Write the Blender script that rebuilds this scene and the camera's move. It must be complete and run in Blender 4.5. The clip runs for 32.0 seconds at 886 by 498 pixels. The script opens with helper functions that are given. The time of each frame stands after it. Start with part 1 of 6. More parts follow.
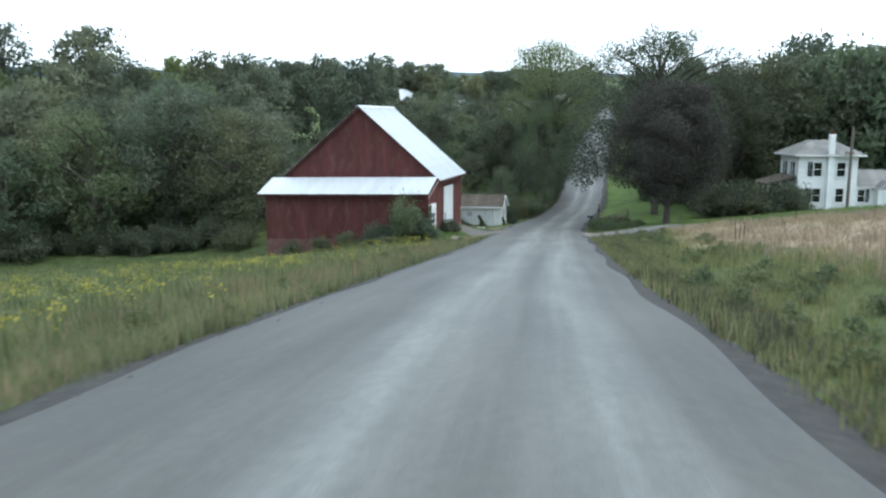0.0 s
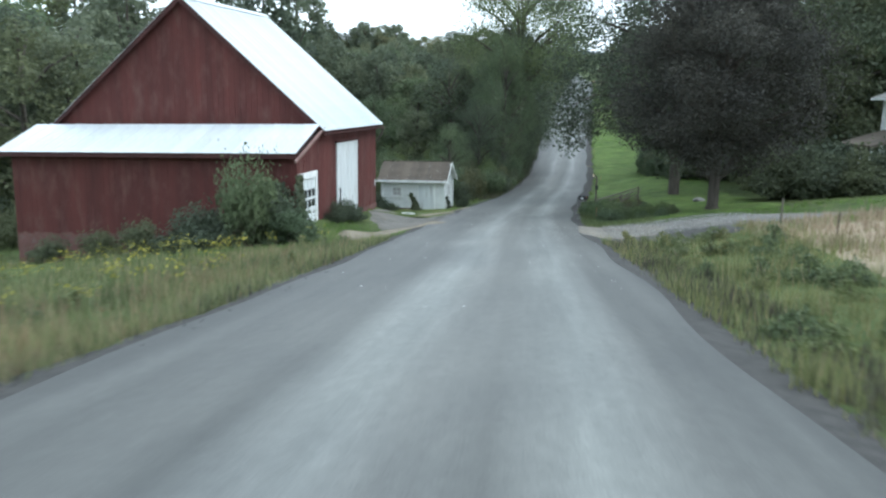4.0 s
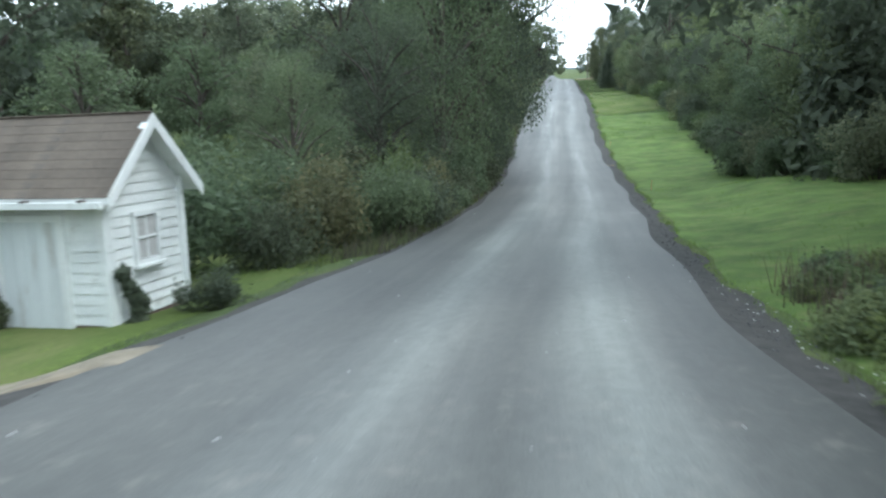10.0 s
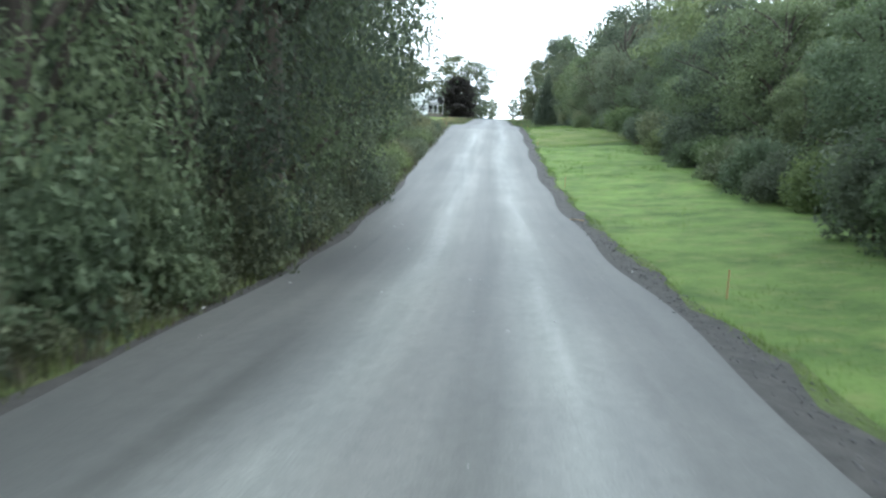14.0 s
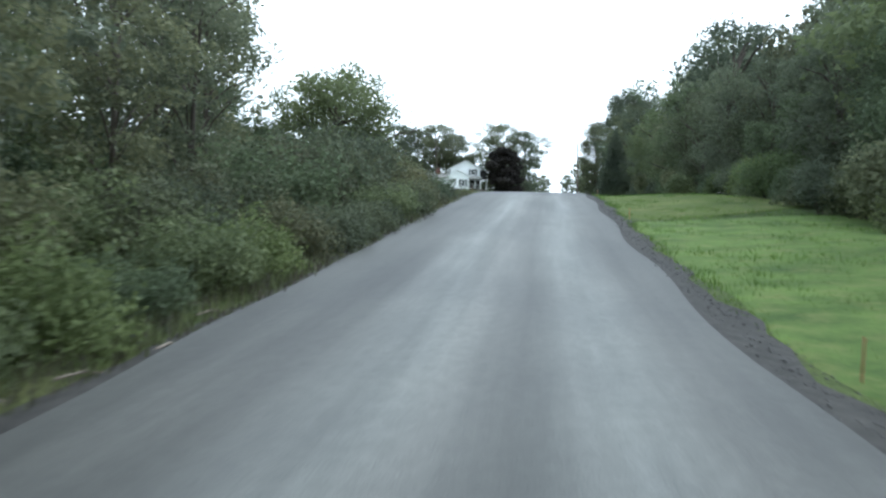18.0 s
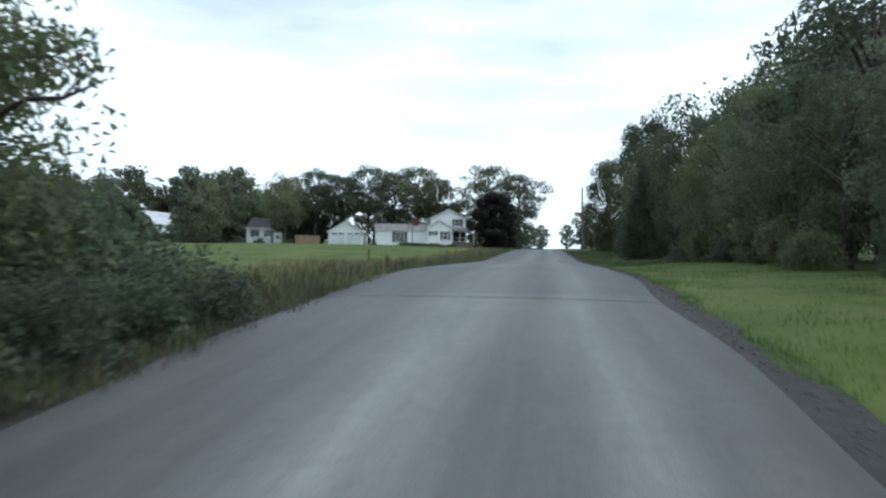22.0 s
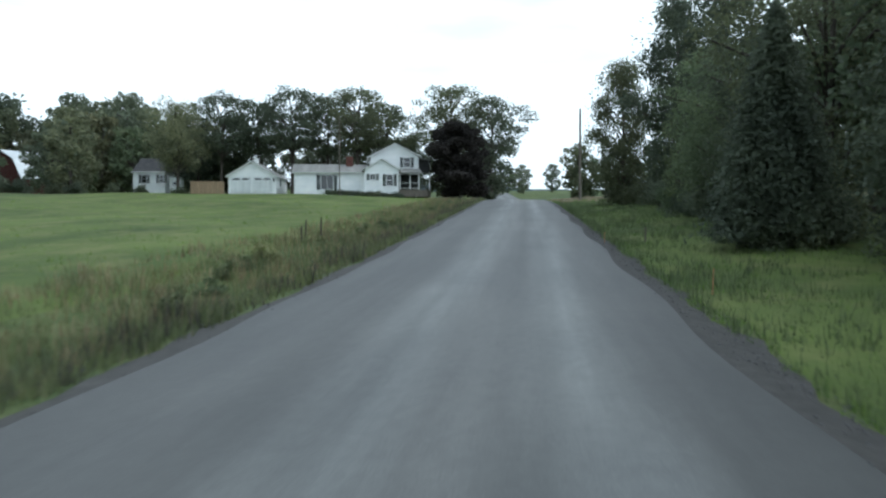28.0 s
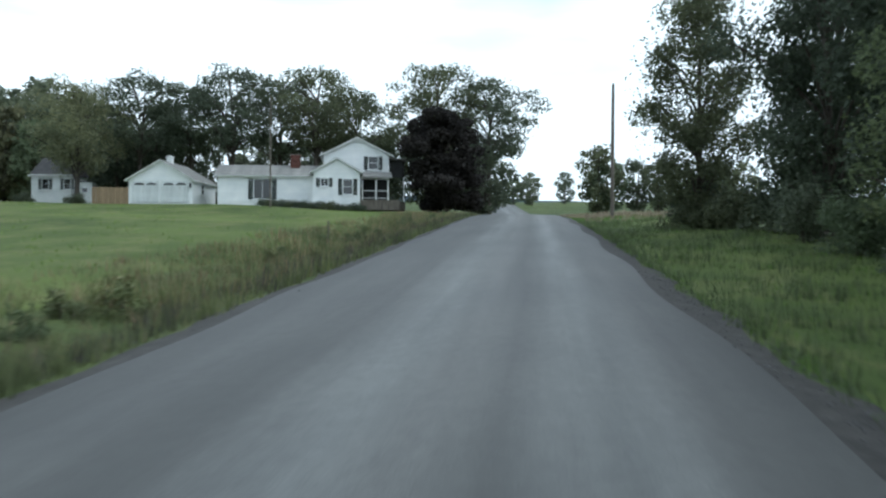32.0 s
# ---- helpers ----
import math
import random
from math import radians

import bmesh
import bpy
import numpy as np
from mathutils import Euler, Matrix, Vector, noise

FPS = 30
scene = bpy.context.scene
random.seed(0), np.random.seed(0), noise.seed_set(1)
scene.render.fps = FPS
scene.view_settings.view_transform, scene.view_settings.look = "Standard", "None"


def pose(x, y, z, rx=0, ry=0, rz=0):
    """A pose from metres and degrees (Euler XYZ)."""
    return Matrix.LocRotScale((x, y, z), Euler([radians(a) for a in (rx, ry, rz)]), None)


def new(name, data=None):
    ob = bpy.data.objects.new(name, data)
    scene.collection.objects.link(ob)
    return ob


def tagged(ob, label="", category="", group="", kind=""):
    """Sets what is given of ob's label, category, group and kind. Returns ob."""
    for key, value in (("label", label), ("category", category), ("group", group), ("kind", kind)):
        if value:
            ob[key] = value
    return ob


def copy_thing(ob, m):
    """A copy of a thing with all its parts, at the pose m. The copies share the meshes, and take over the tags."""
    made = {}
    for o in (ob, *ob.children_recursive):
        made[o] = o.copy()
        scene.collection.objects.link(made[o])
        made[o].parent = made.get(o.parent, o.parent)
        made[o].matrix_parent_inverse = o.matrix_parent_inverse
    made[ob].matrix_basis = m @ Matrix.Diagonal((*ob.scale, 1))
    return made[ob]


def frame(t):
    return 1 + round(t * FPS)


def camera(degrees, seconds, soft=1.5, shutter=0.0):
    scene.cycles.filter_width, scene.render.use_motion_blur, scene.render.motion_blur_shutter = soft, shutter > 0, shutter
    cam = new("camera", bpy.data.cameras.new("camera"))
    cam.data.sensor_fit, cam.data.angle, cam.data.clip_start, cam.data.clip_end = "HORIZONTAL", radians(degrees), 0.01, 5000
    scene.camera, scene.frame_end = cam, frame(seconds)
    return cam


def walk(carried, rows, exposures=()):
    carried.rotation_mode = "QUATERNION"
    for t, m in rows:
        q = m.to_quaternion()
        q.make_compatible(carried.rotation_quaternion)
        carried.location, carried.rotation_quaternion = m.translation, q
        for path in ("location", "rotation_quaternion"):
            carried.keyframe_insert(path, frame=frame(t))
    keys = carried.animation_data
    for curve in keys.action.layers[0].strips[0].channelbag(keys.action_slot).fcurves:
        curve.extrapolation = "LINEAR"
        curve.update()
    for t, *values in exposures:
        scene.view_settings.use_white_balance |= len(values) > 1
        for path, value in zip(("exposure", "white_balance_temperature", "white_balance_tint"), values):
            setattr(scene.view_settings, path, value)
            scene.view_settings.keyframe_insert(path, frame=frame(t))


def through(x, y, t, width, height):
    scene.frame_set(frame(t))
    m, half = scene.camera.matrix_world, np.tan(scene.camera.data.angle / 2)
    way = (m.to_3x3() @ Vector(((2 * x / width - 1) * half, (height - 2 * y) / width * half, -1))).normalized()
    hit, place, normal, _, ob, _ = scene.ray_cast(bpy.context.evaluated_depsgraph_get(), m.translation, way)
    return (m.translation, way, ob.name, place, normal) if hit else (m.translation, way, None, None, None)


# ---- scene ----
# the camera, carried by a car along a country road
cam = camera(56.6, 32.0, soft=2.3, shutter=0.5)
EYE, TILT = 1.76, -4.0
ROWS = [
    (0, 0.000, 0.000, 0.000, 0.01, -5.02, -0.06),
    (0.5, 0.400, 3.320, -0.100, -0.12, -5.50, -0.01),
    (1, 0.820, 7.100, -0.240, -0.29, -5.86, -0.11),
    (1.5, 1.200, 10.440, -0.380, -0.72, -6.07, -0.19),
    (2, 1.660, 14.300, -0.540, -1.11, -6.25, -0.79),
    (2.5, 2.080, 17.640, -0.740, -1.55, -7.05, -0.82),
    (3, 2.580, 21.500, -0.940, -1.85, -7.14, -0.96),
    (3.5, 3.060, 24.880, -1.080, -1.99, -6.94, -0.91),
    (4, 3.620, 28.760, -1.300, -2.23, -6.56, -0.65),
    (4.5, 4.080, 32.200, -1.440, -2.41, -6.06, -0.32),
    (6.5, 6.260, 46.440, -2.020, -1.11, -6.44, -0.38),
    (7, 6.740, 50.240, -2.160, -0.22, -5.96, -0.38),
    (7.5, 7.100, 53.560, -2.280, -0.47, -5.58, -0.37),
    (8, 7.580, 57.300, -2.400, -0.86, -5.56, -0.30),
    (8.5, 8.040, 60.580, -2.520, -1.68, -5.66, -0.72),
    (9, 8.600, 64.260, -2.600, -2.36, -5.43, -0.73),
    (9.5, 9.140, 67.420, -2.680, -3.07, -5.26, -0.08),
    (10, 9.800, 71.020, -2.780, -4.08, -5.16, 0.96),
    (10.5, 10.380, 74.120, -2.840, -4.68, -4.71, 0.82),
    (11, 11.060, 77.680, -2.860, -5.36, -4.06, -0.26),
    (11.5, 11.720, 80.760, -2.820, -6.21, -3.25, -0.13),
    (12, 12.540, 84.220, -2.800, -7.04, -2.88, -0.10),
    (12.5, 13.280, 87.200, -2.720, -7.81, -2.51, -0.30),
    (13, 14.160, 90.520, -2.660, -8.57, -2.20, 0.02),
    (13.5, 14.940, 93.380, -2.580, -8.98, -2.07, -0.56),
    (15.5, 17.920, 105.364, -1.993, -7.44, -0.40, 0.61),
    (16, 18.719, 108.960, -1.734, -6.44, 0.42, 0.83),
    (16.5, 19.400, 112.085, -1.452, -5.66, 1.72, 1.46),
    (17, 20.129, 115.728, -1.076, -4.78, 2.59, 0.96),
    (17.5, 20.763, 118.924, -0.700, -4.93, 3.27, 0.31),
    (18, 21.468, 122.566, -0.230, -5.13, 3.76, -0.21),
    (18.5, 22.150, 125.739, 0.216, -5.26, 4.37, 0.20),
    (19, 22.902, 129.358, 0.757, -5.30, 5.05, 0.42),
    (19.5, 23.583, 132.483, 1.274, -4.94, 5.80, 0.46),
    (20, 24.312, 136.032, 1.885, -5.31, 6.52, 0.22),
    (20.5, 24.970, 139.110, 2.449, -5.73, 6.84, 0.44),
    (21, 25.745, 142.494, 3.083, -5.22, 7.00, 0.62),
    (21.5, 26.403, 145.432, 3.624, -5.25, 7.00, 0.24),
    (22, 27.179, 148.863, 4.258, -5.22, 7.19, -0.02),
    (22.5, 27.813, 151.706, 4.846, -5.21, 7.18, -0.04),
    (23, 28.542, 154.996, 5.480, -5.22, 7.01, 0.21),
    (23.5, 29.129, 157.769, 5.974, -5.15, 6.59, 0.37),
    (24, 29.834, 160.965, 6.538, -5.15, 6.22, 0.12),
    (24.5, 30.445, 163.809, 7.055, -5.70, 6.13, 0.44),
    (25, 31.174, 167.005, 7.595, -5.54, 5.48, 0.39),
    (25.5, 31.808, 169.848, 8.065, -5.90, 4.92, 0.35),
    (27.5, 34.440, 182.209, 9.616, -6.35, 3.11, 0.81),
    (28, 35.192, 185.593, 10.016, -6.43, 3.06, 0.72),
    (28.5, 35.874, 188.578, 10.368, -6.55, 2.60, 0.61),
    (29, 36.673, 192.103, 10.768, -6.52, 2.84, 0.51),
    (29.5, 37.354, 195.205, 11.167, -6.59, 3.07, 0.37),
    (30, 38.153, 198.753, 11.567, -6.71, 3.33, 0.31),
    (30.5, 38.858, 201.879, 11.990, -6.69, 4.14, 0.77),
    (31, 39.657, 205.427, 12.483, -6.66, 4.25, 0.39),
    (31.5, 40.339, 208.506, 12.906, -6.20, 3.91, 0.20),
    (32, 41.114, 212.078, 13.376, -5.84, 3.82, 0.24),
]
walk(cam, [(t, pose(0, 0, EYE, TILT) @ pose(x, y, z, 90 + pitch, roll, yaw)) for t, x, y, z, yaw, pitch, roll in ROWS],
     [(0, 0.6, 5700, 4), (4, 0.78, 5650, 3), (9, 1.04, 5700, 3), (13, 1.5, 5750, 3), (16, 1.22, 5700, 4), (18, 0.78, 5650, 4), (20, 0.28, 5650, 5), (23, -0.06, 5650, 5), (28, 0.12, 5650, 3), (32, 0.12, 5650, 3)])

# ---- light: a bright overcast sky, the sun only a soft glow behind the cloud ----
SUN_EL, SUN_AZ = 50.0, 105.0
world = bpy.data.worlds.new("overcast_sky")
scene.world = world
world.use_nodes = True
wn, wl = world.node_tree.nodes, world.node_tree.links
wn.clear()
w_out, w_bg = wn.new("ShaderNodeOutputWorld"), wn.new("ShaderNodeBackground")
w_sky = wn.new("ShaderNodeTexSky")
w_sky.sky_type, w_sky.sun_disc = "NISHITA", False
w_sky.sun_elevation, w_sky.sun_rotation = radians(SUN_EL), radians(SUN_AZ)
w_sky.air_density, w_sky.dust_density = 1.0, 2.5
w_co, w_map, w_noise = wn.new("ShaderNodeTexCoord"), wn.new("ShaderNodeMapping"), wn.new("ShaderNodeTexNoise")
w_map.inputs["Scale"].default_value = (1.0, 1.0, 4.0)
w_noise.inputs["Scale"].default_value, w_noise.inputs["Detail"].default_value = 1.6, 6.0
w_ramp, w_mix = wn.new("ShaderNodeValToRGB"), wn.new("ShaderNodeMix")
w_ramp.color_ramp.elements[0].position, w_ramp.color_ramp.elements[1].position = 0.34, 0.56
w_ramp.color_ramp.elements[0].color = (0.3, 0.3, 0.3, 1)
w_mix.data_type = "RGBA"
w_mix.inputs[7].default_value = (9.6, 10.1, 10.3, 1)
wl.new(w_co.outputs["Generated"], w_map.inputs["Vector"])
wl.new(w_map.outputs[0], w_noise.inputs["Vector"])
wl.new(w_noise.outputs[0], w_ramp.inputs[0])
wl.new(w_ramp.outputs[0], w_mix.inputs[0])
wl.new(w_sky.outputs[0], w_mix.inputs[6])
wl.new(w_mix.outputs[2], w_bg.inputs[0])
wl.new(w_bg.outputs[0], w_out.inputs[0])
w_bg.inputs[1].default_value = 0.12
sun = new("sun", bpy.data.lights.new("sun", "SUN"))
sun.data.energy, sun.data.angle, sun.data.color = 1.3, radians(40), (1.0, 0.97, 0.93)
sun.rotation_euler = (radians(90 - SUN_EL), 0, radians(180 - SUN_AZ))

# ---- the lie of the land: the road's line, and the ground beside it ----
ROAD_Y = (-400, -120, -60, 0, 10, 20, 30, 40, 50, 60, 70, 80, 90, 100, 110, 120, 130, 140, 150, 160, 170, 180, 190, 200, 210, 230, 250, 270, 290, 330, 400, 600, 1000, 3000)
ROAD_X = (-48, -14.5, -7.2, 0, 1.16, 2.4, 3.81, 5.31, 6.74, 8.0, 9.68, 11.64, 14.13, 16.69, 19.03, 21.04, 23.1, 25.21, 27.44, 29.61, 31.81, 33.92, 36.13, 38.36, 40.58, 44.9, 49.2, 53.3, 57.4, 64.6, 74.4, 98, 140, 320)
ROAD_Z = (34, 12, 6.3, 0, -1.06, -2.27, -3.46, -4.57, -5.66, -6.71, -7.66, -8.43, -8.96, -9.23, -9.3, -8.91, -8.18, -7.14, -5.97, -4.81, -3.8, -3.25, -2.76, -2.27, -1.6, -0.2, 1.2, 2.5, 3.4, 4.5, 10.1, 20.5, 42, 150)
HALF = 3.5


def smooth(y, ys, vs):
    """A gentle curve through a table: the mean of three readings a little apart."""
    return (np.interp(y - 4, ys, vs) + 2 * np.interp(y, ys, vs) + np.interp(y + 4, ys, vs)) / 4


def left_edge(y):
    """How far the road's left-hand edge lies from its middle line; the hedge has crept in on it."""
    return np.interp(y, (0, 78, 92, 125, 145, 400), (-3.25, -3.25, -2.55, -2.6, -3.0, -3.2))


def road_x(y):
    return smooth(y, ROAD_Y, ROAD_X) - 1.05


def road_z(y):
    return smooth(y, ROAD_Y, ROAD_Z)


def ground_z(x, y):
    """The height of the bare ground at a place."""
    x, y = np.asarray(x, float), np.asarray(y, float)
    d = x - road_x(y)
    a = np.maximum(np.abs(d) - HALF, 0)
    left = np.interp(y, (0, 75, 100, 130, 160, 240, 290), (-0.115, -0.115, -0.02, 0.06, 0.0, -0.008, 0.034))
    right = np.interp(y, (0, 65, 80, 100, 150, 170), (0.10, 0.10, 0.07, 0.045, 0.03, 0.02))
    slope = np.where(d < 0, left, right)
    far = np.where(d < 0, np.interp(y, (0, 60, 120, 160), (14, 14, 8, 0)), np.interp(y, (0, 60, 120, 200), (6, 6, 6, 2)))
    rise = far * np.clip((a - 45) / 120, 0, 1) ** 1.5
    roll = 0.10 * np.sin(0.31 * x + 0.17 * y) * np.clip(a / 10, 0, 1) + 0.6 * np.sin(0.045 * x + 1.3) * np.sin(0.038 * y) * np.clip((a - 20) / 40, 0, 1)
    dip = -0.07 - 0.16 * np.clip(a / 0.8, 0, 1) * np.clip((5.5 - a) / 3, 0, 1)
    # the bank of earth against the barn's road side
    ly = 0.236 * (x + 0.48) + 0.972 * (y - 66.23)
    lx = 0.972 * (x + 0.48) - 0.236 * (y - 66.23)
    bank = 0.82 * np.clip((ly + 4) / 2, 0, 1) * np.clip((12 - ly) / 3, 0, 1) * np.clip(1 - lx / 2.6, 0, 1) * np.clip((lx + 3) / 2, 0, 1)
    # the level shelf of lawn that ends in a low break across the slope
    shelf = 0.42 * np.clip((106 - y) / 1.8, 0, 1) * np.clip((y - 76) / 22, 0, 1) * np.clip((d - 5.2) / 3.5, 0, 1) * np.clip((40 - d) / 10, 0, 1)
    return road_z(y) + slope * 50 * np.tanh(a / 50) + rise + roll + dip + bank + shelf


# ---- materials ----
def material(name, rough=0.7, metal=0.0, spec=0.5):
    m = bpy.data.materials.new(name)
    m.use_nodes = True
    b = m.node_tree.nodes["Principled BSDF"]
    b.inputs["Roughness"].default_value, b.inputs["Metallic"].default_value = rough, metal
    b.inputs["Specular IOR Level"].default_value = spec
    return m, m.node_tree.nodes, m.node_tree.links, b


def ramp(n, stops):
    r = n.new("ShaderNodeValToRGB")
    while len(r.color_ramp.elements) < len(stops):
        r.color_ramp.elements.new(0.5)
    for e, (p, c) in zip(r.color_ramp.elements, stops):
        e.position, e.color = p, (*c, 1) if len(c) == 3 else c
    return r


def noise_tex(n, l, scale, detail=5, vec=None, stretch=None, rough=0.55):
    t = n.new("ShaderNodeTexNoise")
    t.inputs["Scale"].default_value, t.inputs["Detail"].default_value, t.inputs["Roughness"].default_value = scale, detail, rough
    if stretch:
        mp = n.new("ShaderNodeMapping")
        mp.inputs["Scale"].default_value = stretch
        l.new(vec, mp.inputs["Vector"])
        vec = mp.outputs[0]
    if vec is not None:
        l.new(vec, t.inputs["Vector"])
    return t


def mixed(n, l, fac, a, b, kind="MIX"):
    m = n.new("ShaderNodeMix")
    m.data_type, m.blend_type = "RGBA", kind
    for k, v in ((0, fac), (6, a), (7, b)):
        if isinstance(v, (int, float)):
            m.inputs[k].default_value = v
        elif isinstance(v, tuple):
            m.inputs[k].default_value = (*v, 1)
        else:
            l.new(v, m.inputs[k])
    return m.outputs[2]


def bump(n, l, b, height, strength, dist=0.01):
    k = n.new("ShaderNodeBump")
    k.inputs["Strength"].default_value, k.inputs["Distance"].default_value = strength, dist
    l.new(height, k.inputs["Height"])
    l.new(k.outputs[0], b.inputs["Normal"])


def surface(name, dark, light, scale=3.0, rough=0.75, metal=0.0, grain=40.0, wear=None, stretch=None, spec=0.4, relief=0.25, random=0.0, patch=None, worn=(0.56, 0.68)):
    """A plain material with slow stains, fine grain and relief; wear: a colour that shows in patches."""
    m, n, l, b = material(name, rough, metal, spec)
    co = n.new("ShaderNodeTexCoord").outputs["Object"]
    big = noise_tex(n, l, scale, 5, co, stretch or (1, 1, 1))
    fine = noise_tex(n, l, grain, 3, co, stretch or (1, 1, 1))
    both = n.new("ShaderNodeMath")
    both.operation = "MULTIPLY_ADD"
    l.new(fine.outputs[0], both.inputs[0])
    both.inputs[1].default_value = 0.35
    l.new(big.outputs[0], both.inputs[2])
    r = ramp(n, ((0.42, dark), (0.9, light)))
    l.new(both.outputs[0], r.inputs[0])
    col = r.outputs[0]
    if wear:
        w = noise_tex(n, l, scale * 2.3, 6, co, patch or stretch or (1, 1, 1), 0.7)
        wr = ramp(n, ((worn[0], (0, 0, 0)), (worn[1], (0.8, 0.8, 0.8))))
        l.new(w.outputs[0], wr.inputs[0])
        col = mixed(n, l, wr.outputs[0], col, wear)
    if random:
        info = n.new("ShaderNodeObjectInfo")
        rr = ramp(n, ((0, (1 - random,) * 3), (1, (1 + random,) * 3)))
        l.new(info.outputs["Random"], rr.inputs[0])
        col = mixed(n, l, 1.0, col, rr.outputs[0], "MULTIPLY")
    l.new(col, b.inputs["Base Color"])
    if relief:
        bump(n, l, b, fine.outputs[0], relief)
    return m


def foliage(name, dark, mid, light, through=0.25, rough=0.62, tint=0.2, odd=None, spec=0.2):
    """Leaves and blades: each one its own shade, each plant a little different, light coming through."""
    m, n, l, b = material(name, rough, 0, spec)
    geo, info = n.new("ShaderNodeNewGeometry"), n.new("ShaderNodeObjectInfo")
    r = ramp(n, ((0.0, dark), (0.55, mid), (1.0, light)) if odd is None else ((0.0, dark), (0.5, mid), (0.9, light), (0.97, odd)))
    l.new(geo.outputs["Random Per Island"], r.inputs[0])
    t = ramp(n, ((0.0, (1 - tint, 1 - tint * 0.8, 1 - tint * 0.6)), (0.5, (1, 1, 1)), (1.0, (1 + tint, 1 + tint * 0.6, 1 - tint * 0.3))))
    l.new(info.outputs["Random"], t.inputs[0])
    col = mixed(n, l, 1.0, r.outputs[0], t.outputs[0], "MULTIPLY")
    co = n.new("ShaderNodeTexCoord").outputs["Object"]
    patch = noise_tex(n, l, 0.35, 4, co)
    pr = ramp(n, ((0.35, (0.8, 0.82, 0.84)), (0.7, (1.2, 1.18, 1.1))))
    l.new(patch.outputs[0], pr.inputs[0])
    col = mixed(n, l, 1.0, col, pr.outputs[0], "MULTIPLY")
    l.new(col, b.inputs["Base Color"])
    tr, mx = n.new("ShaderNodeBsdfTranslucent"), n.new("ShaderNodeMixShader")
    l.new(col, tr.inputs[0])
    mx.inputs[0].default_value = through
    l.new(b.outputs[0], mx.inputs[1])
    l.new(tr.outputs[0], mx.inputs[2])
    l.new(mx.outputs[0], n["Material Output"].inputs[0])
    return m


def make_asphalt():
    """Worn tar-and-chip: pale polished wheel tracks, dark fresh edges, dust and patches, hedge shade painted into the
    left lane; laid out by metres across and along.
    """
    m, n, l, b = material("asphalt", 0.62, 0, 0.5)
    uv = n.new("ShaderNodeUVMap").outputs[0]
    sep = n.new("ShaderNodeSeparateXYZ")
    l.new(uv, sep.inputs[0])
    wob = noise_tex(n, l, 0.25, 3, uv, (0.4, 0.35, 1))
    add = n.new("ShaderNodeMath")
    add.operation = "MULTIPLY_ADD"
    l.new(wob.outputs[0], add.inputs[0])
    add.inputs[1].default_value = 0.9
    l.new(sep.outputs[0], add.inputs[2])
    span = n.new("ShaderNodeMapRange")
    span.inputs[1].default_value, span.inputs[2].default_value = -3.58, 4.82
    l.new(add.outputs[0], span.inputs[0])
    dark, base, pale = (0.042, 0.042, 0.04), (0.077, 0.078, 0.0735), (0.152, 0.158, 0.15)
    def grey(v):
        return (v * 0.99, v, v * 0.94)
    # stops 0.14 to 0.33: left lane darkened to stand for the hedge's shade
    r = ramp(n, ((0.0, grey(0.04)), (0.07, dark), (0.14, grey(0.06)), (0.226, grey(0.068)), (0.33, grey(0.07)), (0.44, pale), (0.5, grey(0.12)),
                 (0.577, grey(0.08)), (0.679, pale), (0.76, grey(0.084)), (0.845, grey(0.068)), (0.91, dark), (1.0, grey(0.038))))
    l.new(span.outputs[0], r.inputs[0])
    long = noise_tex(n, l, 1.0, 5, uv, (1.6, 0.06, 1))
    lr = ramp(n, ((0.32, (0.72, 0.72, 0.72)), (0.68, (1.25, 1.25, 1.25))))
    l.new(long.outputs[0], lr.inputs[0])
    col = mixed(n, l, 1.0, r.outputs[0], lr.outputs[0], "MULTIPLY")
    patch = noise_tex(n, l, 0.5, 6, uv, (0.8, 0.35, 1), 0.62)
    pr = ramp(n, ((0.35, (0.8, 0.8, 0.81)), (0.65, (1.15, 1.14, 1.12))))
    l.new(patch.outputs[0], pr.inputs[0])
    col = mixed(n, l, 1.0, col, pr.outputs[0], "MULTIPLY")
    grit = noise_tex(n, l, 55, 3, uv)
    gr = ramp(n, ((0.35, (0.55, 0.55, 0.55)), (0.68, (1.5, 1.5, 1.5))))
    l.new(grit.outputs[0], gr.inputs[0])
    col = mixed(n, l, 0.55, col, gr.outputs[0], "MULTIPLY")
    chips = noise_tex(n, l, 7, 6, uv, (1.0, 0.6, 1), 0.7)
    cr = ramp(n, ((0.34, (0.74, 0.74, 0.735)), (0.66, (1.24, 1.24, 1.23))))
    l.new(chips.outputs[0], cr.inputs[0])
    col = mixed(n, l, 0.5, col, cr.outputs[0], "MULTIPLY")
    # pale dust dragged out of the farmyard, about the two drives
    dust = noise_tex(n, l, 2.2, 8, uv, (1.0, 0.8, 1), 0.75)
    dr = ramp(n, ((0.54, (0, 0, 0)), (0.66, (1, 1, 1))))
    l.new(dust.outputs[0], dr.inputs[0])
    near = n.new("ShaderNodeMapRange")
    near.interpolation_type = "SMOOTHSTEP"
    near.inputs[1].default_value, near.inputs[2].default_value, near.inputs[3].default_value, near.inputs[4].default_value = 13, 5, 0.0, 0.42
    away = n.new("ShaderNodeMath")
    away.operation = "SUBTRACT"
    l.new(sep.outputs[1], away.inputs[0])
    away.inputs[1].default_value = 68.0
    ab = n.new("ShaderNodeMath")
    ab.operation = "ABSOLUTE"
    l.new(away.outputs[0], ab.inputs[0])
    l.new(ab.outputs[0], near.inputs[0])
    fac = n.new("ShaderNodeMath")
    fac.operation = "MULTIPLY"
    l.new(dr.outputs[0], fac.inputs[0])
    l.new(near.outputs[0], fac.inputs[1])
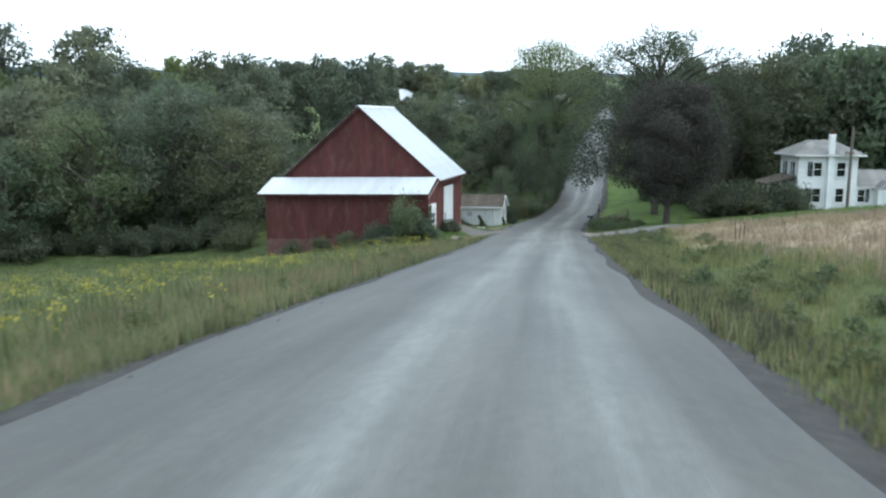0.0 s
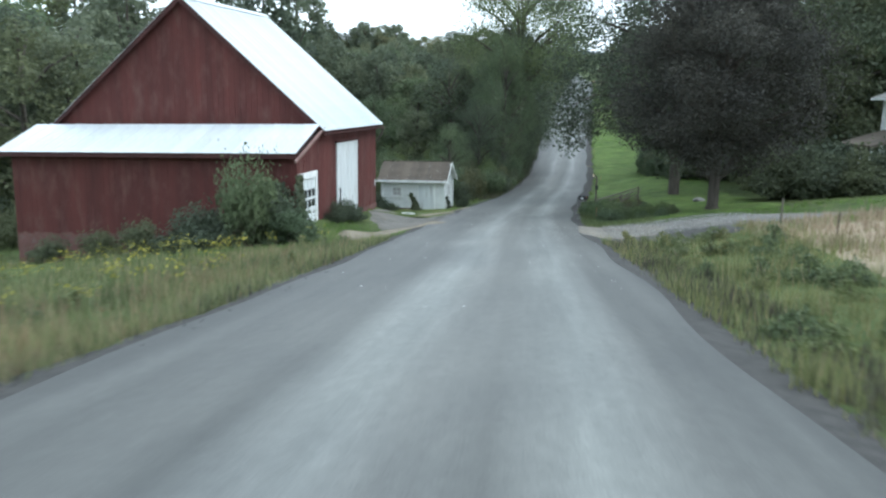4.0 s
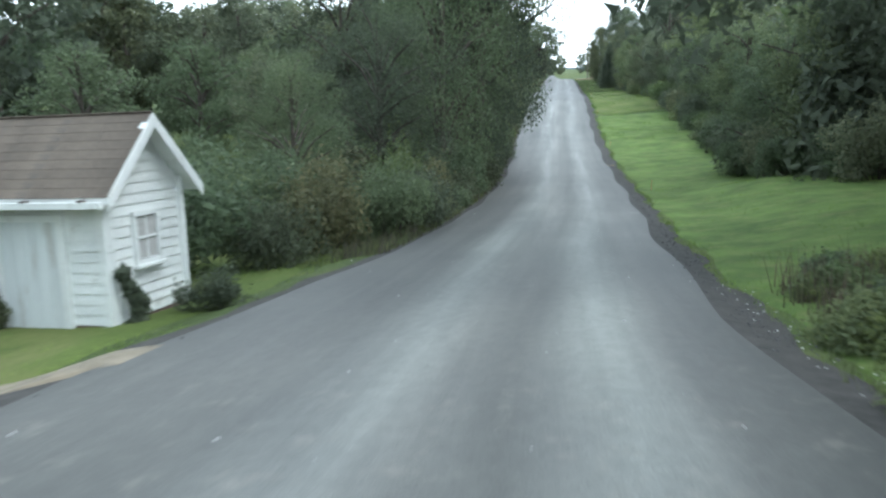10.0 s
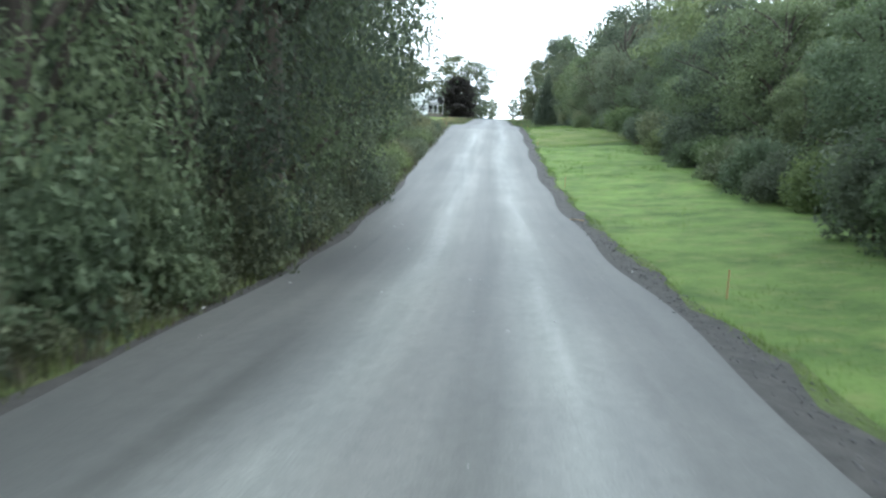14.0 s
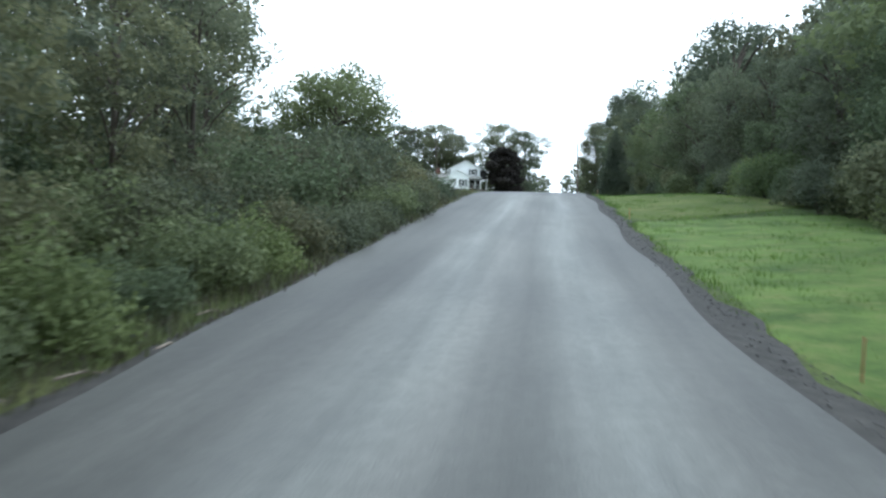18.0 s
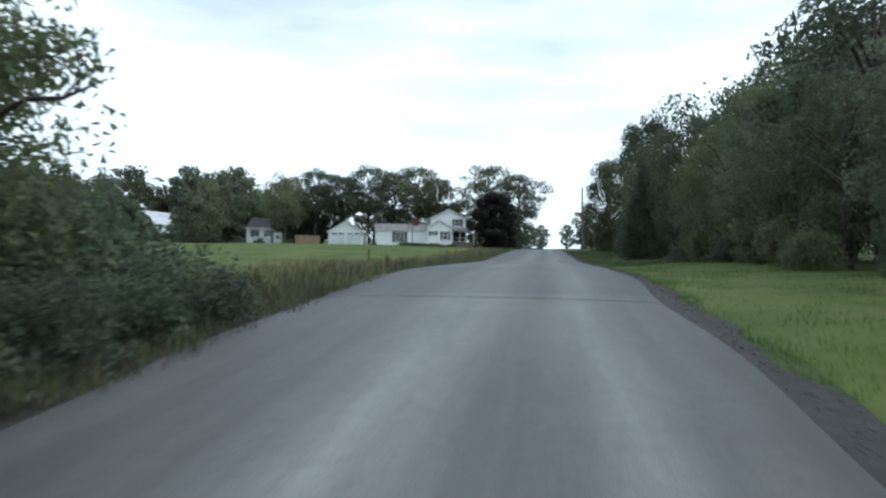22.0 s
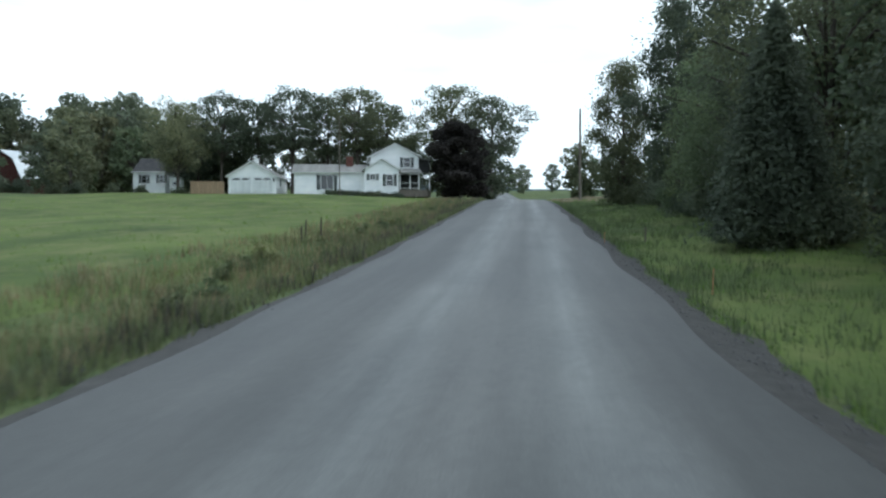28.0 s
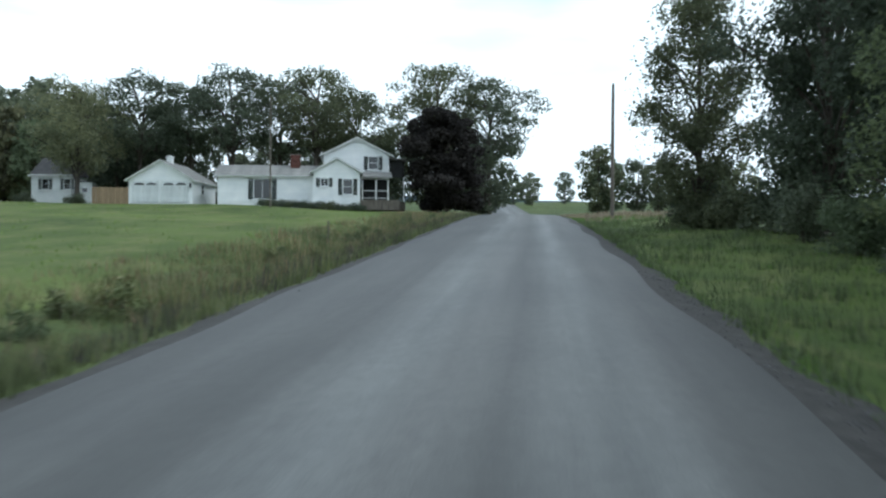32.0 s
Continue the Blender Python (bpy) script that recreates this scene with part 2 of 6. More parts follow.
    col = mixed(n, l, fac.outputs[0], col, (0.26, 0.24, 0.21))
    # darker, younger surfacing beyond the seam at the top of the climb
    fresh = n.new("ShaderNodeMapRange")
    fresh.inputs[1].default_value, fresh.inputs[2].default_value = 164.0, 164.4
    l.new(sep.outputs[1], fresh.inputs[0])
    col = mixed(n, l, fresh.outputs[0], col, mixed(n, l, 1.0, col, (0.74, 0.74, 0.765), "MULTIPLY"))
    l.new(col, b.inputs["Base Color"])
    bump(n, l, b, grit.outputs[0], 0.35, 0.006)
    return m


def make_ground():
    """Bare turf and soil under the grass, mown green and rough, by stretches and patches."""
    m, n, l, b = material("turf", 0.9, 0, 0.15)
    co = n.new("ShaderNodeTexCoord").outputs["Object"]
    big = noise_tex(n, l, 0.06, 5, co)
    mid = noise_tex(n, l, 0.9, 6, co)
    fine = noise_tex(n, l, 14, 4, co)
    r = ramp(n, ((0.3, (0.05, 0.07, 0.026)), (0.5, (0.07, 0.095, 0.034)), (0.72, (0.105, 0.12, 0.05))))
    l.new(mid.outputs[0], r.inputs[0])
    g = ramp(n, ((0.35, (0.75, 0.8, 0.8)), (0.7, (1.25, 1.15, 1.05))))
    l.new(big.outputs[0], g.inputs[0])
    col = mixed(n, l, 1.0, r.outputs[0], g.outputs[0], "MULTIPLY")
    f = ramp(n, ((0.3, (0.55, 0.55, 0.55)), (0.7, (1.35, 1.35, 1.3))))
    l.new(fine.outputs[0], f.inputs[0])
    col = mixed(n, l, 0.8, col, f.outputs[0], "MULTIPLY")
    l.new(col, b.inputs["Base Color"])
    bump(n, l, b, fine.outputs[0], 0.6, 0.05)
    return m


ASPHALT, TURF = make_asphalt(), make_ground()
LITTER = surface("leaf_litter", (0.025, 0.022, 0.014), (0.06, 0.05, 0.03), 0.8, 0.95, grain=9, relief=0.6)
SHOULDER = surface("tarry_gravel", (0.02, 0.019, 0.018), (0.056, 0.053, 0.049), 4.0, 0.9, grain=34, relief=0.9)
GRAVEL = surface("grey_gravel", (0.1, 0.094, 0.085), (0.185, 0.176, 0.16), 1.2, 0.95, grain=60, relief=0.1, wear=(0.17, 0.148, 0.115), spec=0.15)
SAND = surface("sandy_dirt", (0.12, 0.102, 0.075), (0.25, 0.214, 0.16), 2.4, 0.95, grain=40, relief=0.3, wear=(0.13, 0.122, 0.108))
DRIVEDIRT = surface("trodden_drive_dirt", (0.1, 0.09, 0.074), (0.2, 0.18, 0.148), 3.5, 0.95, grain=48, relief=0.15)
STONE = surface("pale_stone", (0.1, 0.1, 0.097), (0.28, 0.275, 0.26), 6, 0.9, grain=30, random=0.3)
TARSTONE = surface("tarred_stone", (0.03, 0.03, 0.032), (0.12, 0.12, 0.12), 6, 0.8, grain=30, random=0.3)
LINEPAINT = surface("worn_seam", (0.15, 0.15, 0.148), (0.23, 0.23, 0.225), 3, 0.8, wear=(0.12, 0.12, 0.12))
CHALK = surface("pale_seam_grit", (0.34, 0.34, 0.34), (0.62, 0.62, 0.61), 4, 0.85, grain=30)
RED = surface("barn_red_boards", (0.058, 0.016, 0.014), (0.108, 0.03, 0.025), 0.5, 0.8, wear=(0.125, 0.062, 0.053), grain=18, stretch=(2.5, 2.5, 0.35), random=0.05, patch=(1.2, 1.2, 0.5), worn=(0.49, 0.72))
# trim red taken near black, painting in the shadow line under the roof edges
REDDARK = surface("barn_red_shadow_trim", (0.032, 0.012, 0.011), (0.07, 0.022, 0.02), 1.0, 0.75, grain=18)
WHITEWOOD = surface("white_painted_wood", (0.60, 0.62, 0.61), (0.76, 0.77, 0.75), 1.2, 0.6, grain=20, wear=(0.52, 0.52, 0.49), stretch=(1, 1, 1), random=0.04)
WHITEDOOR = surface("chalky_white_paint", (0.5, 0.53, 0.535), (0.66, 0.685, 0.68), 0.9, 0.65, grain=18, wear=(0.42, 0.40, 0.37), stretch=(3, 3, 0.5), random=0.05)
VINYL = surface("white_siding", (0.66, 0.69, 0.70), (0.80, 0.81, 0.80), 1.0, 0.55, grain=14, random=0.03)
TIN = surface("pale_sheet_metal_roof", (0.46, 0.49, 0.51), (0.68, 0.70, 0.71), 0.45, 0.5, 0.1, 12, wear=(0.42, 0.41, 0.39), stretch=(2.0, 0.5, 0.5), random=0.06)
RUST = surface("dull_gutter_metal", (0.05, 0.04, 0.036), (0.12, 0.1, 0.09), 2.0, 0.7, 0.1)
FADED = surface("faded_pink_trim", (0.15, 0.085, 0.075), (0.3, 0.2, 0.18), 2.0, 0.75)
BROWNROOF = surface("brown_roof_felt", (0.056, 0.046, 0.038), (0.14, 0.114, 0.09), 0.9, 0.9, grain=26, wear=(0.07, 0.065, 0.06), random=0.10)
GREYROOF = surface("grey_shingles", (0.11, 0.11, 0.105), (0.25, 0.245, 0.23), 1.2, 0.9, grain=22, random=0.1)
CONCRETE = surface("old_concrete", (0.12, 0.085, 0.074), (0.24, 0.185, 0.165), 1.2, 0.9, grain=14, wear=(0.12, 0.055, 0.047))
REDWASH = surface("red_washed_concrete", (0.085, 0.04, 0.035), (0.16, 0.085, 0.075), 1.2, 0.9, grain=14, wear=(0.14, 0.11, 0.1))
# the cottage's shingles, with the trees' shade put into the dark colour
DARKROOF = surface("tree_shaded_shingles", (0.03, 0.03, 0.033), (0.07, 0.068, 0.068), 1.2, 0.9, grain=22, random=0.1)
BRICK = surface("red_brick", (0.07, 0.028, 0.021), (0.13, 0.055, 0.042), 5, 0.85, random=0.2)
BLACK = surface("black_paint", (0.012, 0.013, 0.014), (0.03, 0.03, 0.032), 3, 0.5, grain=20)
SHUTTER = surface("dark_green_shutter", (0.010, 0.016, 0.015), (0.022, 0.03, 0.028), 3, 0.55)
BARK = surface("grey_brown_bark", (0.03, 0.025, 0.02), (0.105, 0.09, 0.075), 2.5, 0.95, grain=20, stretch=(3, 3, 0.5), relief=0.9, random=0.2)
POSTWOOD = surface("weathered_post_wood", (0.07, 0.06, 0.05), (0.17, 0.15, 0.125), 2.0, 0.9, grain=16, stretch=(4, 4, 0.5))
RAWWOOD = surface("new_tan_boards", (0.2, 0.145, 0.085), (0.31, 0.23, 0.14), 2.0, 0.8, grain=16, stretch=(4, 4, 0.5), random=0.12)
DEADWOOD = surface("dead_grey_wood", (0.13, 0.11, 0.09), (0.3, 0.26, 0.215), 5, 0.9)
STAKE = surface("orange_stake", (0.3, 0.14, 0.07), (0.44, 0.23, 0.13), 8, 0.7)
TINT = surface("pale_curtain", (0.32, 0.31, 0.3), (0.5, 0.49, 0.47), 6, 0.9, stretch=(6, 6, 0.6))
# near-black backing, dimness put into the colour
INSIDE = surface("dark_shade_backing", (0.02, 0.02, 0.022), (0.05, 0.05, 0.05), 2, 0.9)

LEAF_A = foliage("leaves_mid_green", (0.104, 0.132, 0.078), (0.132, 0.168, 0.098), (0.166, 0.208, 0.120), 0.48)
LEAF_B = foliage("leaves_dark", (0.080, 0.096, 0.066), (0.102, 0.122, 0.082), (0.130, 0.152, 0.100), 0.45)
LEAF_C = foliage("leaves_yellow_green", (0.116, 0.152, 0.070), (0.146, 0.190, 0.086), (0.182, 0.230, 0.106), 0.48)
LEAF_D = foliage("leaves_greyish", (0.128, 0.146, 0.100), (0.160, 0.182, 0.124), (0.196, 0.220, 0.148), 0.48)
LEAF_E = foliage("leaves_turning", (0.106, 0.114, 0.074), (0.134, 0.142, 0.086), (0.172, 0.168, 0.100), 0.45)
LEAF_P = foliage("leaves_purple_dark", (0.050, 0.050, 0.046), (0.064, 0.063, 0.057), (0.082, 0.079, 0.070), 0.35, spec=0.12)
LEAF_R = foliage("leaves_dark_red", (0.018, 0.017, 0.018), (0.024, 0.022, 0.023), (0.032, 0.030, 0.030), 0.15, spec=0.12)
SEEDGRASS = foliage("seed_head_grass", (0.13, 0.105, 0.075), (0.21, 0.165, 0.12), (0.29, 0.235, 0.17), 0.3)
GRASS = foliage("meadow_grass_blades", (0.11, 0.13, 0.062), (0.17, 0.194, 0.09), (0.235, 0.24, 0.125), 0.35, odd=(0.32, 0.26, 0.18))
TANGRASS = foliage("dry_grass_blades", (0.24, 0.18, 0.125), (0.35, 0.27, 0.19), (0.44, 0.35, 0.26), 0.3)
LAWN = foliage("lawn_blades", (0.08, 0.14, 0.034), (0.12, 0.205, 0.046), (0.18, 0.26, 0.068), 0.35)
MOWN = foliage("mown_lawn_blades", (0.10, 0.16, 0.044), (0.15, 0.228, 0.062), (0.20, 0.27, 0.08), 0.4)
WEED = foliage("verge_weeds", (0.078, 0.098, 0.05), (0.112, 0.14, 0.07), (0.15, 0.18, 0.092), 0.35)
DARKWEED = foliage("dark_seeding_weeds", (0.055, 0.053, 0.043), (0.085, 0.08, 0.064), (0.13, 0.115, 0.09), 0.3)
GOLD = foliage("goldenrod_heads", (0.2, 0.2, 0.05), (0.3, 0.29, 0.06), (0.4, 0.37, 0.085), 0.3)
DRYTURF = surface("dry_straw_turf", (0.18, 0.145, 0.09), (0.32, 0.25, 0.175), 0.5, 0.95, grain=9, relief=0.5)
LAWNTURF = surface("lawn_turf", (0.04, 0.07, 0.02), (0.122, 0.178, 0.048), 0.7, 0.9, grain=11, relief=0.6, wear=(0.15, 0.16, 0.062), worn=(0.5, 0.72), spec=0.12)
FIELDTURF = surface("field_turf", (0.036, 0.058, 0.016), (0.108, 0.138, 0.038), 0.22, 0.9, grain=11, relief=0.7, wear=(0.135, 0.138, 0.055), worn=(0.48, 0.66), stretch=(1.0, 0.55, 1.0), spec=0.12)
# woods coloured blue to paint in the distance haze
RIDGE_BLUE = surface("far_ridge_haze_blue", (0.085, 0.115, 0.14), (0.11, 0.14, 0.165), 0.004, 0.95, grain=0.05, relief=0)


def make_glass():
    m, n, l, b = material("window_glass", 0.06, 0, 0.9)
    b.inputs["Base Color"].default_value = (0.012, 0.014, 0.016, 1)
    return m


GLASS = make_glass()


def make_lamp_glow():
    m, n, l, b = material("lamp_glow", 0.3)
    b.inputs["Base Color"].default_value = (0.9, 0.8, 0.6, 1)
    b.inputs["Emission Color"].default_value = (1.0, 0.78, 0.5, 1)
    b.inputs["Emission Strength"].default_value = 0.6
    return m


GLOW = make_lamp_glow()

# ---- builders ----
def mesh_of(name, verts, faces, mat, uv=None, flat=True):
    me = bpy.data.meshes.new(name)
    verts, faces = np.asarray(verts, np.float32), np.asarray(faces, np.int32)
    k = faces.shape[1]
    me.vertices.add(len(verts))
    me.vertices.foreach_set("co", verts.ravel())
    me.loops.add(faces.size)
    me.loops.foreach_set("vertex_index", faces.ravel())
    me.polygons.add(len(faces))
    me.polygons.foreach_set("loop_start", np.arange(0, faces.size, k, dtype=np.int32))
    if uv is not None:
        layer = me.uv_layers.new(name="UVMap")
        layer.data.foreach_set("uv", np.asarray(uv, np.float32)[faces.ravel()].ravel())
    me.update(calc_edges=True)
    me.validate()
    if not flat:
        me.polygons.foreach_set("use_smooth", np.ones(len(faces), bool))
    me.materials.append(mat)
    return me


def part(name, bm, mat, parent=None, label="", smooth_faces=False):
    """Links a bmesh (or a ready mesh) as one object under a thing or a part."""
    if isinstance(bm, bmesh.types.BMesh):
        bmesh.ops.recalc_face_normals(bm, faces=bm.faces)
        me = bpy.data.meshes.new(name)
        bm.to_mesh(me)
        bm.free()
        me.materials.append(mat)
        if smooth_faces:
            me.polygons.foreach_set("use_smooth", np.ones(len(me.polygons), bool))
    else:
        me = bm
    ob = new(name, me)
    ob.parent = parent
    if label:
        ob["label"] = label
    return ob


def thing(name, x, y, z, turn=0.0, label="", category="", group="", kind=""):
    ob = new(name)
    ob.matrix_basis = pose(x, y, z, 0, 0, turn)
    ob.empty_display_size = 0.2
    return tagged(ob, label, category, group, kind)


def box(bm, x0, x1, y0, y1, z0, z1):
    v = [bm.verts.new((x, y, z)) for z in (z0, z1) for x, y in ((x0, y0), (x1, y0), (x1, y1), (x0, y1))]
    for f in ((3, 2, 1, 0), (4, 5, 6, 7), (0, 1, 5, 4), (1, 2, 6, 5), (2, 3, 7, 6), (3, 0, 4, 7)):
        bm.faces.new([v[i] for i in f])
    return bm


def boxes(*bs):
    bm = bmesh.new()
    for b in bs:
        box(bm, *b)
    return bm


def rounded(bm, width=0.02):
    bmesh.ops.bevel(bm, geom=list(bm.edges), offset=width, segments=1, affect="EDGES", clamp_overlap=True)
    return bm


def prism(points, axis, a, b):
    """A solid from an outline in the two other axes, swept along one axis from a to b."""
    bm = bmesh.new()
    def at(p, c):
        return {"x": (c, *p), "y": (p[0], c, p[1]), "z": (*p, c)}[axis]
    lo, hi = [bm.verts.new(at(p, a)) for p in points], [bm.verts.new(at(p, b)) for p in points]
    bm.faces.new(lo)
    bm.faces.new(hi[::-1])
    for i in range(len(points)):
        j = (i + 1) % len(points)
        bm.faces.new((lo[i], hi[i], hi[j], lo[j]))
    return bm


def tube_data(points, radii, sides=7):
    """Vertices and quads of a tapering tube along points."""
    pts = np.asarray(points, float)
    vs, fs = [], []
    for i, p in enumerate(pts):
        d = pts[min(i + 1, len(pts) - 1)] - pts[max(i - 1, 0)]
        d = d / (np.linalg.norm(d) + 1e-9)
        u = np.cross(d, (0.31, 0.95, 0.05))
        u /= np.linalg.norm(u) + 1e-9
        w = np.cross(d, u)
        for k in range(sides):
            a = 2 * math.pi * k / sides
            vs.append(p + radii[i] * (math.cos(a) * u + math.sin(a) * w))
    for i in range(len(pts) - 1):
        for k in range(sides):
            k2 = (k + 1) % sides
            fs.append((i * sides + k, i * sides + k2, (i + 1) * sides + k2, (i + 1) * sides + k))
    return np.array(vs), np.array(fs)


def tubes(name, runs, mat, sides=7):
    V, Fs, o = [], [], 0
    for pts, radii in runs:
        v, f = tube_data(pts, radii, sides)
        V.append(v)
        Fs.append(f + o)
        o += len(v)
    return mesh_of(name, np.concatenate(V), np.concatenate(Fs), mat, flat=False)


def ground_at(x, y):
    return float(ground_z(x, y))


# ---- ground, road, drives ----
def steps(*spans):
    out = []
    for a, b, s in spans:
        out += list(np.arange(a, b, s))
    return np.array(out + [spans[-1][1]])


D = steps((-1600, -400, 200), (-400, -160, 40), (-160, -60, 10), (-60, -16, 2.5), (-16, -4.6, 0.95), (-4.6, 4.6, 0.46), (4.6, 16, 0.95), (16, 60, 2.5), (60, 160, 10), (160, 400, 40), (400, 1600, 200))
Y = steps((-400, -60, 20), (-60, 0, 5), (0, 300, 1.5), (300, 400, 5), (400, 1000, 50), (1000, 2900, 190))
gd, gy = np.meshgrid(D, Y)
gx = road_x(gy) + gd
gz = ground_z(gx, gy)
quads = (np.arange((len(Y) - 1) * len(D)).reshape(-1, len(D))[:, :-1].ravel())[:, None] + np.array((0, 1, len(D) + 1, len(D)))
ground = part("ground", mesh_of("ground", np.stack((gx, gy, gz), -1).reshape(-1, 3), quads, TURF, flat=False), TURF)
tagged(ground, "rolling green turf of meadows, lawns and fields", "ground", kind="structure")


def strip(name, ys, offs, lift, mat, dome=0.0):
    """A sheet that follows the road: offs(y) gives the two edges; lift over the road line."""
    n = 15
    V, UV = [], []
    for y in ys:
        a, b = offs(y)
        for k in range(n):
            d = a + (b - a) * k / (n - 1)
            V.append((road_x(y) + d, y, road_z(y) + lift(d, y) + dome * (1 - (d / HALF) ** 2)))
            UV.append((d, y))
    q = (np.arange((len(ys) - 1) * n).reshape(-1, n)[:, :-1].ravel())[:, None] + np.array((0, 1, n + 1, n))
    return mesh_of(name, V, q, mat, UV, flat=False)


road_ys = steps((-120, 0, 5), (0, 300, 1.0), (300, 600, 5), (600, 1000, 40))
road = part("road", strip("road", road_ys, lambda y: (float(left_edge(y)) - 0.1 * math.sin(y * 0.7) * math.sin(y * 0.23), 3.25 + 0.1 * math.sin(y * 0.6 + 1)), lambda d, y: 0.0, ASPHALT, 0.05), ASPHALT)
tagged(road, "worn grey tar-and-chip road with pale wheel tracks", "road", kind="structure")
for side in (-1, 1):
    sh = part("road_shoulder", strip("road_shoulder", steps((-60, 0, 5), (0, 300, 0.8)),
              lambda y, s=side: ((float(left_edge(y)) - 0.5 - 0.12 * math.sin(y * 0.9) - 0.1 * math.sin(y * 2.3), float(left_edge(y)) + 0.25) if s < 0 else (3.0, HALF + 0.4 + 0.14 * math.sin(y * 1.1) + 0.1 * math.sin(y * 2.7))),
              lambda d, y: -0.012 - 0.10 * np.clip(((d - 3.2) if d > 0 else (float(left_edge(y)) - d)) / 0.7, 0, 1), SHOULDER), SHOULDER)
    tagged(sh, "dark tarry gravel shoulder along the road edge", "road shoulder", kind="structure")


def ground_patch(name, cx, cy, rx, ry, turn, mat, label, category, lift=0.03, seed=0, rings=8, around=36):
    """An uneven round patch laid on the ground, thinning to its rim."""
    rng = np.random.default_rng(seed)
    ph = rng.uniform(0, 6.28, 4)
    V = [(cx, cy, ground_at(cx, cy) + lift)]
    ca, sa = math.cos(radians(turn)), math.sin(radians(turn))
    for i in range(1, rings + 1):
        for k in range(around):
            a = 2 * math.pi * k / around
            w = 1 + 0.12 * math.sin(2 * a + ph[0]) + 0.09 * math.sin(3 * a + ph[1]) + 0.06 * math.sin(7 * a + ph[2])
            u, v = rx * w * i / rings * math.cos(a), ry * w * i / rings * math.sin(a)
            x, y = cx + ca * u - sa * v, cy + sa * u + ca * v
            V.append((x, y, ground_at(x, y) + lift * (1.0 if i < rings else -1.5)))
    bm = bmesh.new()
    vs = [bm.verts.new(p) for p in V]
    for k in range(around):
        bm.faces.new((vs[0], vs[1 + k], vs[1 + (k + 1) % around]))
    for i in range(rings - 1):
        for k in range(around):
            a, b = 1 + i * around + k, 1 + i * around + (k + 1) % around
            bm.faces.new((vs[a], vs[a + around], vs[b + around], vs[b]))
    return tagged(part(name, bm, mat, smooth_faces=True), label, category, kind="structure")


ground_patch("farmyard_apron", 3.9, 71.6, 2.7, 5.4, -14, GRAVEL, "grey gravel farmyard apron between barn and road", "gravel yard", 0.05, 1)
ground_patch("sandy_track", 2.9, 64.3, 3.0, 1.7, 48, SAND, "sandy dirt drive up to the barn's garage door", "dirt drive", 0.09, 2)
ground_patch("sandy_track", 5.3, 77.8, 2.8, 0.8, 30, SAND, "strip of sandy dirt beside the shed lawn", "dirt drive", 0.08, 3)
ground_patch("gravel_drive", 14.8, 60.2, 6.6, 2.9, -16, GRAVEL, "grey stone gravel drive to the white farmhouse", "gravel drive", 0.06, 4)
ground_patch("drive_apron", 12.0, 60.9, 1.75, 4.6, -9, DRIVEDIRT, "tan dirt and grit where the drive meets the road", "dirt drive", 0.075, 8)
ground_patch("drive_apron", 12.5, 56.2, 2.7, 2.8, -9, SHOULDER, "dark tar crumbs beside the drive mouth", "dirt drive", 0.07, 9)
ground_patch("dry_meadow", 18.5, 34.0, 8.0, 21.0, -7, DRYTURF, "straw-coloured dry meadow beside the road", "meadow", 0.04, 7, 14, 60)
ground_patch("gravel_drive", 50.2, 283.0, 3.2, 2.6, 0, GRAVEL, "pale gravel drive beside the far farmhouse", "gravel drive", 0.06, 6)


def turf_sheet(name, ys, ds, mat, label, category, lift=0.05, ends=2.5):
    """Mown or sown turf beside the road, on the lie of the ground, with an uneven rim."""
    n = 26
    V = []
    rows = np.arange(ys[0], ys[1] + 0.1, 1.5)
    for y in rows:
        pinch = min(1.0, 0.15 + min(y - ys[0], ys[1] - y) / ends)
        for k in range(n):
            f = k / (n - 1)
            d = ds[0] + (ds[1] - ds[0]) * f * pinch + 0.25 * math.sin(y * 0.8 + 9 * f) * (1 if k else 0.4)
            x = float(road_x(y)) + d
            V.append((x, y, ground_at(x, y) + lift * (-1.5 if k in (0, n - 1) or y in (rows[0], rows[-1]) else 1)))
    q = (np.arange((len(rows) - 1) * n).reshape(-1, n)[:, :-1].ravel())[:, None] + np.array((0, 1, n + 1, n))
    return tagged(part(name, mesh_of(name, V, q, mat, flat=False), mat), label, category, kind="structure")


turf_sheet("lawn", (66, 152), (3.9, 14.0), LAWNTURF, "smooth bright green mown lawn beside the road", "lawn")
turf_sheet("lawn", (72, 94), (-14, -4.2), FIELDTURF, "short green lawn before the shed", "lawn")
turf_sheet("field", (168, 290), (-52, -6.0), FIELDTURF, "green hay field running up the hill", "field")
turf_sheet("verge", (151, 262), (4.0, 12.0), FIELDTURF, "green grass verge below the wood", "verge")

# the seam across the road
seam_y = 163.5
seam = bmesh.new()
sv = []
for k in range(25):
    d = -3.1 + 6.2 * k / 24
    y0 = seam_y - 0.12 * d + 0.02 * math.sin(k * 1.7)
    z0 = float(road_z(y0)) + 0.05 * (1 - (d / HALF) ** 2) + 0.006
    sv.append((seam.verts.new((road_x(y0) + d, y0, z0)), seam.verts.new((road_x(y0) + d, y0 + 0.12 + 0.03 * math.sin(k * 2.1), z0))))
for a, b in zip(sv, sv[1:]):
    seam.faces.new((a[0], b[0], b[1], a[1]))
tagged(part("road_seam", seam, CHALK), "pale worn seam across the road", "road seam", kind="structure")


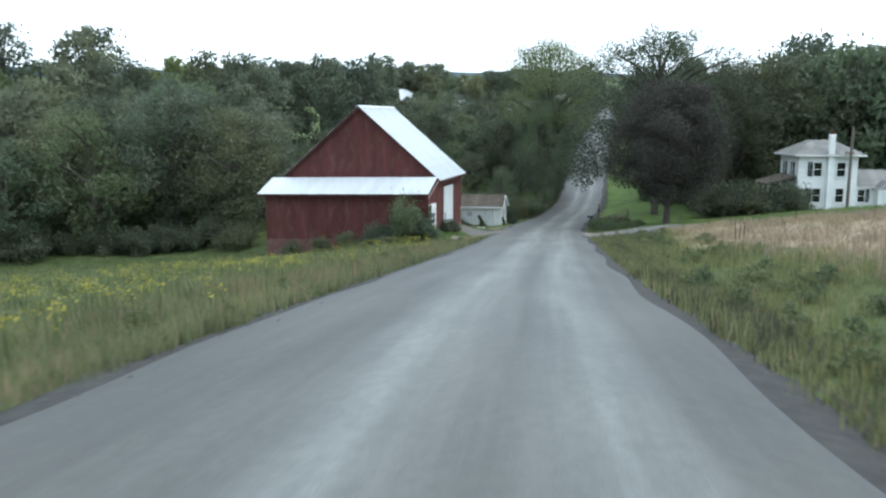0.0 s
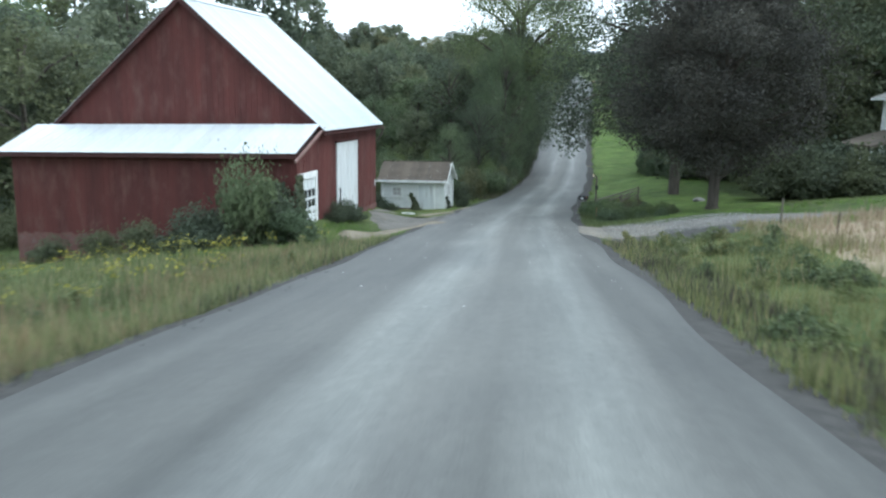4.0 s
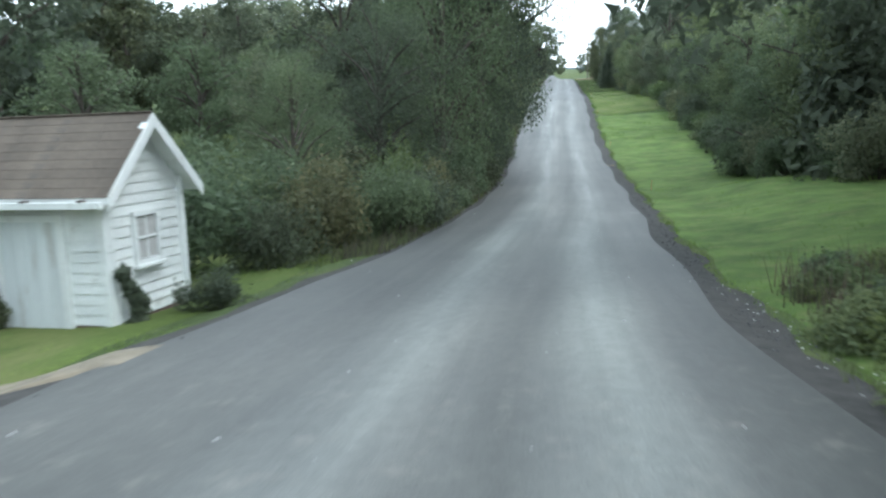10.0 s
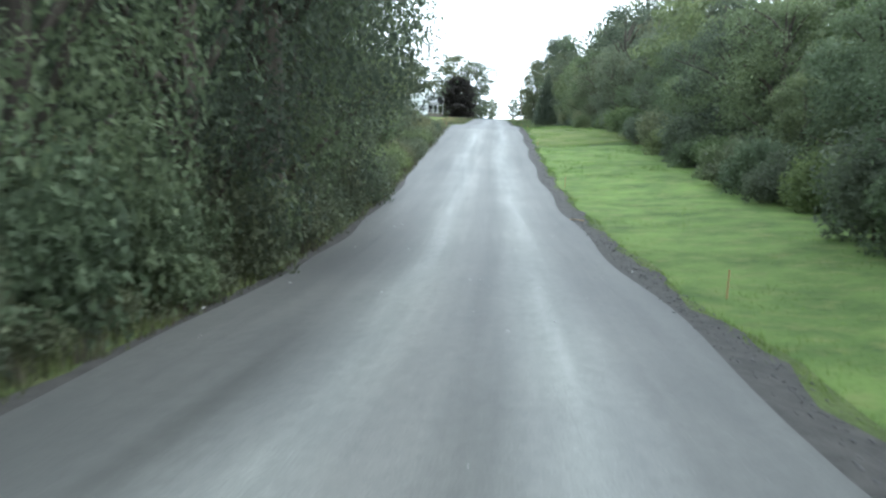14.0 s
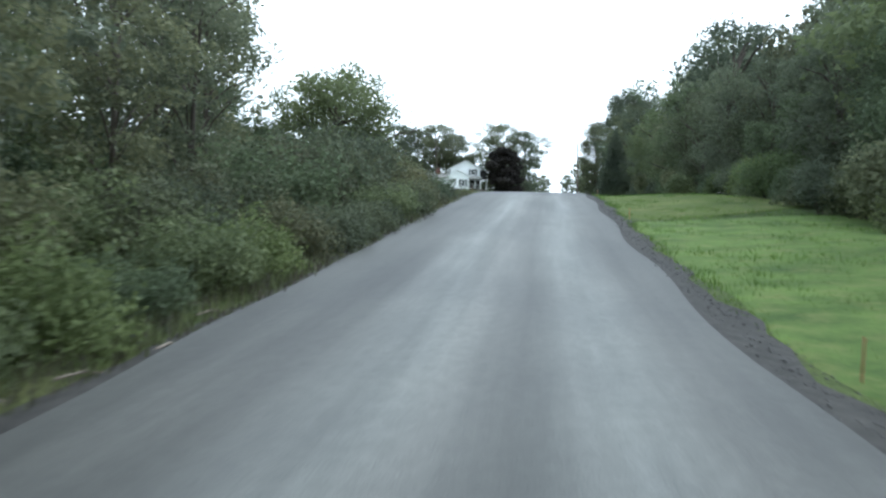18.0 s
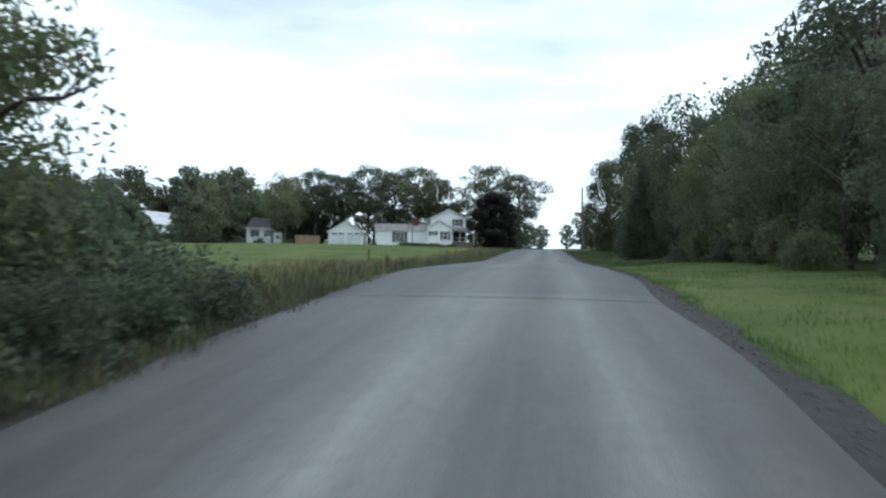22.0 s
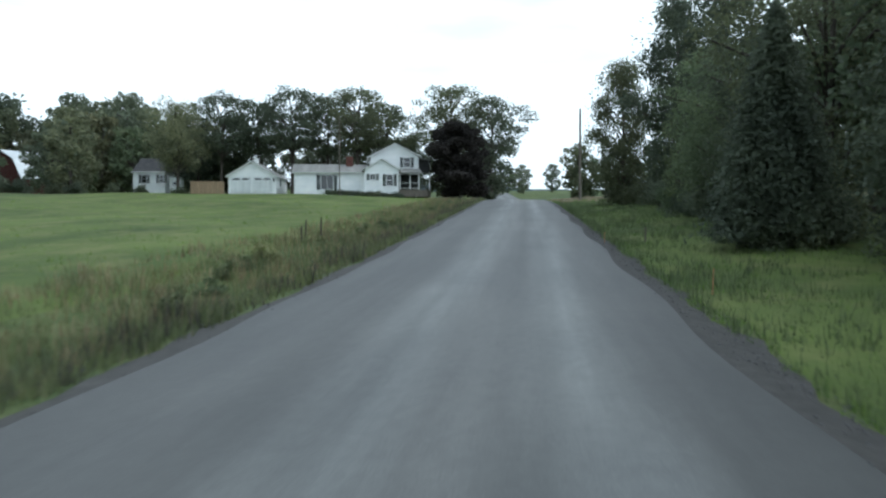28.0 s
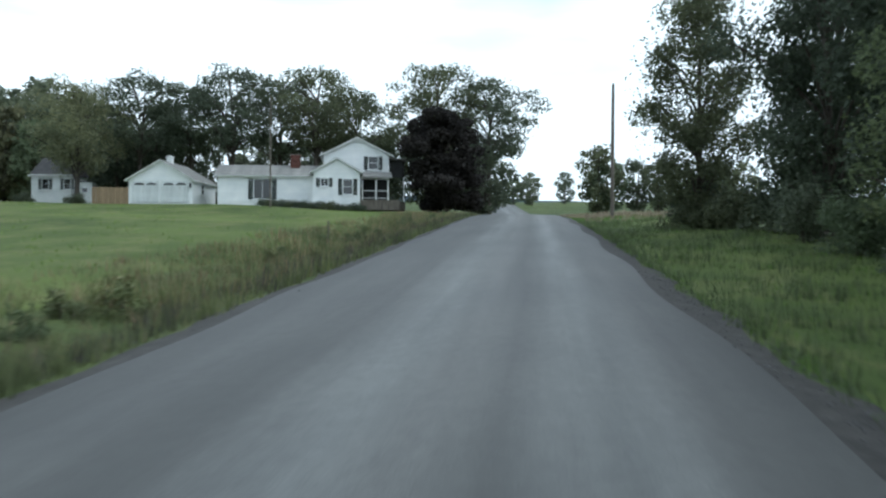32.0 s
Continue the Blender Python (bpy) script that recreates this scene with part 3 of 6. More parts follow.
def road_patch(y, d, ly, ld, label, seed):
    rng = random.Random(seed)
    bm = bmesh.new()
    vs = []
    for k in range(14):
        a = 2 * math.pi * k / 14
        w = rng.uniform(0.65, 1.1)
        yy, dd = y + ly * w * math.sin(a), d + ld * w * math.cos(a)
        vs.append(bm.verts.new((road_x(yy) + dd, yy, float(road_z(yy)) + 0.05 * (1 - (dd / HALF) ** 2) + 0.007)))
    bm.faces.new(vs)
    return tagged(part("road_patch", bm, LINEPAINT), label, "road patch", kind="structure")


for i, (y, d, ly, ld) in enumerate(((96.6, 3.05, 0.14, 0.2), (71.0, -0.1, 0.05, 0.14), (71.2, 0.35, 0.05, 0.1), (20.3, 1.5, 0.12, 0.12))):
    road_patch(y, d, ly, ld, "pale worn patch on the road", i)


# ---- windows and doors ----
def window(parent, x, y, z, w, h, turn=0.0, bars=(2, 2), frame_mat=None, glass=None, sill=True, trim=0.07, curtain=False):
    """A window on a wall that faces -y in its parent's space; x, z: the lower left corner of the opening."""
    frame_mat, glass = frame_mat or VINYL, glass or GLASS
    m = pose(x, y, z, 0, 0, turn)
    bm = boxes((-trim, 0, -0.05, 0.05, -trim, h + trim), (w, w + trim, -0.05, 0.05, -trim, h + trim), (0, w, -0.05, 0.05, h, h + trim), (0, w, -0.05, 0.05, -trim, 0))
    fr = part("window", bm, frame_mat, parent)
    fr.matrix_basis = m
    nx, nz = bars
    bm = bmesh.new()
    for i in range(1, nx):
        box(bm, w * i / nx - 0.015, w * i / nx + 0.015, -0.03, 0.0, 0, h)
    for j in range(1, nz):
        box(bm, 0, w, -0.033, 0.0, h * j / nz - 0.018, h * j / nz + 0.018)
    if len(bm.verts):
        part("glazing_bar", bm, frame_mat, fr)
    else:
        bm.free()
    for i in range(nx):
        for j in range(nz):
            part("pane", boxes((w * i / nx + 0.012, w * (i + 1) / nx - 0.012, -0.012, 0.004, h * j / nz + 0.012, h * (j + 1) / nz - 0.012)), TINT if curtain else glass, fr)
    if sill:
        part("window_sill", rounded(boxes((-trim - 0.04, w + trim + 0.04, -0.10, 0.02, -trim - 0.06, -trim)), 0.01), frame_mat, fr)
    return fr


def shutter(parent, x, y, z, w, h):
    bm = boxes((x, x + 0.05, y - 0.06, y - 0.02, z, z + h), (x + w - 0.05, x + w, y - 0.06, y - 0.02, z, z + h), (x + 0.05, x + w - 0.05, y - 0.06, y - 0.02, z, z + 0.06), (x + 0.05, x + w - 0.05, y - 0.06, y - 0.02, z + h - 0.06, z + h))
    k = z + 0.06
    while k < z + h - 0.1:
        box(bm, x + 0.05, x + w - 0.05, y - 0.05, y - 0.025, k, k + 0.06)
        k += 0.085
    return part("shutter", bm, SHUTTER, parent, "dark louvred shutter")


def clapboards(wall, x0, x1, y, z0, z1, pitch, mat, gable=None, turn=None):
    """Lapped boards, each its own piece, on a face that looks to -y; gable: (half width, height) narrows them towards a peak."""
    made, z, k = {}, z0, 0
    while z < z1 - 0.02:
        h = min(pitch, z1 - z)
        if gable:
            zz = z + h * 0.5
            half = gable[0] * max(0.0, 1 - max(0.0, zz - gable[2]) / gable[1]) if zz > gable[2] else gable[0]
            mid = (x0 + x1) / 2
            a, b = mid - half, mid + half
        else:
            a, b = x0, x1
        if b - a > 0.1:
            bm = bmesh.new()
            o0, o1 = -0.032, -0.012
            v = [bm.verts.new(p) for p in ((a, y + o0, z), (b, y + o0, z), (b, y + o1, z + h), (a, y + o1, z + h), (a, y, z), (b, y, z), (b, y, z + h), (a, y, z + h))]
            for f in ((0, 1, 2, 3), (5, 4, 7, 6), (4, 5, 1, 0), (3, 2, 6, 7), (4, 0, 3, 7), (1, 5, 6, 2)):
                bm.faces.new([v[i] for i in f])
            ob = part("board", bm, mat, wall)
            if turn is not None:
                ob.matrix_basis = turn
        z += pitch
        k += 1


# ---- the red barn ----
def build_barn():
    barn = thing("barn", -0.48, 66.23, -8.0, -13.67, "large weathered red barn with pale metal roof and lean-to", "barn")
    W, DEP, EAVE, RIDGE, LOW, FR, WL = 13.1, 9.2, 5.1, 10.75, 3.9, -2.85, 13.7
    base = -3.2
    mid = -W / 2
    # foundation, set down into the falling ground
    fnd = part("foundation", prism(((-WL, base), (0.0, base), (0.0, 0.44), (-WL, 0.03)), "y", FR + 0.03, DEP), REDWASH, barn, "stained concrete foundation with flaking red wash")
    side = part("wall", prism(((-W + 0.05, 0.2), (-0.06, 0.2), (-0.06, EAVE), (mid, RIDGE - 0.12), (-W + 0.05, EAVE)), "y", 0.06, DEP - 0.06), INSIDE, barn, "dark boards behind the siding")
    lean = part("lean_to_wall", prism(((FR + 0.05, 0.2), (0.06, 0.2), (0.06, EAVE - 0.25), (FR + 0.05, LOW - 0.06)), "x", -WL + 0.05, -0.06), INSIDE, barn)
    # upright boards; each its own piece
    rng = random.Random(5)
    bw = 0.27

    def board(parent, axis, at, u0, u1, z0, z1a, z1b):
        g, t = 0.004, rng.uniform(0.018, 0.026)
        bm = bmesh.new()
        if axis == "x":  # faces -y
            p = [(u0 + g, at, z0), (u1 - g, at, z0), (u1 - g, at, z1b), (u0 + g, at, z1a)]
            q = [(x, y - t, z) for x, y, z in p]
        else:  # faces +x
            p = [(at, u0 + g, z0), (at, u1 - g, z0), (at, u1 - g, z1b), (at, u0 + g, z1a)]
            q = [(x + t, y, z) for x, y, z in p]
        a, b = [bm.verts.new(v) for v in p], [bm.verts.new(v) for v in q]
        bm.faces.new(b)
        for i in range(4):
            bm.faces.new((a[i], a[(i + 1) % 4], b[(i + 1) % 4], b[i]))
        part("board", bm, RED, parent)

    n = int(DEP / bw)
    for i in range(n):
        u0, u1 = DEP * i / n, DEP * (i + 1) / n
        z0 = 0.22 - 0.055 * u0 + rng.uniform(-0.03, 0.03)
        board(side, "y", -0.06, u0, u1, z0, EAVE - 0.05, EAVE - 0.05)
    n = int(-FR / bw)
    for i in range(n):
        u0, u1 = FR - FR * i / n, FR - FR * (i + 1) / n
        top = lambda u: LOW + (EAVE - 0.2 - LOW) * (u - FR) / -FR
        board(lean, "y", -0.06, u0, u1, 0.2, top(u0) - 0.1, top(u1) - 0.1)
    n = int(W / bw)
    for i in range(n):
        u0, u1 = -W + W * i / n, -W + W * (i + 1) / n
        roof = lambda u: EAVE + (RIDGE - 0.15 - EAVE) * (1 - abs(u - mid) / (W / 2))
        v0, v1 = u0 * WL / W, u1 * WL / W
        board(lean, "x", FR + 0.05, v0, v1, 0.42 + 0.03 * v0 + rng.uniform(-0.05, 0.05), LOW - 0.06 + 0.021 * (v0 + 7), LOW - 0.06 + 0.021 * (v1 + 7))
        board(side, "x", 0.06, u0, u1, EAVE - 0.75, max(roof(u0), EAVE - 0.7), max(roof(u1), EAVE - 0.7))
    # metal roofs: sheets laid side by side, each with a raised seam
    slope = math.atan2(RIDGE - EAVE, W / 2)
    length = math.hypot(RIDGE - EAVE, W / 2) + 0.42
    sheet_n = 15
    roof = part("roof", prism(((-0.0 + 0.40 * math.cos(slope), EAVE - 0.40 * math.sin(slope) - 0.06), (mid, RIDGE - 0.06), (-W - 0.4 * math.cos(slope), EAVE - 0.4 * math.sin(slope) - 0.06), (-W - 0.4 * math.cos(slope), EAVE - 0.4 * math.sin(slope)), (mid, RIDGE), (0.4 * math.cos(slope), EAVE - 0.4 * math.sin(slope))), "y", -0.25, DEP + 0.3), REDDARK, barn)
    def sheet(parent, w, ln, name="roof_sheet"):
        bm = boxes((0.004, w - 0.004, 0, ln, 0, 0.012), (0.0, 0.035, 0, ln, 0.012, 0.035), (w * 0.33, w * 0.33 + 0.025, 0, ln, 0.012, 0.024), (w * 0.66, w * 0.66 + 0.025, 0, ln, 0.012, 0.024))
        return part(name, bm, TIN, parent)
    wsh = (DEP + 0.6) / sheet_n
    first = None
    for s in (1, -1):
        for i in range(sheet_n):
            if first is None:
                ob = first = sheet(roof, wsh, length)
            else:
                ob = new("roof_sheet", first.data)
                ob.parent = roof
            y = -0.27 + wsh * (i if s > 0 else i + 1)
            x = mid + s * (W / 2 + 0.42 * math.cos(slope))
            zz = EAVE - 0.42 * math.sin(slope) + 0.006 + 0.004 * (i % 2)
            # local x runs along the ridge, local y up the slope
            ex = Vector((0, s, 0))
            ey = Vector((-s * math.cos(slope), 0, math.sin(slope)))
            ez = ex.cross(ey)
            ob.matrix_basis = Matrix.Translation((x, y, zz)) @ Matrix((ex, ey, ez)).transposed().to_4x4()
    part("ridge_cap", prism(((mid - 0.22, RIDGE - 0.10), (mid, RIDGE + 0.07), (mid + 0.22, RIDGE - 0.10), (mid, RIDGE + 0.03)), "y", -0.3, DEP + 0.35), TIN, roof)
    # rake boards on the gable, coloured dark as the roof edge's shadow line
    for s in (1, -1):
        e = mid + s * (W / 2 + 0.38)
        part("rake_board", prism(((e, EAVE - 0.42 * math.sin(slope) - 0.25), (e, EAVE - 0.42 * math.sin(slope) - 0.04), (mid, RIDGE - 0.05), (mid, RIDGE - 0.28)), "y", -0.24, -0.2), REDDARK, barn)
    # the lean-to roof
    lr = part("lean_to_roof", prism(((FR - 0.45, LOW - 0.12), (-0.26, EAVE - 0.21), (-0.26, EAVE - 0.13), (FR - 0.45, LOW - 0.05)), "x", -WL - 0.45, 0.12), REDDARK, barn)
    lr.matrix_basis = pose(-7, 0, LOW, 0, -1.2) @ pose(7, 0, -LOW)
    ls = math.atan2(EAVE - LOW + 0.0, -FR + 0.45)
    ll = math.hypot(EAVE - LOW, -FR + 0.45) - 0.24
    n = 20
    w2 = (WL + 0.59) / n
    f2 = None
    for i in range(n):
        if f2 is None:
            ob = f2 = sheet(lr, w2, ll)
        else:
            ob = new("roof_sheet", f2.data)
            ob.parent = lr
        ex, ey = Vector((1, 0, 0)), Vector((0, math.cos(ls), math.sin(ls)))
        ob.matrix_basis = Matrix.Translation((-WL - 0.46 + w2 * i, FR - 0.48, LOW - 0.045 + 0.004 * (i % 2))) @ Matrix((ex, ey, ex.cross(ey))).transposed().to_4x4()
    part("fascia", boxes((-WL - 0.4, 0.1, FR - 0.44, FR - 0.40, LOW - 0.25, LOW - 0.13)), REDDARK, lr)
    # sloping pale rake trim on the lean-to's end
    part("lean_to_rake", prism(((FR - 0.62, LOW - 0.28), (0.12, EAVE - 0.2), (0.12, EAVE - 0.1), (FR - 0.62, LOW - 0.17)), "x", 0.13, 0.22), FADED, barn, "pinkish faded rake trim")
    # eave gutter and spout on the road side
    part("gutter", boxes((0.30, 0.40, -0.2, DEP + 0.25, EAVE - 0.45, EAVE - 0.38)), REDDARK, barn)
    part("gutter_spout", tubes("gutter_spout", [(((0.36, DEP + 0.1, EAVE - 0.45), (0.3, DEP + 0.05, EAVE - 0.75), (0.05, DEP - 0.1, EAVE - 1.2)), (0.05, 0.05, 0.045))], RUST), RUST, barn)
    # big white double door
    d0, d1, z0, z1 = 2.29, 5.56, 0.38, 4.15
    for k in range(2):
        a, b = d0 + (d1 - d0) * k / 2 + 0.01, d0 + (d1 - d0) * (k + 1) / 2 - 0.01
        leaf = part("barn_door", boxes((-0.03, 0.02, a, b, z0, z1)), WHITEDOOR, barn, "tall white board door")
        m = 7
        for i in range(m):
            part("board", boxes((0.021, 0.035, a + (b - a) * i / m + 0.006, a + (b - a) * (i + 1) / m - 0.006, z0 + 0.01 * (i % 3), z1)), WHITEDOOR, leaf)
    part("door_track", boxes((0.0, 0.06, d0 - 0.2, d1 + 0.2, z1 + 0.005, z1 + 0.10)), REDDARK, barn)
    part("door_bar", boxes((0.04, 0.075, d0 + 0.35, d0 + 0.41, 1.05, 1.95), (0.04, 0.07, d0 + 0.2, d0 + 0.42, 1.9, 1.95)), BLACK, barn, "dark iron bar on the door")
    part("door_bar", boxes((0.04, 0.07, d0 + 0.8, d0 + 1.3, 0.95, 0.99)), BLACK, barn, "dark iron latch")
    part("threshold", rounded(boxes((-0.05, 0.55, d0 - 0.1, d1 + 0.3, -0.6, 0.22)), 0.05), CONCRETE, barn, "worn stone threshold")
    # white garage door in the lean-to
    g0, g1, gz0, gz1 = -2.62, -0.75, 0.55, 2.83
    part("garage_door_frame", boxes((-0.04, 0.06, g1, g1 + 0.2, gz0, gz1 + 0.26), (-0.04, 0.06, g0 - 0.2, g0, gz0, gz1 + 0.26), (-0.04, 0.06, g0, g1, gz1, gz1 + 0.26)), WHITEWOOD, barn)
    gdoor = part("garage_door", boxes((-0.05, 0.0, g0, g1, gz0, gz1)), WHITEDOOR, barn, "white panelled garage door with a row of panes")
    rows = 5
    for r in range(rows):
        za, zb = gz0 + (gz1 - gz0) * r / rows, gz0 + (gz1 - gz0) * (r + 1) / rows
        part("door_rail", boxes((0.001, 0.022, g0, g1, za - 0.03 + (0.03 if r == 0 else 0), za + 0.05)), WHITEDOOR, gdoor)
        for c in range(4):
            ya, yb = g0 + (g1 - g0) * c / 4, g0 + (g1 - g0) * (c + 1) / 4
            if r in (2, 3):
                part("pane", boxes((0.002, 0.012, ya + 0.05, yb - 0.05, za + 0.08, zb - 0.05)), GLASS, gdoor)
            part("door_stile", boxes((0.001, 0.02, ya - 0.03 if c else ya, ya + 0.03, za + 0.05, zb - 0.03)), WHITEDOOR, gdoor)
    part("garage_sill", rounded(boxes((-0.05, 0.9, g0 - 0.1, g1 + 0.25, -0.4, 0.53)), 0.04), CONCRETE, barn, "rough concrete sill")
    part("notice", boxes((-0.03, -0.015, DEP - 0.28, DEP - 0.14, 1.42, 1.78)), WHITEWOOD, barn, "small white notice nailed to the boards")
    part("corner_stone", rounded(boxes((-0.6, 0.12, DEP - 0.7, DEP + 0.05, -1.2, 0.05)), 0.06), CONCRETE, barn)


build_barn()


# ---- the small white shed ----
def build_shed():
    shed = thing("shed", 5.85, 82.5, -9.0, -19.3, "small white clapboard shed with brown felt roof and vines", "shed")
    W, DEP, EAVE, RIDGE = 4.38, 2.0, 2.08, 3.03
    shed.matrix_basis = pose(5.85, 82.5, -9.0, 0, -1.4, -19.3)
    part("foundation", boxes((-W + 0.03, -0.03, 0.03, DEP - 0.03, -0.5, 0.12)), CONCRETE, shed)
    wall = part("wall", prism(((0.04, 0.1), (DEP - 0.04, 0.1), (DEP - 0.04, EAVE), (DEP / 2, RIDGE - 0.1), (0.04, EAVE)), "x", -W + 0.04, -0.04), WHITEWOOD, shed)
    for a, b in ((-W, -1.86), (-0.66, 0.0)):
        clapboards(wall, a, b, 0.04, 0.1, EAVE, 0.155, WHITEWOOD)
    clapboards(wall, -1.86, -0.66, 0.04, 1.72, EAVE, 0.16, WHITEWOOD)
    clapboards(wall, 0.0, DEP, 0.0, 0.1, RIDGE - 0.05, 0.155, WHITEWOOD, (DEP / 2, RIDGE - EAVE, EAVE), pose(-0.04, 0, 0, 0, 0, 90))
    for x, y in ((-W - 0.035, -0.035), (-0.085, -0.035), (-0.065, DEP - 0.1), (-0.064, 0.055)):
        part("corner_board", boxes((x, x + 0.12 if y < 0 else x + 0.11, y, y + 0.1, 0.05, EAVE + 0.05)), WHITEWOOD, shed)
    ov, sl = 0.2, math.atan2(RIDGE - EAVE, DEP / 2)
    ez = EAVE - ov * math.tan(sl)
    roof = part("roof", prism(((-ov, ez), (DEP / 2, RIDGE), (DEP + ov, ez), (DEP + ov, ez + 0.09), (DEP / 2, RIDGE + 0.1), (-ov, ez + 0.09)), "x", -W - 0.22, 0.26), WHITEWOOD, shed)
    # roofing felt in courses of tabs
    rows, ln = 9, math.hypot(DEP / 2 + ov, RIDGE - ez)
    rng = random.Random(3)
    for s in (1, -1):
        for r in range(rows):
            u = -0.02 + (ln + 0.02) * r / rows
            x = -W - 0.24
            while x < 0.25:
                w = min(rng.uniform(0.55, 0.9), 0.28 - x)
                if w < 0.1:
                    break
                bm = boxes((x + 0.004, x + w - 0.004, 0, ln / rows + 0.05, 0.0, 0.012))
                ob = part("shingle", bm, BROWNROOF, roof)
                ey = Vector((0, s * math.cos(sl), math.sin(sl)))
                ex = Vector((1, 0, 0))
                y0 = (-ov if s > 0 else DEP + ov) + ey.y * u
                ob.matrix_basis = Matrix.Translation((0, y0, ez + 0.094 + ey.z * u)) @ Matrix((ex, ey, ex.cross(ey))).transposed().to_4x4() @ pose(0, 0, 0.004 if s > 0 else -0.016, -1.2 * s)
                x += w
    for s, y in ((1, -ov), (-1, DEP + ov)):
        part("rake_board", prism(((y, ez - 0.1), (y, ez + 0.1), (DEP / 2, RIDGE + 0.1), (DEP / 2, RIDGE - 0.1)), "x", 0.262, 0.3), WHITEWOOD, shed)
    gut = part("gutter", boxes((-W - 0.75, 0.22, -ov - 0.13, -ov - 0.01, ez - 0.06, ez + 0.03)), WHITEWOOD, shed, "white eaves gutter that runs past the wall")
    for i in range(6):
        part("gutter_bracket", boxes((-W - 0.5 + i * 0.95, -W - 0.45 + i * 0.95, -ov - 0.14, -ov + 0.02, ez + 0.032, ez + 0.06)), RUST, gut)
    door = part("door", boxes((-1.76, -0.76, -0.02, 0.05, 0.02, 1.62)), WHITEDOOR, shed, "plain white plank door")
    for i in range(5):
        part("plank", boxes((-1.76 + 0.2 * i + 0.004, -1.76 + 0.2 * (i + 1) - 0.004, -0.035, -0.021, 0.02, 1.62)), WHITEDOOR, door)
    part("door_frame", boxes((-1.86, -1.76, -0.05, 0.05, 0.0, 1.72), (-0.76, -0.64, -0.06, 0.05, -0.05, 1.72), (-1.76, -0.76, -0.05, 0.05, 1.62, 1.72)), WHITEWOOD, shed)
    window(shed, -3.58, 0.0, 0.94, 0.58, 0.52, 0, (2, 2), WHITEWOOD, curtain=True)
    window(shed, 0.0, 0.72, 0.95, 0.5, 0.66, 90, (2, 2), WHITEWOOD, curtain=True)


build_shed()


# ---- the white farmhouse above the drive ----
def gable_roof(parent, x0, x1, y0, y1, eave, ridge, ov, mat, along="x", name="roof", trim=None):
    """A pitched roof with thickness; along: the way the ridge runs. Returns the roof part."""
    a, b = (y0, y1) if along == "x" else (x0, x1)
    m = (a + b) / 2
    s = (ridge - eave) / (m - a)
    e = eave - ov * s
    pts = ((a - ov, e), (m, ridge), (b + ov, e), (b + ov, e + 0.12), (m, ridge + 0.12), (a - ov, e + 0.12))
    if along == "x":
        rf = part(name, prism(pts, "x", x0 - ov, x1 + ov), trim or WHITEWOOD, parent)
    else:
        rf = part(name, prism(pts, "y", y0 - ov, y1 + ov), trim or WHITEWOOD, parent)
    ln = math.hypot(m - a + ov, (m - a + ov) * s)
    rows = max(5, int(ln / 0.32))
    lo, hi = (x0 - ov, x1 + ov) if along == "x" else (y0 - ov, y1 + ov)
    for side in (1, -1):
        for r in range(rows):
            u0, u1 = ln * r / rows - 0.02, ln * (r + 1) / rows + 0.02
            bm = boxes((lo - 0.02, hi + 0.02, 0, u1 - u0, 0.0, 0.014))
            ob = part("shingle_course", bm, mat, rf)
            c, sn = math.cos(math.atan(s)), math.sin(math.atan(s))
            start = (a - ov) if side > 0 else (b + ov)
            if along == "x":
                ex, ey = Vector((1, 0, 0)), Vector((0, side * c, sn))
                at = Vector((0, start + ey.y * u0, e + 0.124 + sn * u0))
            else:
                ex, ey = Vector((0, 1, 0)), Vector((side * c, 0, sn))
                at = Vector((start + ey.x * u0, 0, e + 0.124 + sn * u0))
            ez_ = ex.cross(ey)
            low = -0.014 if ez_.z < 0 else 0
            ob.matrix_basis = Matrix.Translation(at) @ Matrix((ex, ey, ez_)).transposed().to_4x4() @ pose(0, 0, low, -1.0 if ez_.z > 0 else 1.0)
    return rf


def siding(parent, x0, x1, y, z0, z1, mat=None, pitch=0.2):
    clapboards(parent, x0, x1, y, z0, z1, pitch, mat or VINYL)


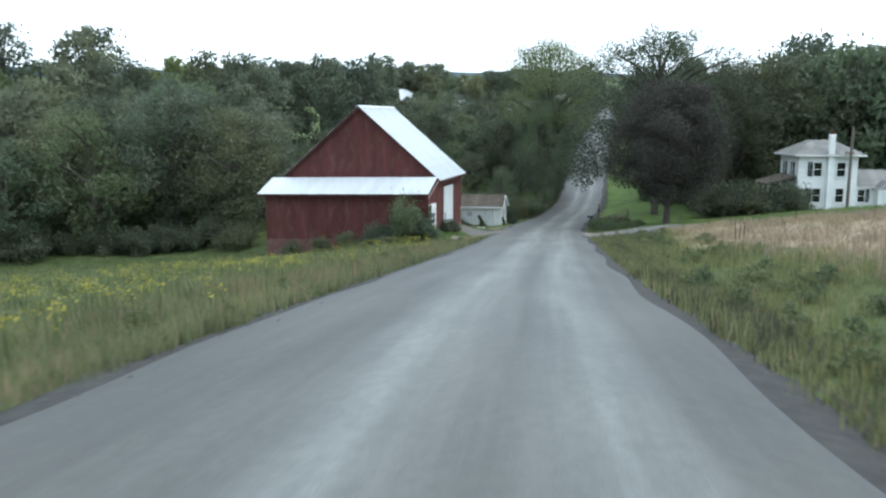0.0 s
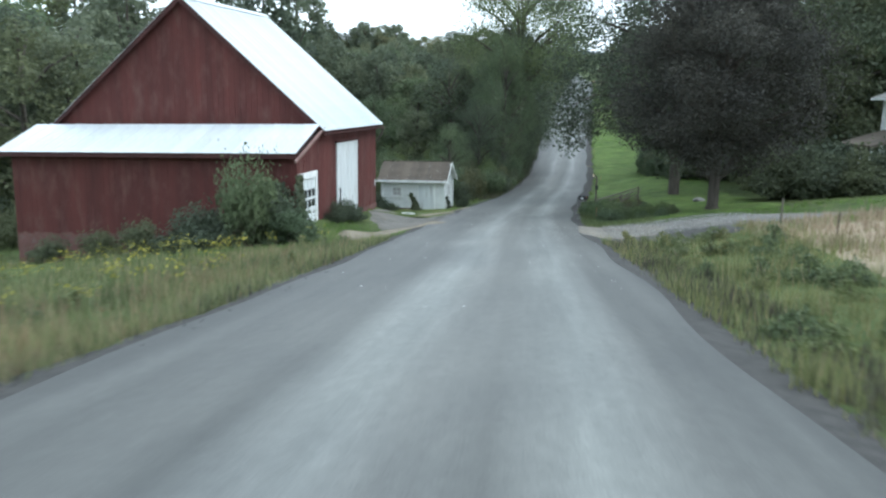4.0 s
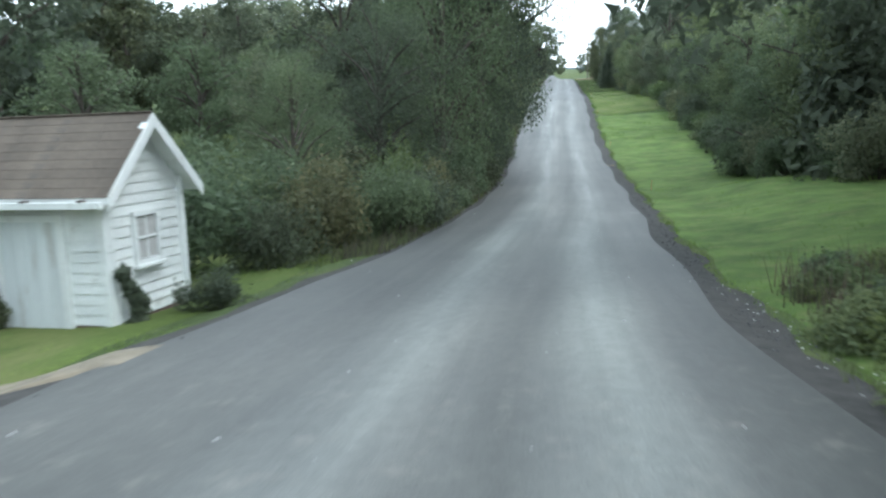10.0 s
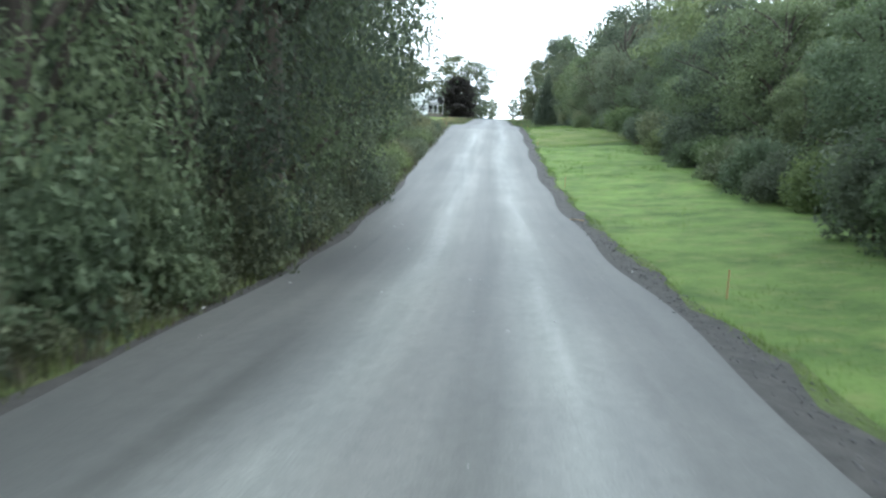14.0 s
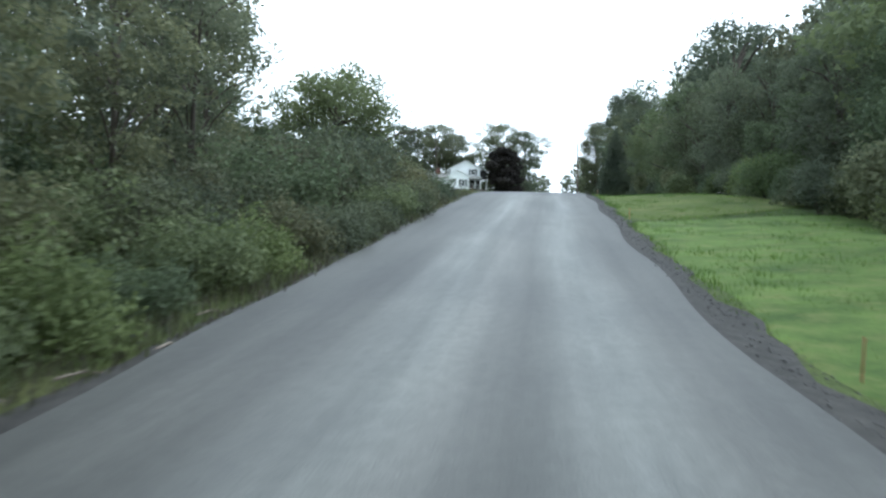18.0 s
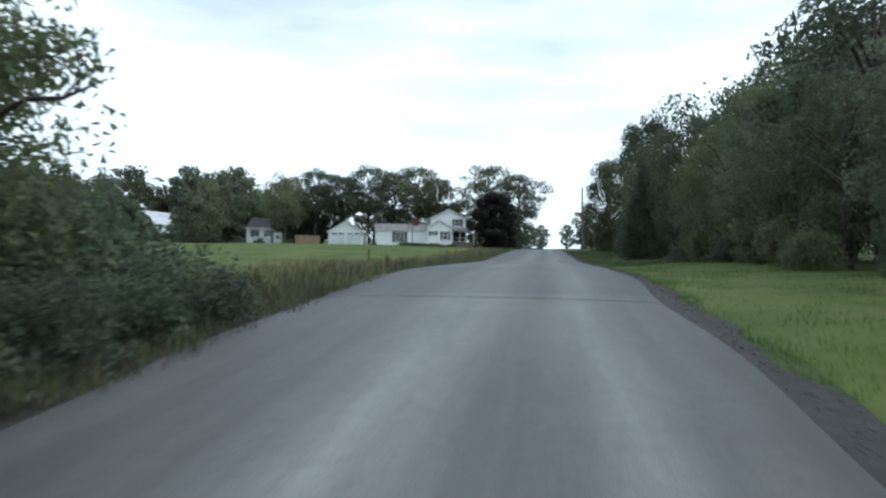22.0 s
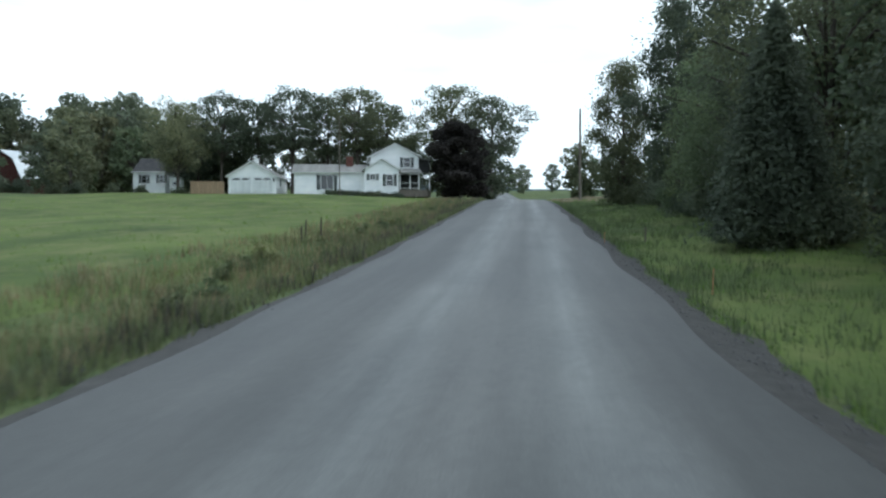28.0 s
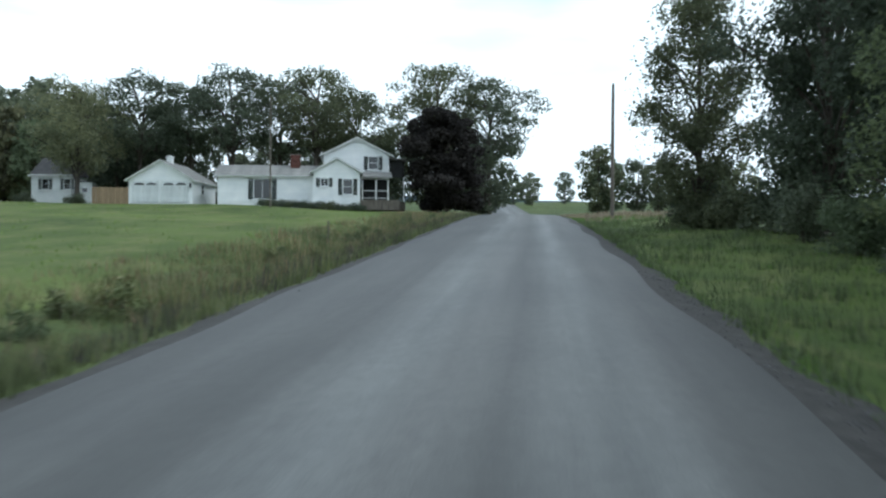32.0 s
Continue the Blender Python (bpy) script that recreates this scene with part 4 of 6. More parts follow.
def build_farmhouse():
    gz = -6.2
    h = thing("farmhouse", 31.0, 72.0, gz, -4, "two-storey white farmhouse with hipped roof and chimney", "house")
    W, DEP, EAVE = 5.0, 4.6, 4.75
    part("foundation", boxes((-0.02, W + 0.02, -0.02, DEP, -1.5, 0.15)), CONCRETE, h)
    wall = part("wall", boxes((0, W, 0, DEP, 0.15, EAVE)), VINYL, h)
    siding(wall, 0, W, 0, 0.15, EAVE - 0.02, pitch=0.22)
    clapboards(wall, -DEP, 0, 0.0, 0.15, EAVE - 0.02, 0.22, VINYL, turn=pose(0, 0, 0, 0, 0, -90))
    bm = bmesh.new()
    o, top = 0.5, 1.35
    lo = [bm.verts.new(p) for p in ((-o, -o, EAVE), (W + o, -o, EAVE), (W + o, DEP + o, EAVE), (-o, DEP + o, EAVE))]
    lo2 = [bm.verts.new(p) for p in ((-o, -o, EAVE + 0.14), (W + o, -o, EAVE + 0.14), (W + o, DEP + o, EAVE + 0.14), (-o, DEP + o, EAVE + 0.14))]
    hi = [bm.verts.new(p) for p in ((1.6, 1.7, EAVE + top), (W - 1.6, 1.7, EAVE + top), (W - 1.6, DEP - 1.7, EAVE + top), (1.6, DEP - 1.7, EAVE + top))]
    bm.faces.new(lo[::-1])
    bm.faces.new(hi)
    for i in range(4):
        j = (i + 1) % 4
        bm.faces.new((lo[i], lo[j], lo2[j], lo2[i]))
        bm.faces.new((lo2[i], lo2[j], hi[j], hi[i]))
    part("roof", bm, GREYROOF, h, "low hipped grey shingle roof")
    part("fascia", boxes((-o - 0.02, W + o + 0.02, -o - 0.03, -o, EAVE + 0.0, EAVE + 0.13), (-o - 0.03, -o, -o, DEP + o, EAVE, EAVE + 0.13)), WHITEWOOD, h)
    ch = part("chimney", rounded(boxes((2.35, 2.83, -0.42, -0.035, -0.3, EAVE + 1.9)), 0.02), VINYL, h, "tall white painted chimney stack")
    part("chimney_pot", rounded(boxes((2.46, 2.72, -0.36, -0.1, EAVE + 1.9, EAVE + 2.2)), 0.03), BRICK, ch)
    for z in (0.75, 3.0):
        for x in (1.28, 3.25):
            window(h, x, -0.03, z, 0.68, 1.2, 0, (1, 2))
    for x in (0.78,):
        shutter(h, x, -0.02, 0.75, 0.4, 1.25)
        shutter(h, x, -0.02, 3.0, 0.4, 1.25)
    for y in (1.3, 3.3):
        w = window(h, -0.03, y, 3.0, 0.6, 1.2, -90, (1, 2))
        sh = part("shutter", boxes((-0.07, -0.035, y + 0.1, y + 0.45, 3.0, 4.2)), SHUTTER, h, "dark louvred shutter")
    # porch on the road side
    po = part("porch", boxes((-2.3, 0, 0.6, 3.8, -0.6, 0.25)), POSTWOOD, h)
    part("porch_roof", prism(((-2.55, 2.15), (0.0, 2.95), (0.0, 3.07), (-2.55, 2.3)), "y", 0.3, 4.2), BROWNROOF, po)
    for y in (0.75, 2.1, 3.6):
        part("porch_post", rounded(boxes((-2.3, -2.15, y, y + 0.14, 0.25, 2.24)), 0.015), WHITEWOOD, po)
    # one-storey wing with a small gabled entry
    wing = part("wing_wall", boxes((W, W + 6.0, 0.5, 4.2, 0.0, 2.15)), VINYL, h)
    siding(wing, W + 0.02, W + 6.0, 0.5, 0.1, 2.1, pitch=0.22)
    gable_roof(h, W + 0.25, W + 6.0, 0.5, 4.2, 2.15, 3.35, 0.25, GREYROOF, "x", "wing_roof")
    window(h, W + 0.35, 0.46, 0.75, 0.6, 1.05, 0, (1, 2))
    shutter(h, W + 1.05, 0.48, 0.75, 0.28, 1.1)
    porch = part("entry_wall", boxes((W + 1.7, W + 3.1, -0.5, 0.47, 0.0, 1.9)), VINYL, h)
    gable_roof(h, W + 1.7, W + 3.1, -0.5, 0.46, 1.9, 2.5, 0.18, GREYROOF, "y", "entry_roof")
    part("entry_door", rounded(boxes((W + 2.0, W + 2.8, -0.55, -0.5, 0.05, 1.75)), 0.01), WHITEDOOR, h, "white storm door")


build_farmhouse()


# ---- the white house on the hill and its garage ----
def build_hill_house():
    gz = 4.25
    h = thing("house", 28.5, 288.0, gz, 0, "long white clapboard house, part two-storey, with dark shutters", "house")
    # long low wing; its front at y = 0
    wing = part("wall", boxes((0, 8.9, 0, 5.5, -0.6, 2.42)), VINYL, h)
    siding(wing, 0, 8.6, 0, 0.1, 2.4, pitch=0.2)
    gable_roof(h, 0, 8.6, 0, 5.5, 2.42, 3.5, 0.3, GREYROOF, "x", "wing_roof")
    # front gabled bay
    bay = part("bay_wall", prism(((8.55, -0.6), (12.7, -0.6), (12.7, 2.75), (10.55, 3.95), (8.55, 2.75)), "y", -1.0, 6.0), VINYL, h)
    clapboards(bay, 8.55, 12.7, -1.0, 0.1, 3.9, 0.2, VINYL, (2.08, 1.2, 2.75))
    gable_roof(h, 8.55, 12.7, -1.0, 6.0, 2.75, 3.95, 0.28, GREYROOF, "y", "bay_roof")
    # two-storey block behind
    two = part("upper_wall", prism(((9.35, -0.6), (15.4, -0.6), (15.4, 4.6), (12.45, 6.15), (9.35, 4.6)), "y", 1.8, 8.0), VINYL, h)
    clapboards(two, 9.35, 15.4, 1.8, 3.3, 6.1, 0.2, VINYL, (3.03, 1.55, 4.6))
    gable_roof(h, 9.35, 15.5, 1.8, 8.0, 4.6, 6.15, 0.35, GREYROOF, "y", "upper_roof")
    # windows
    def pair(x, y, z, w, hh, bars=(1, 2), sw=0.36):
        window(h, x, y, z, w, hh, 0, bars)
        shutter(h, x - sw - 0.08, y + 0.02, z - 0.05, sw, hh + 0.1)
        shutter(h, x + w + 0.08, y + 0.02, z - 0.05, sw, hh + 0.1)
    pair(3.2, -0.03, 0.35, 1.5, 1.75, (2, 1), 0.42)
    pair(9.2, -1.03, 1.45, 0.65, 0.7, (2, 1), 0.32)
    pair(11.2, -1.03, 0.75, 0.82, 1.35, (1, 2), 0.36)
    pair(13.5, 1.77, 3.3, 0.85, 1.15, (1, 2), 0.36)
    # porch under the upper storey, and its roof
    po = part("porch", boxes((12.72, 16.3, -0.4, 1.78, -0.6, 0.3)), POSTWOOD, h)
    # dark sheet that stands for the shade at the back of the porch
    part("porch_shade_back", boxes((12.75, 15.35, 1.70, 1.78, 0.3, 2.3)), INSIDE, po)
    part("porch_roof", prism(((-0.7, 2.25), (1.8, 2.95), (1.8, 3.05), (-0.7, 2.4)), "x", 12.74, 15.6), GREYROOF, po)
    for x in (12.85, 14.1, 15.2):
        part("porch_post", rounded(boxes((x, x + 0.12, -0.35, -0.23, 0.3, 2.4)), 0.01), WHITEWOOD, po)
    part("porch_rail", boxes((12.9, 15.3, -0.32, -0.26, 1.1, 1.16), (12.9, 15.3, -0.32, -0.26, 0.45, 0.5)), WHITEWOOD, po)
    side = part("side_porch", boxes((15.42, 17.0, 2.4, 6.0, -0.5, 0.3)), POSTWOOD, h)
    # solid dark panel in place of the shaded opening
    part("side_shade_panel", boxes((15.45, 16.9, 2.5, 2.56, 2.6, 4.2)), INSIDE, side, "dark panel standing for the shaded upper porch opening")
    part("side_roof", boxes((15.42, 17.1, 2.2, 6.1, 4.25, 4.4)), GREYROOF, side)
    for x in (16.8,):
        part("porch_post", boxes((x, x + 0.1, 2.5, 2.6, 0.3, 4.24)), WHITEWOOD, side)
    ch = part("chimney", boxes((6.3, 7.15, 1.9, 2.6, 2.6, 4.5)), BRICK, h, "broad red brick chimney")
    for r in range(8):
        for c in range(4):
            o = 0.1 if r % 2 else 0.0
            x = 6.3 + 0.21 * c + o * 0.5
            part("brick", boxes((x, min(x + 0.2, 7.16), 1.885, 1.905, 3.35 + 0.14 * r, 3.47 + 0.14 * r)), BRICK, ch)
    part("chimney_cap", rounded(boxes((6.25, 7.2, 1.85, 2.65, 4.5, 4.58)), 0.02), CONCRETE, ch)

    g = thing("garage", 20.4, 289.4, gz, -7, "white two-car gabled garage with closed doors", "garage")
    gw = part("wall", prism(((0, -0.6), (5.8, -0.6), (5.8, 2.05), (2.9, 3.75), (0, 2.05)), "y", 0, 7.0), VINYL, g)
    clapboards(gw, 0, 5.8, 0, 2.1, 3.7, 0.2, VINYL, (2.9, 1.7, 2.05))
    gable_roof(g, 0, 5.8, 0, 7.0, 2.05, 3.75, 0.3, GREYROOF, "y")
    for x in (0.32, 2.98):
        dr = part("garage_door", boxes((x, x + 2.45, -0.06, 0.02, 0.0, 1.92)), WHITEDOOR, g, "white sectional garage door with arched lights")
        for r in range(4):
            part("door_panel", rounded(boxes((x + 0.03, x + 2.42, -0.085, -0.061, 0.02 + 0.475 * r, 0.46 + 0.475 * r)), 0.008), WHITEDOOR, dr)
        for k in range(2):
            part("pane", prism([(x + 0.18 + 1.12 * k + 0.5 * (1 - math.cos(a)) , 1.55 + 0.22 * math.sin(a)) for a in np.linspace(0, math.pi, 9)], "y", -0.095, -0.086), GLASS, dr)
    part("wall_lamp", rounded(boxes((5.55, 5.7, -0.16, -0.02, 1.3, 1.75)), 0.02), BLACK, g, "black carriage lamp")
    cup = part("cupola", rounded(boxes((2.65, 3.15, 2.2, 2.7, 3.7, 4.25)), 0.02), VINYL, g, "small white roof vent")
    part("cupola_roof", prism(((2.55, 4.25), (2.9, 4.5), (3.25, 4.25)), "y", 2.1, 2.8), WHITEWOOD, cup)
    window(g, 5.83, 2.5, 0.9, 0.7, 0.9, 90, (1, 2))

    c = thing("cottage", 3.7, 312.0, 6.5, -8, "small white cottage with grey roof under trees", "cottage")
    cw_ = part("wall", boxes((-0.3, 4.4, 0, 4.0, -2.2, 1.95)), VINYL, c)
    siding(cw_, -0.3, 4.4, 0, 0.1, 1.9, pitch=0.2)
    bm = bmesh.new()
    lo = [bm.verts.new(v) for v in ((-0.5, -0.25, 1.95), (4.6, -0.25, 1.95), (4.6, 4.25, 1.95), (-0.5, 4.25, 1.95))]
    up = [bm.verts.new(v) for v in ((0.35, 1.5, 4.1), (3.7, 1.5, 4.1), (3.7, 2.5, 4.1), (0.35, 2.5, 4.1))]
    bm.faces.new(up)
    bm.faces.new(lo[::-1])
    for k in range(4):
        bm.faces.new((lo[k], lo[(k + 1) % 4], up[(k + 1) % 4], up[k]))
    part("roof", bm, DARKROOF, c)
    part("eave_board", boxes((-0.52, 4.62, -0.3, -0.255, 1.84, 2.0)), WHITEWOOD, c)
    part("porch", boxes((5.0, 6.6, 0.4, 2.0, -2.0, 1.2)), VINYL, c)
    part("porch_roof", boxes((4.9, 6.7, 0.3, 2.1, 1.2, 1.32)), DARKROOF, c)
    window(c, 5.5, 0.37, 0.0, 0.6, 0.5, 0, (1, 1))
    for x in (1.0, 3.6):
        window(c, x, -0.03, 0.35, 0.75, 1.15, 0, (1, 2))
        shutter(c, x - 0.42, -0.01, 0.3, 0.34, 1.25)
        shutter(c, x + 0.83, -0.01, 0.3, 0.34, 1.25)

    b = thing("far_barn", -20.5, 326.0, 5.2, -38, "distant dark red gambrel barn with pale roof", "barn")
    out = ((-5.5, 0), (5.5, 0), (5.5, 3.2), (3.6, 6.0), (0, 7.6), (-3.6, 6.0), (-5.5, 3.2))
    part("wall", prism(out, "y", 0, 9), RED, b)
    for p, q in (((5.8, 2.9), (3.6, 6.1)), ((3.6, 6.1), (0, 7.72)), ((0, 7.72), (-3.6, 6.1)), ((-3.6, 6.1), (-5.8, 2.9))):
        part("roof", prism((p, q, (q[0], q[1] + 0.14), (p[0], p[1] + 0.14)), "y", -0.4, 9.4), TIN, b)


build_hill_house()


# ---- poles, posts, mailbox, fence ----
def build_mailbox():
    x, y = 13.62, 75.3
    z = ground_at(x, y)
    top = -7.28
    m = thing("mailbox", x, y, z, -8, "black rural mailbox on a wooden post", "mailbox")
    part("post", rounded(boxes((0.0, 0.1, -0.05, 0.05, -0.3, top - z)), 0.012), POSTWOOD, m)
    arc = [(-0.11, 0.0), (0.11, 0.0), (0.11, 0.12)] + [(0.11 * math.cos(a), 0.12 + 0.1 * math.sin(a)) for a in np.linspace(0.3, math.pi - 0.3, 6)] + [(-0.11, 0.12)]
    bx = part("box", prism([(p[0], p[1] + top - z) for p in arc], "x", -0.33, 0.2), BLACK, m)
    bx.matrix_basis = Matrix.Identity(4)
    part("door", boxes((-0.345, -0.331, -0.1, 0.1, top - z + 0.01, top - z + 0.2)), BLACK, m)
    part("number_plate", boxes((-0.22, -0.08, -0.118, -0.111, top - z + 0.03, top - z + 0.1)), WHITEWOOD, m, "small white plate with a bar")
    part("flag", boxes((0.08, 0.15, -0.122, -0.112, top - z + 0.1, top - z + 0.14)), STAKE, m, "small red flag")


build_mailbox()


def build_yard_lamp():
    x, y = 14.55, 76.5
    z = ground_at(x, y)
    L = thing("yard_lamp", x, y, z, 0, "lit yard lamp on a square wooden post", "lamp post")
    top = -6.1 - z
    part("post", rounded(boxes((-0.045, 0.045, -0.045, 0.045, -0.2, top - 0.02)), 0.01), POSTWOOD, L)
    part("arm", boxes((-0.2, 0.0, -0.02, 0.02, top + 0.0, top + 0.04)), BLACK, L)
    part("lantern_cap", boxes((-0.26, -0.14, -0.06, 0.06, top + 0.13, top + 0.17)), BLACK, L)
    part("lantern_base", boxes((-0.25, -0.15, -0.05, 0.05, top + 0.042, top + 0.06)), BLACK, L)
    part("bulb", prism([(-0.2 + 0.04 * math.cos(a), 0.04 * math.sin(a)) for a in np.linspace(0, 6.283, 9)[:-1]], "z", top + 0.022, top + 0.128), GLOW, L, "glowing warm bulb")
    part("meter_box", rounded(boxes((-0.09, 0.09, -0.12, -0.06, top - 0.75, top - 0.5)), 0.01), BLACK, L)


build_yard_lamp()


def rail_fence():
    """Two bays of an old rail fence, the rails slid down at one end."""
    x0, y0, x1, y1 = 14.9, 78.2, 18.2, 80.4
    f = thing("rail_fence", x0, y0, ground_at(x0, y0), 0, "old grey split-rail fence slumped among weeds by the lamp", "fence")
    g0 = ground_at(x0, y0)

    def at(u, h, side=0.0):
        x, y = x0 + (x1 - x0) * u - 0.55 * side, y0 + (y1 - y0) * u + 0.83 * side
        return x - x0, y - y0, ground_at(x, y) - g0 + h

    for a, b in (((0.0, 0.72, 0), (1.0, 1.12, 0.1)), ((0.12, 0.5, 0.1), (1.04, 0.98, 0)), ((0.3, 0.3, 0.05), (0.98, 0.72, 0.12)), ((0.5, 0.18, 0.3), (1.0, 0.42, 0.0)), ((0.45, 0.3, -0.3), (0.92, 1.0, 0.3)), ((0.66, 0.12, -0.2), (1.05, 0.8, 0.1))):
        p, q = at(*a), at(*b)
        mid = tuple((m + n) / 2 - (0.03 if k == 2 else 0) for k, (m, n) in enumerate(zip(p, q)))
        part("rail", tubes("rail", [((p, mid, q), (0.04, 0.045, 0.03))], POSTWOOD, 6), POSTWOOD, f)
    for u, h, sd in ((0.55, 0.85, 0.0), (0.62, 0.9, 0.14), (0.97, 1.2, 0.0), (1.02, 1.15, 0.16), (0.8, 0.75, 0.1)):
        part("post", tubes("post", [((at(u, -0.2, sd), at(u + 0.01, h, sd)), (0.05, 0.04))], POSTWOOD, 6), POSTWOOD, f)
    return f


rail_fence()


def utility_pole(x, y, z, top, arms, label, stout=1.0):
    p = thing("utility_pole", x, y, z, 12, label, "utility pole", "roadside utility poles")
    part("pole", tubes("pole", [(((0, 0, -0.5), (0, 0, (top - z) / 2), (0.03, 0, top - z)), (0.15 * stout, 0.13 * stout, 0.10 * stout))], POSTWOOD, 9), POSTWOOD, p)
    for a in arms:
        part("crossarm", boxes((-0.55, 0.3, -0.06, 0.06, a - z, a - z + 0.11)), POSTWOOD, p)
        for x2 in (-0.5, 0.22):
            part("insulator", tubes("insulator", [(((x2, 0, a - z + 0.11), (x2, 0, a - z + 0.26)), (0.035, 0.03))], CONCRETE, 6), CONCRETE, p)
    return p


utility_pole(59.3, 270.3, 3.0, 12.1, (), "grey wooden utility pole beside the road")
utility_pole(34.1, 279.0, 3.8, 12.3, (), "thin wooden pole standing in the lawn", 0.5)
utility_pole(35.0, 71.0, -6.1, 1.1, (-1.2,), "wooden utility pole before the farmhouse")


prng2 = random.Random(29)


def stake(name, x, y, h, mat, label, category="marker stake", lean=3.0, r=0.012):
    ob = part(name, tubes(name, [(((0, 0, -0.15), (0, 0, h)), (r, r * 0.9))], mat, 6), mat)
    ob.matrix_basis = pose(x, y, ground_at(x, y), lean, lean * 0.4, 0)
    return tagged(ob, label, category)


def beside(y, d):
    return float(road_x(y)) + d, y


for y, d, h in ((21.4, -3.9, 0.65), (71.0, 4.5, 0.7), (107.5, 4.6, 0.5), (129.8, 4.2, 0.5), (151.3, 4.15, 0.42), (171.6, -3.5, 0.42), (172.5, 4.27, 0.45), (201.0, 4.6, 0.55), (212.9, 3.6, 0.4)):
    stake("marker_stake", *beside(y, d), h, STAKE, "thin orange survey stake in the verge")
for y, d, h in ((242.0, -6.4, 0.8), (214.0, 5.2, 0.6), (55.0, 9.5, 0.9)):
    stake("fence_post", *beside(y, d), h, POSTWOOD, "grey wooden fence post in the long grass", "fence post", 2.0, 0.032)

for y, d, h in ((214.9, -6.4, 0.95), (216.3, -7.3, 0.75), (215.0, -7.1, 0.6), (186.4, -7.1, 0.8)):
    stake("mullein_stalk", *beside(y, d), h, BARK, "dry brown mullein stalk standing in the verge", "weed stalk", 3.0, 0.035)

# white diamond frame lying on the shed lawn
dia = bmesh.new()
for k in range(4):
    a, b = radians(90 * k), radians(90 * k + 90)
    p, q = Vector((0.38 * math.cos(a), 0.34 * math.sin(a), 0)), Vector((0.38 * math.cos(b), 0.34 * math.sin(b), 0))
    n_ = (q - p).cross(Vector((0, 0, 1))).normalized() * 0.02
    vs = [dia.verts.new(v) for v in (p - n_, q - n_, q + n_, p + n_, p - n_ + Vector((0, 0, 0.05)), q - n_ + Vector((0, 0, 0.05)), q + n_ + Vector((0, 0, 0.05)), p + n_ + Vector((0, 0, 0.05)))]
    for f in ((3, 2, 1, 0), (4, 5, 6, 7), (0, 1, 5, 4), (1, 2, 6, 5), (2, 3, 7, 6), (3, 0, 4, 7)):
        dia.faces.new([vs[i] for i in f])
do = part("sign_frame", dia, WHITEWOOD)
do.matrix_basis = pose(3.5, 76.0, ground_at(3.5, 76.0) + 0.13, 3, 2, 10)
tagged(do, "white diamond-shaped frame lying in the grass", "sign frame")
rock = bmesh.new()
bmesh.ops.create_icosphere(rock, subdivisions=3, radius=0.5)
for v in rock.verts:
    v.co = Vector((v.co.x * 1.2, v.co.y * 0.8, v.co.z * 0.55)) * (1 + 0.25 * noise.noise(v.co * 2.2))
ro = part("boulder", rock, STONE)
ro.matrix_basis = pose(21.1, 77.5, ground_at(21.1, 77.5) + 0.1, 0, 0, 20) @ Matrix.Scale(0.68, 4)
tagged(ro, "pale boulder lying on the lawn", "rock")
tagged(part("fallen_branch", tubes("fallen_branch", [(((0, 0, 0.08), (0.3, 0.6, 0.16), (0.5, 1.3, 0.1)), (0.05, 0.045, 0.03))], RAWWOOD, 5), RAWWOOD), "bare stick lying on the shoulder", "stick").matrix_basis = pose(*beside(118.8, 3.68), float(road_z(118.8)) - 0.06, 0, 0, 100) @ Matrix.Scale(0.42, 4)
tagged(part("fallen_branch", tubes("fallen_branch", [(((0, 0, 0.1), (-0.3, 0.3, 0.7), (-0.5, 0.5, 1.2)), (0.03, 0.022, 0.012))], RAWWOOD, 5), RAWWOOD), "pale dead branch leaning out of the hedge", "stick").matrix_basis = pose(*beside(105.0, -3.7), float(road_z(105.0)) - 0.1, 0, 0, 20)
# dead sticks and bark fallen along the hedge foot
for i in range(26):
    y, ln = 100 + 1.35 * i + prng2.uniform(-0.5, 0.5), prng2.uniform(0.15, 0.5)
    if i == 14:
        y, ln = 119.7, 1.1
    bend = prng2.uniform(-0.12, 0.12)
    st = part("fallen_stick", tubes("fallen_stick", [(((0, 0, 0.0), (bend, ln * 0.5, 0.05), (0, ln, 0.01)), (0.018, 0.015, 0.008))], DEADWOOD, 5), DEADWOOD)
    st.matrix_basis = pose(*beside(y, prng2.uniform(-3.45, -2.95)), float(road_z(y)) - 0.045, 0, 0, -10 + prng2.uniform(-60, 60) * (i != 14))
    tagged(st, "dead grey stick lying at the road edge", "stick", "sticks along the hedge")
fence = thing("board_fence", 13.9, 300.0, 4.4, 4, "tan board fence between cottage and garage", "fence")
for i in range(26):
    part("board", boxes((i * 0.17, i * 0.17 + 0.155, 0, 0.03, -0.1, 1.9 + 0.03 * (i % 3))), RAWWOOD, fence)

# ---- trees, hedges, grass ----
def leaf_mesh(name, C, N, size, mat, rng, long=1.5, turn=0.8):
    """Small pointed leaves about points C that face roughly along N."""
    n = len(C)
    nn = N + turn * rng.normal(size=(n, 3))
    nn /= np.linalg.norm(nn, axis=1)[:, None] + 1e-9
    a = np.cross(nn, rng.normal(size=(n, 3)))
    a /= np.linalg.norm(a, axis=1)[:, None] + 1e-9
    b = np.cross(nn, a)
    s = size * rng.uniform(0.6, 1.35, n)[:, None]
    V = np.stack((C - a * s * long * 0.45 - b * s * 0.42, C - a * s * long * 0.3 + b * s * 0.48, C + a * s * long * 0.65), 1).reshape(-1, 3)
    return mesh_of(name, V, np.arange(3 * n).reshape(-1, 3), mat)


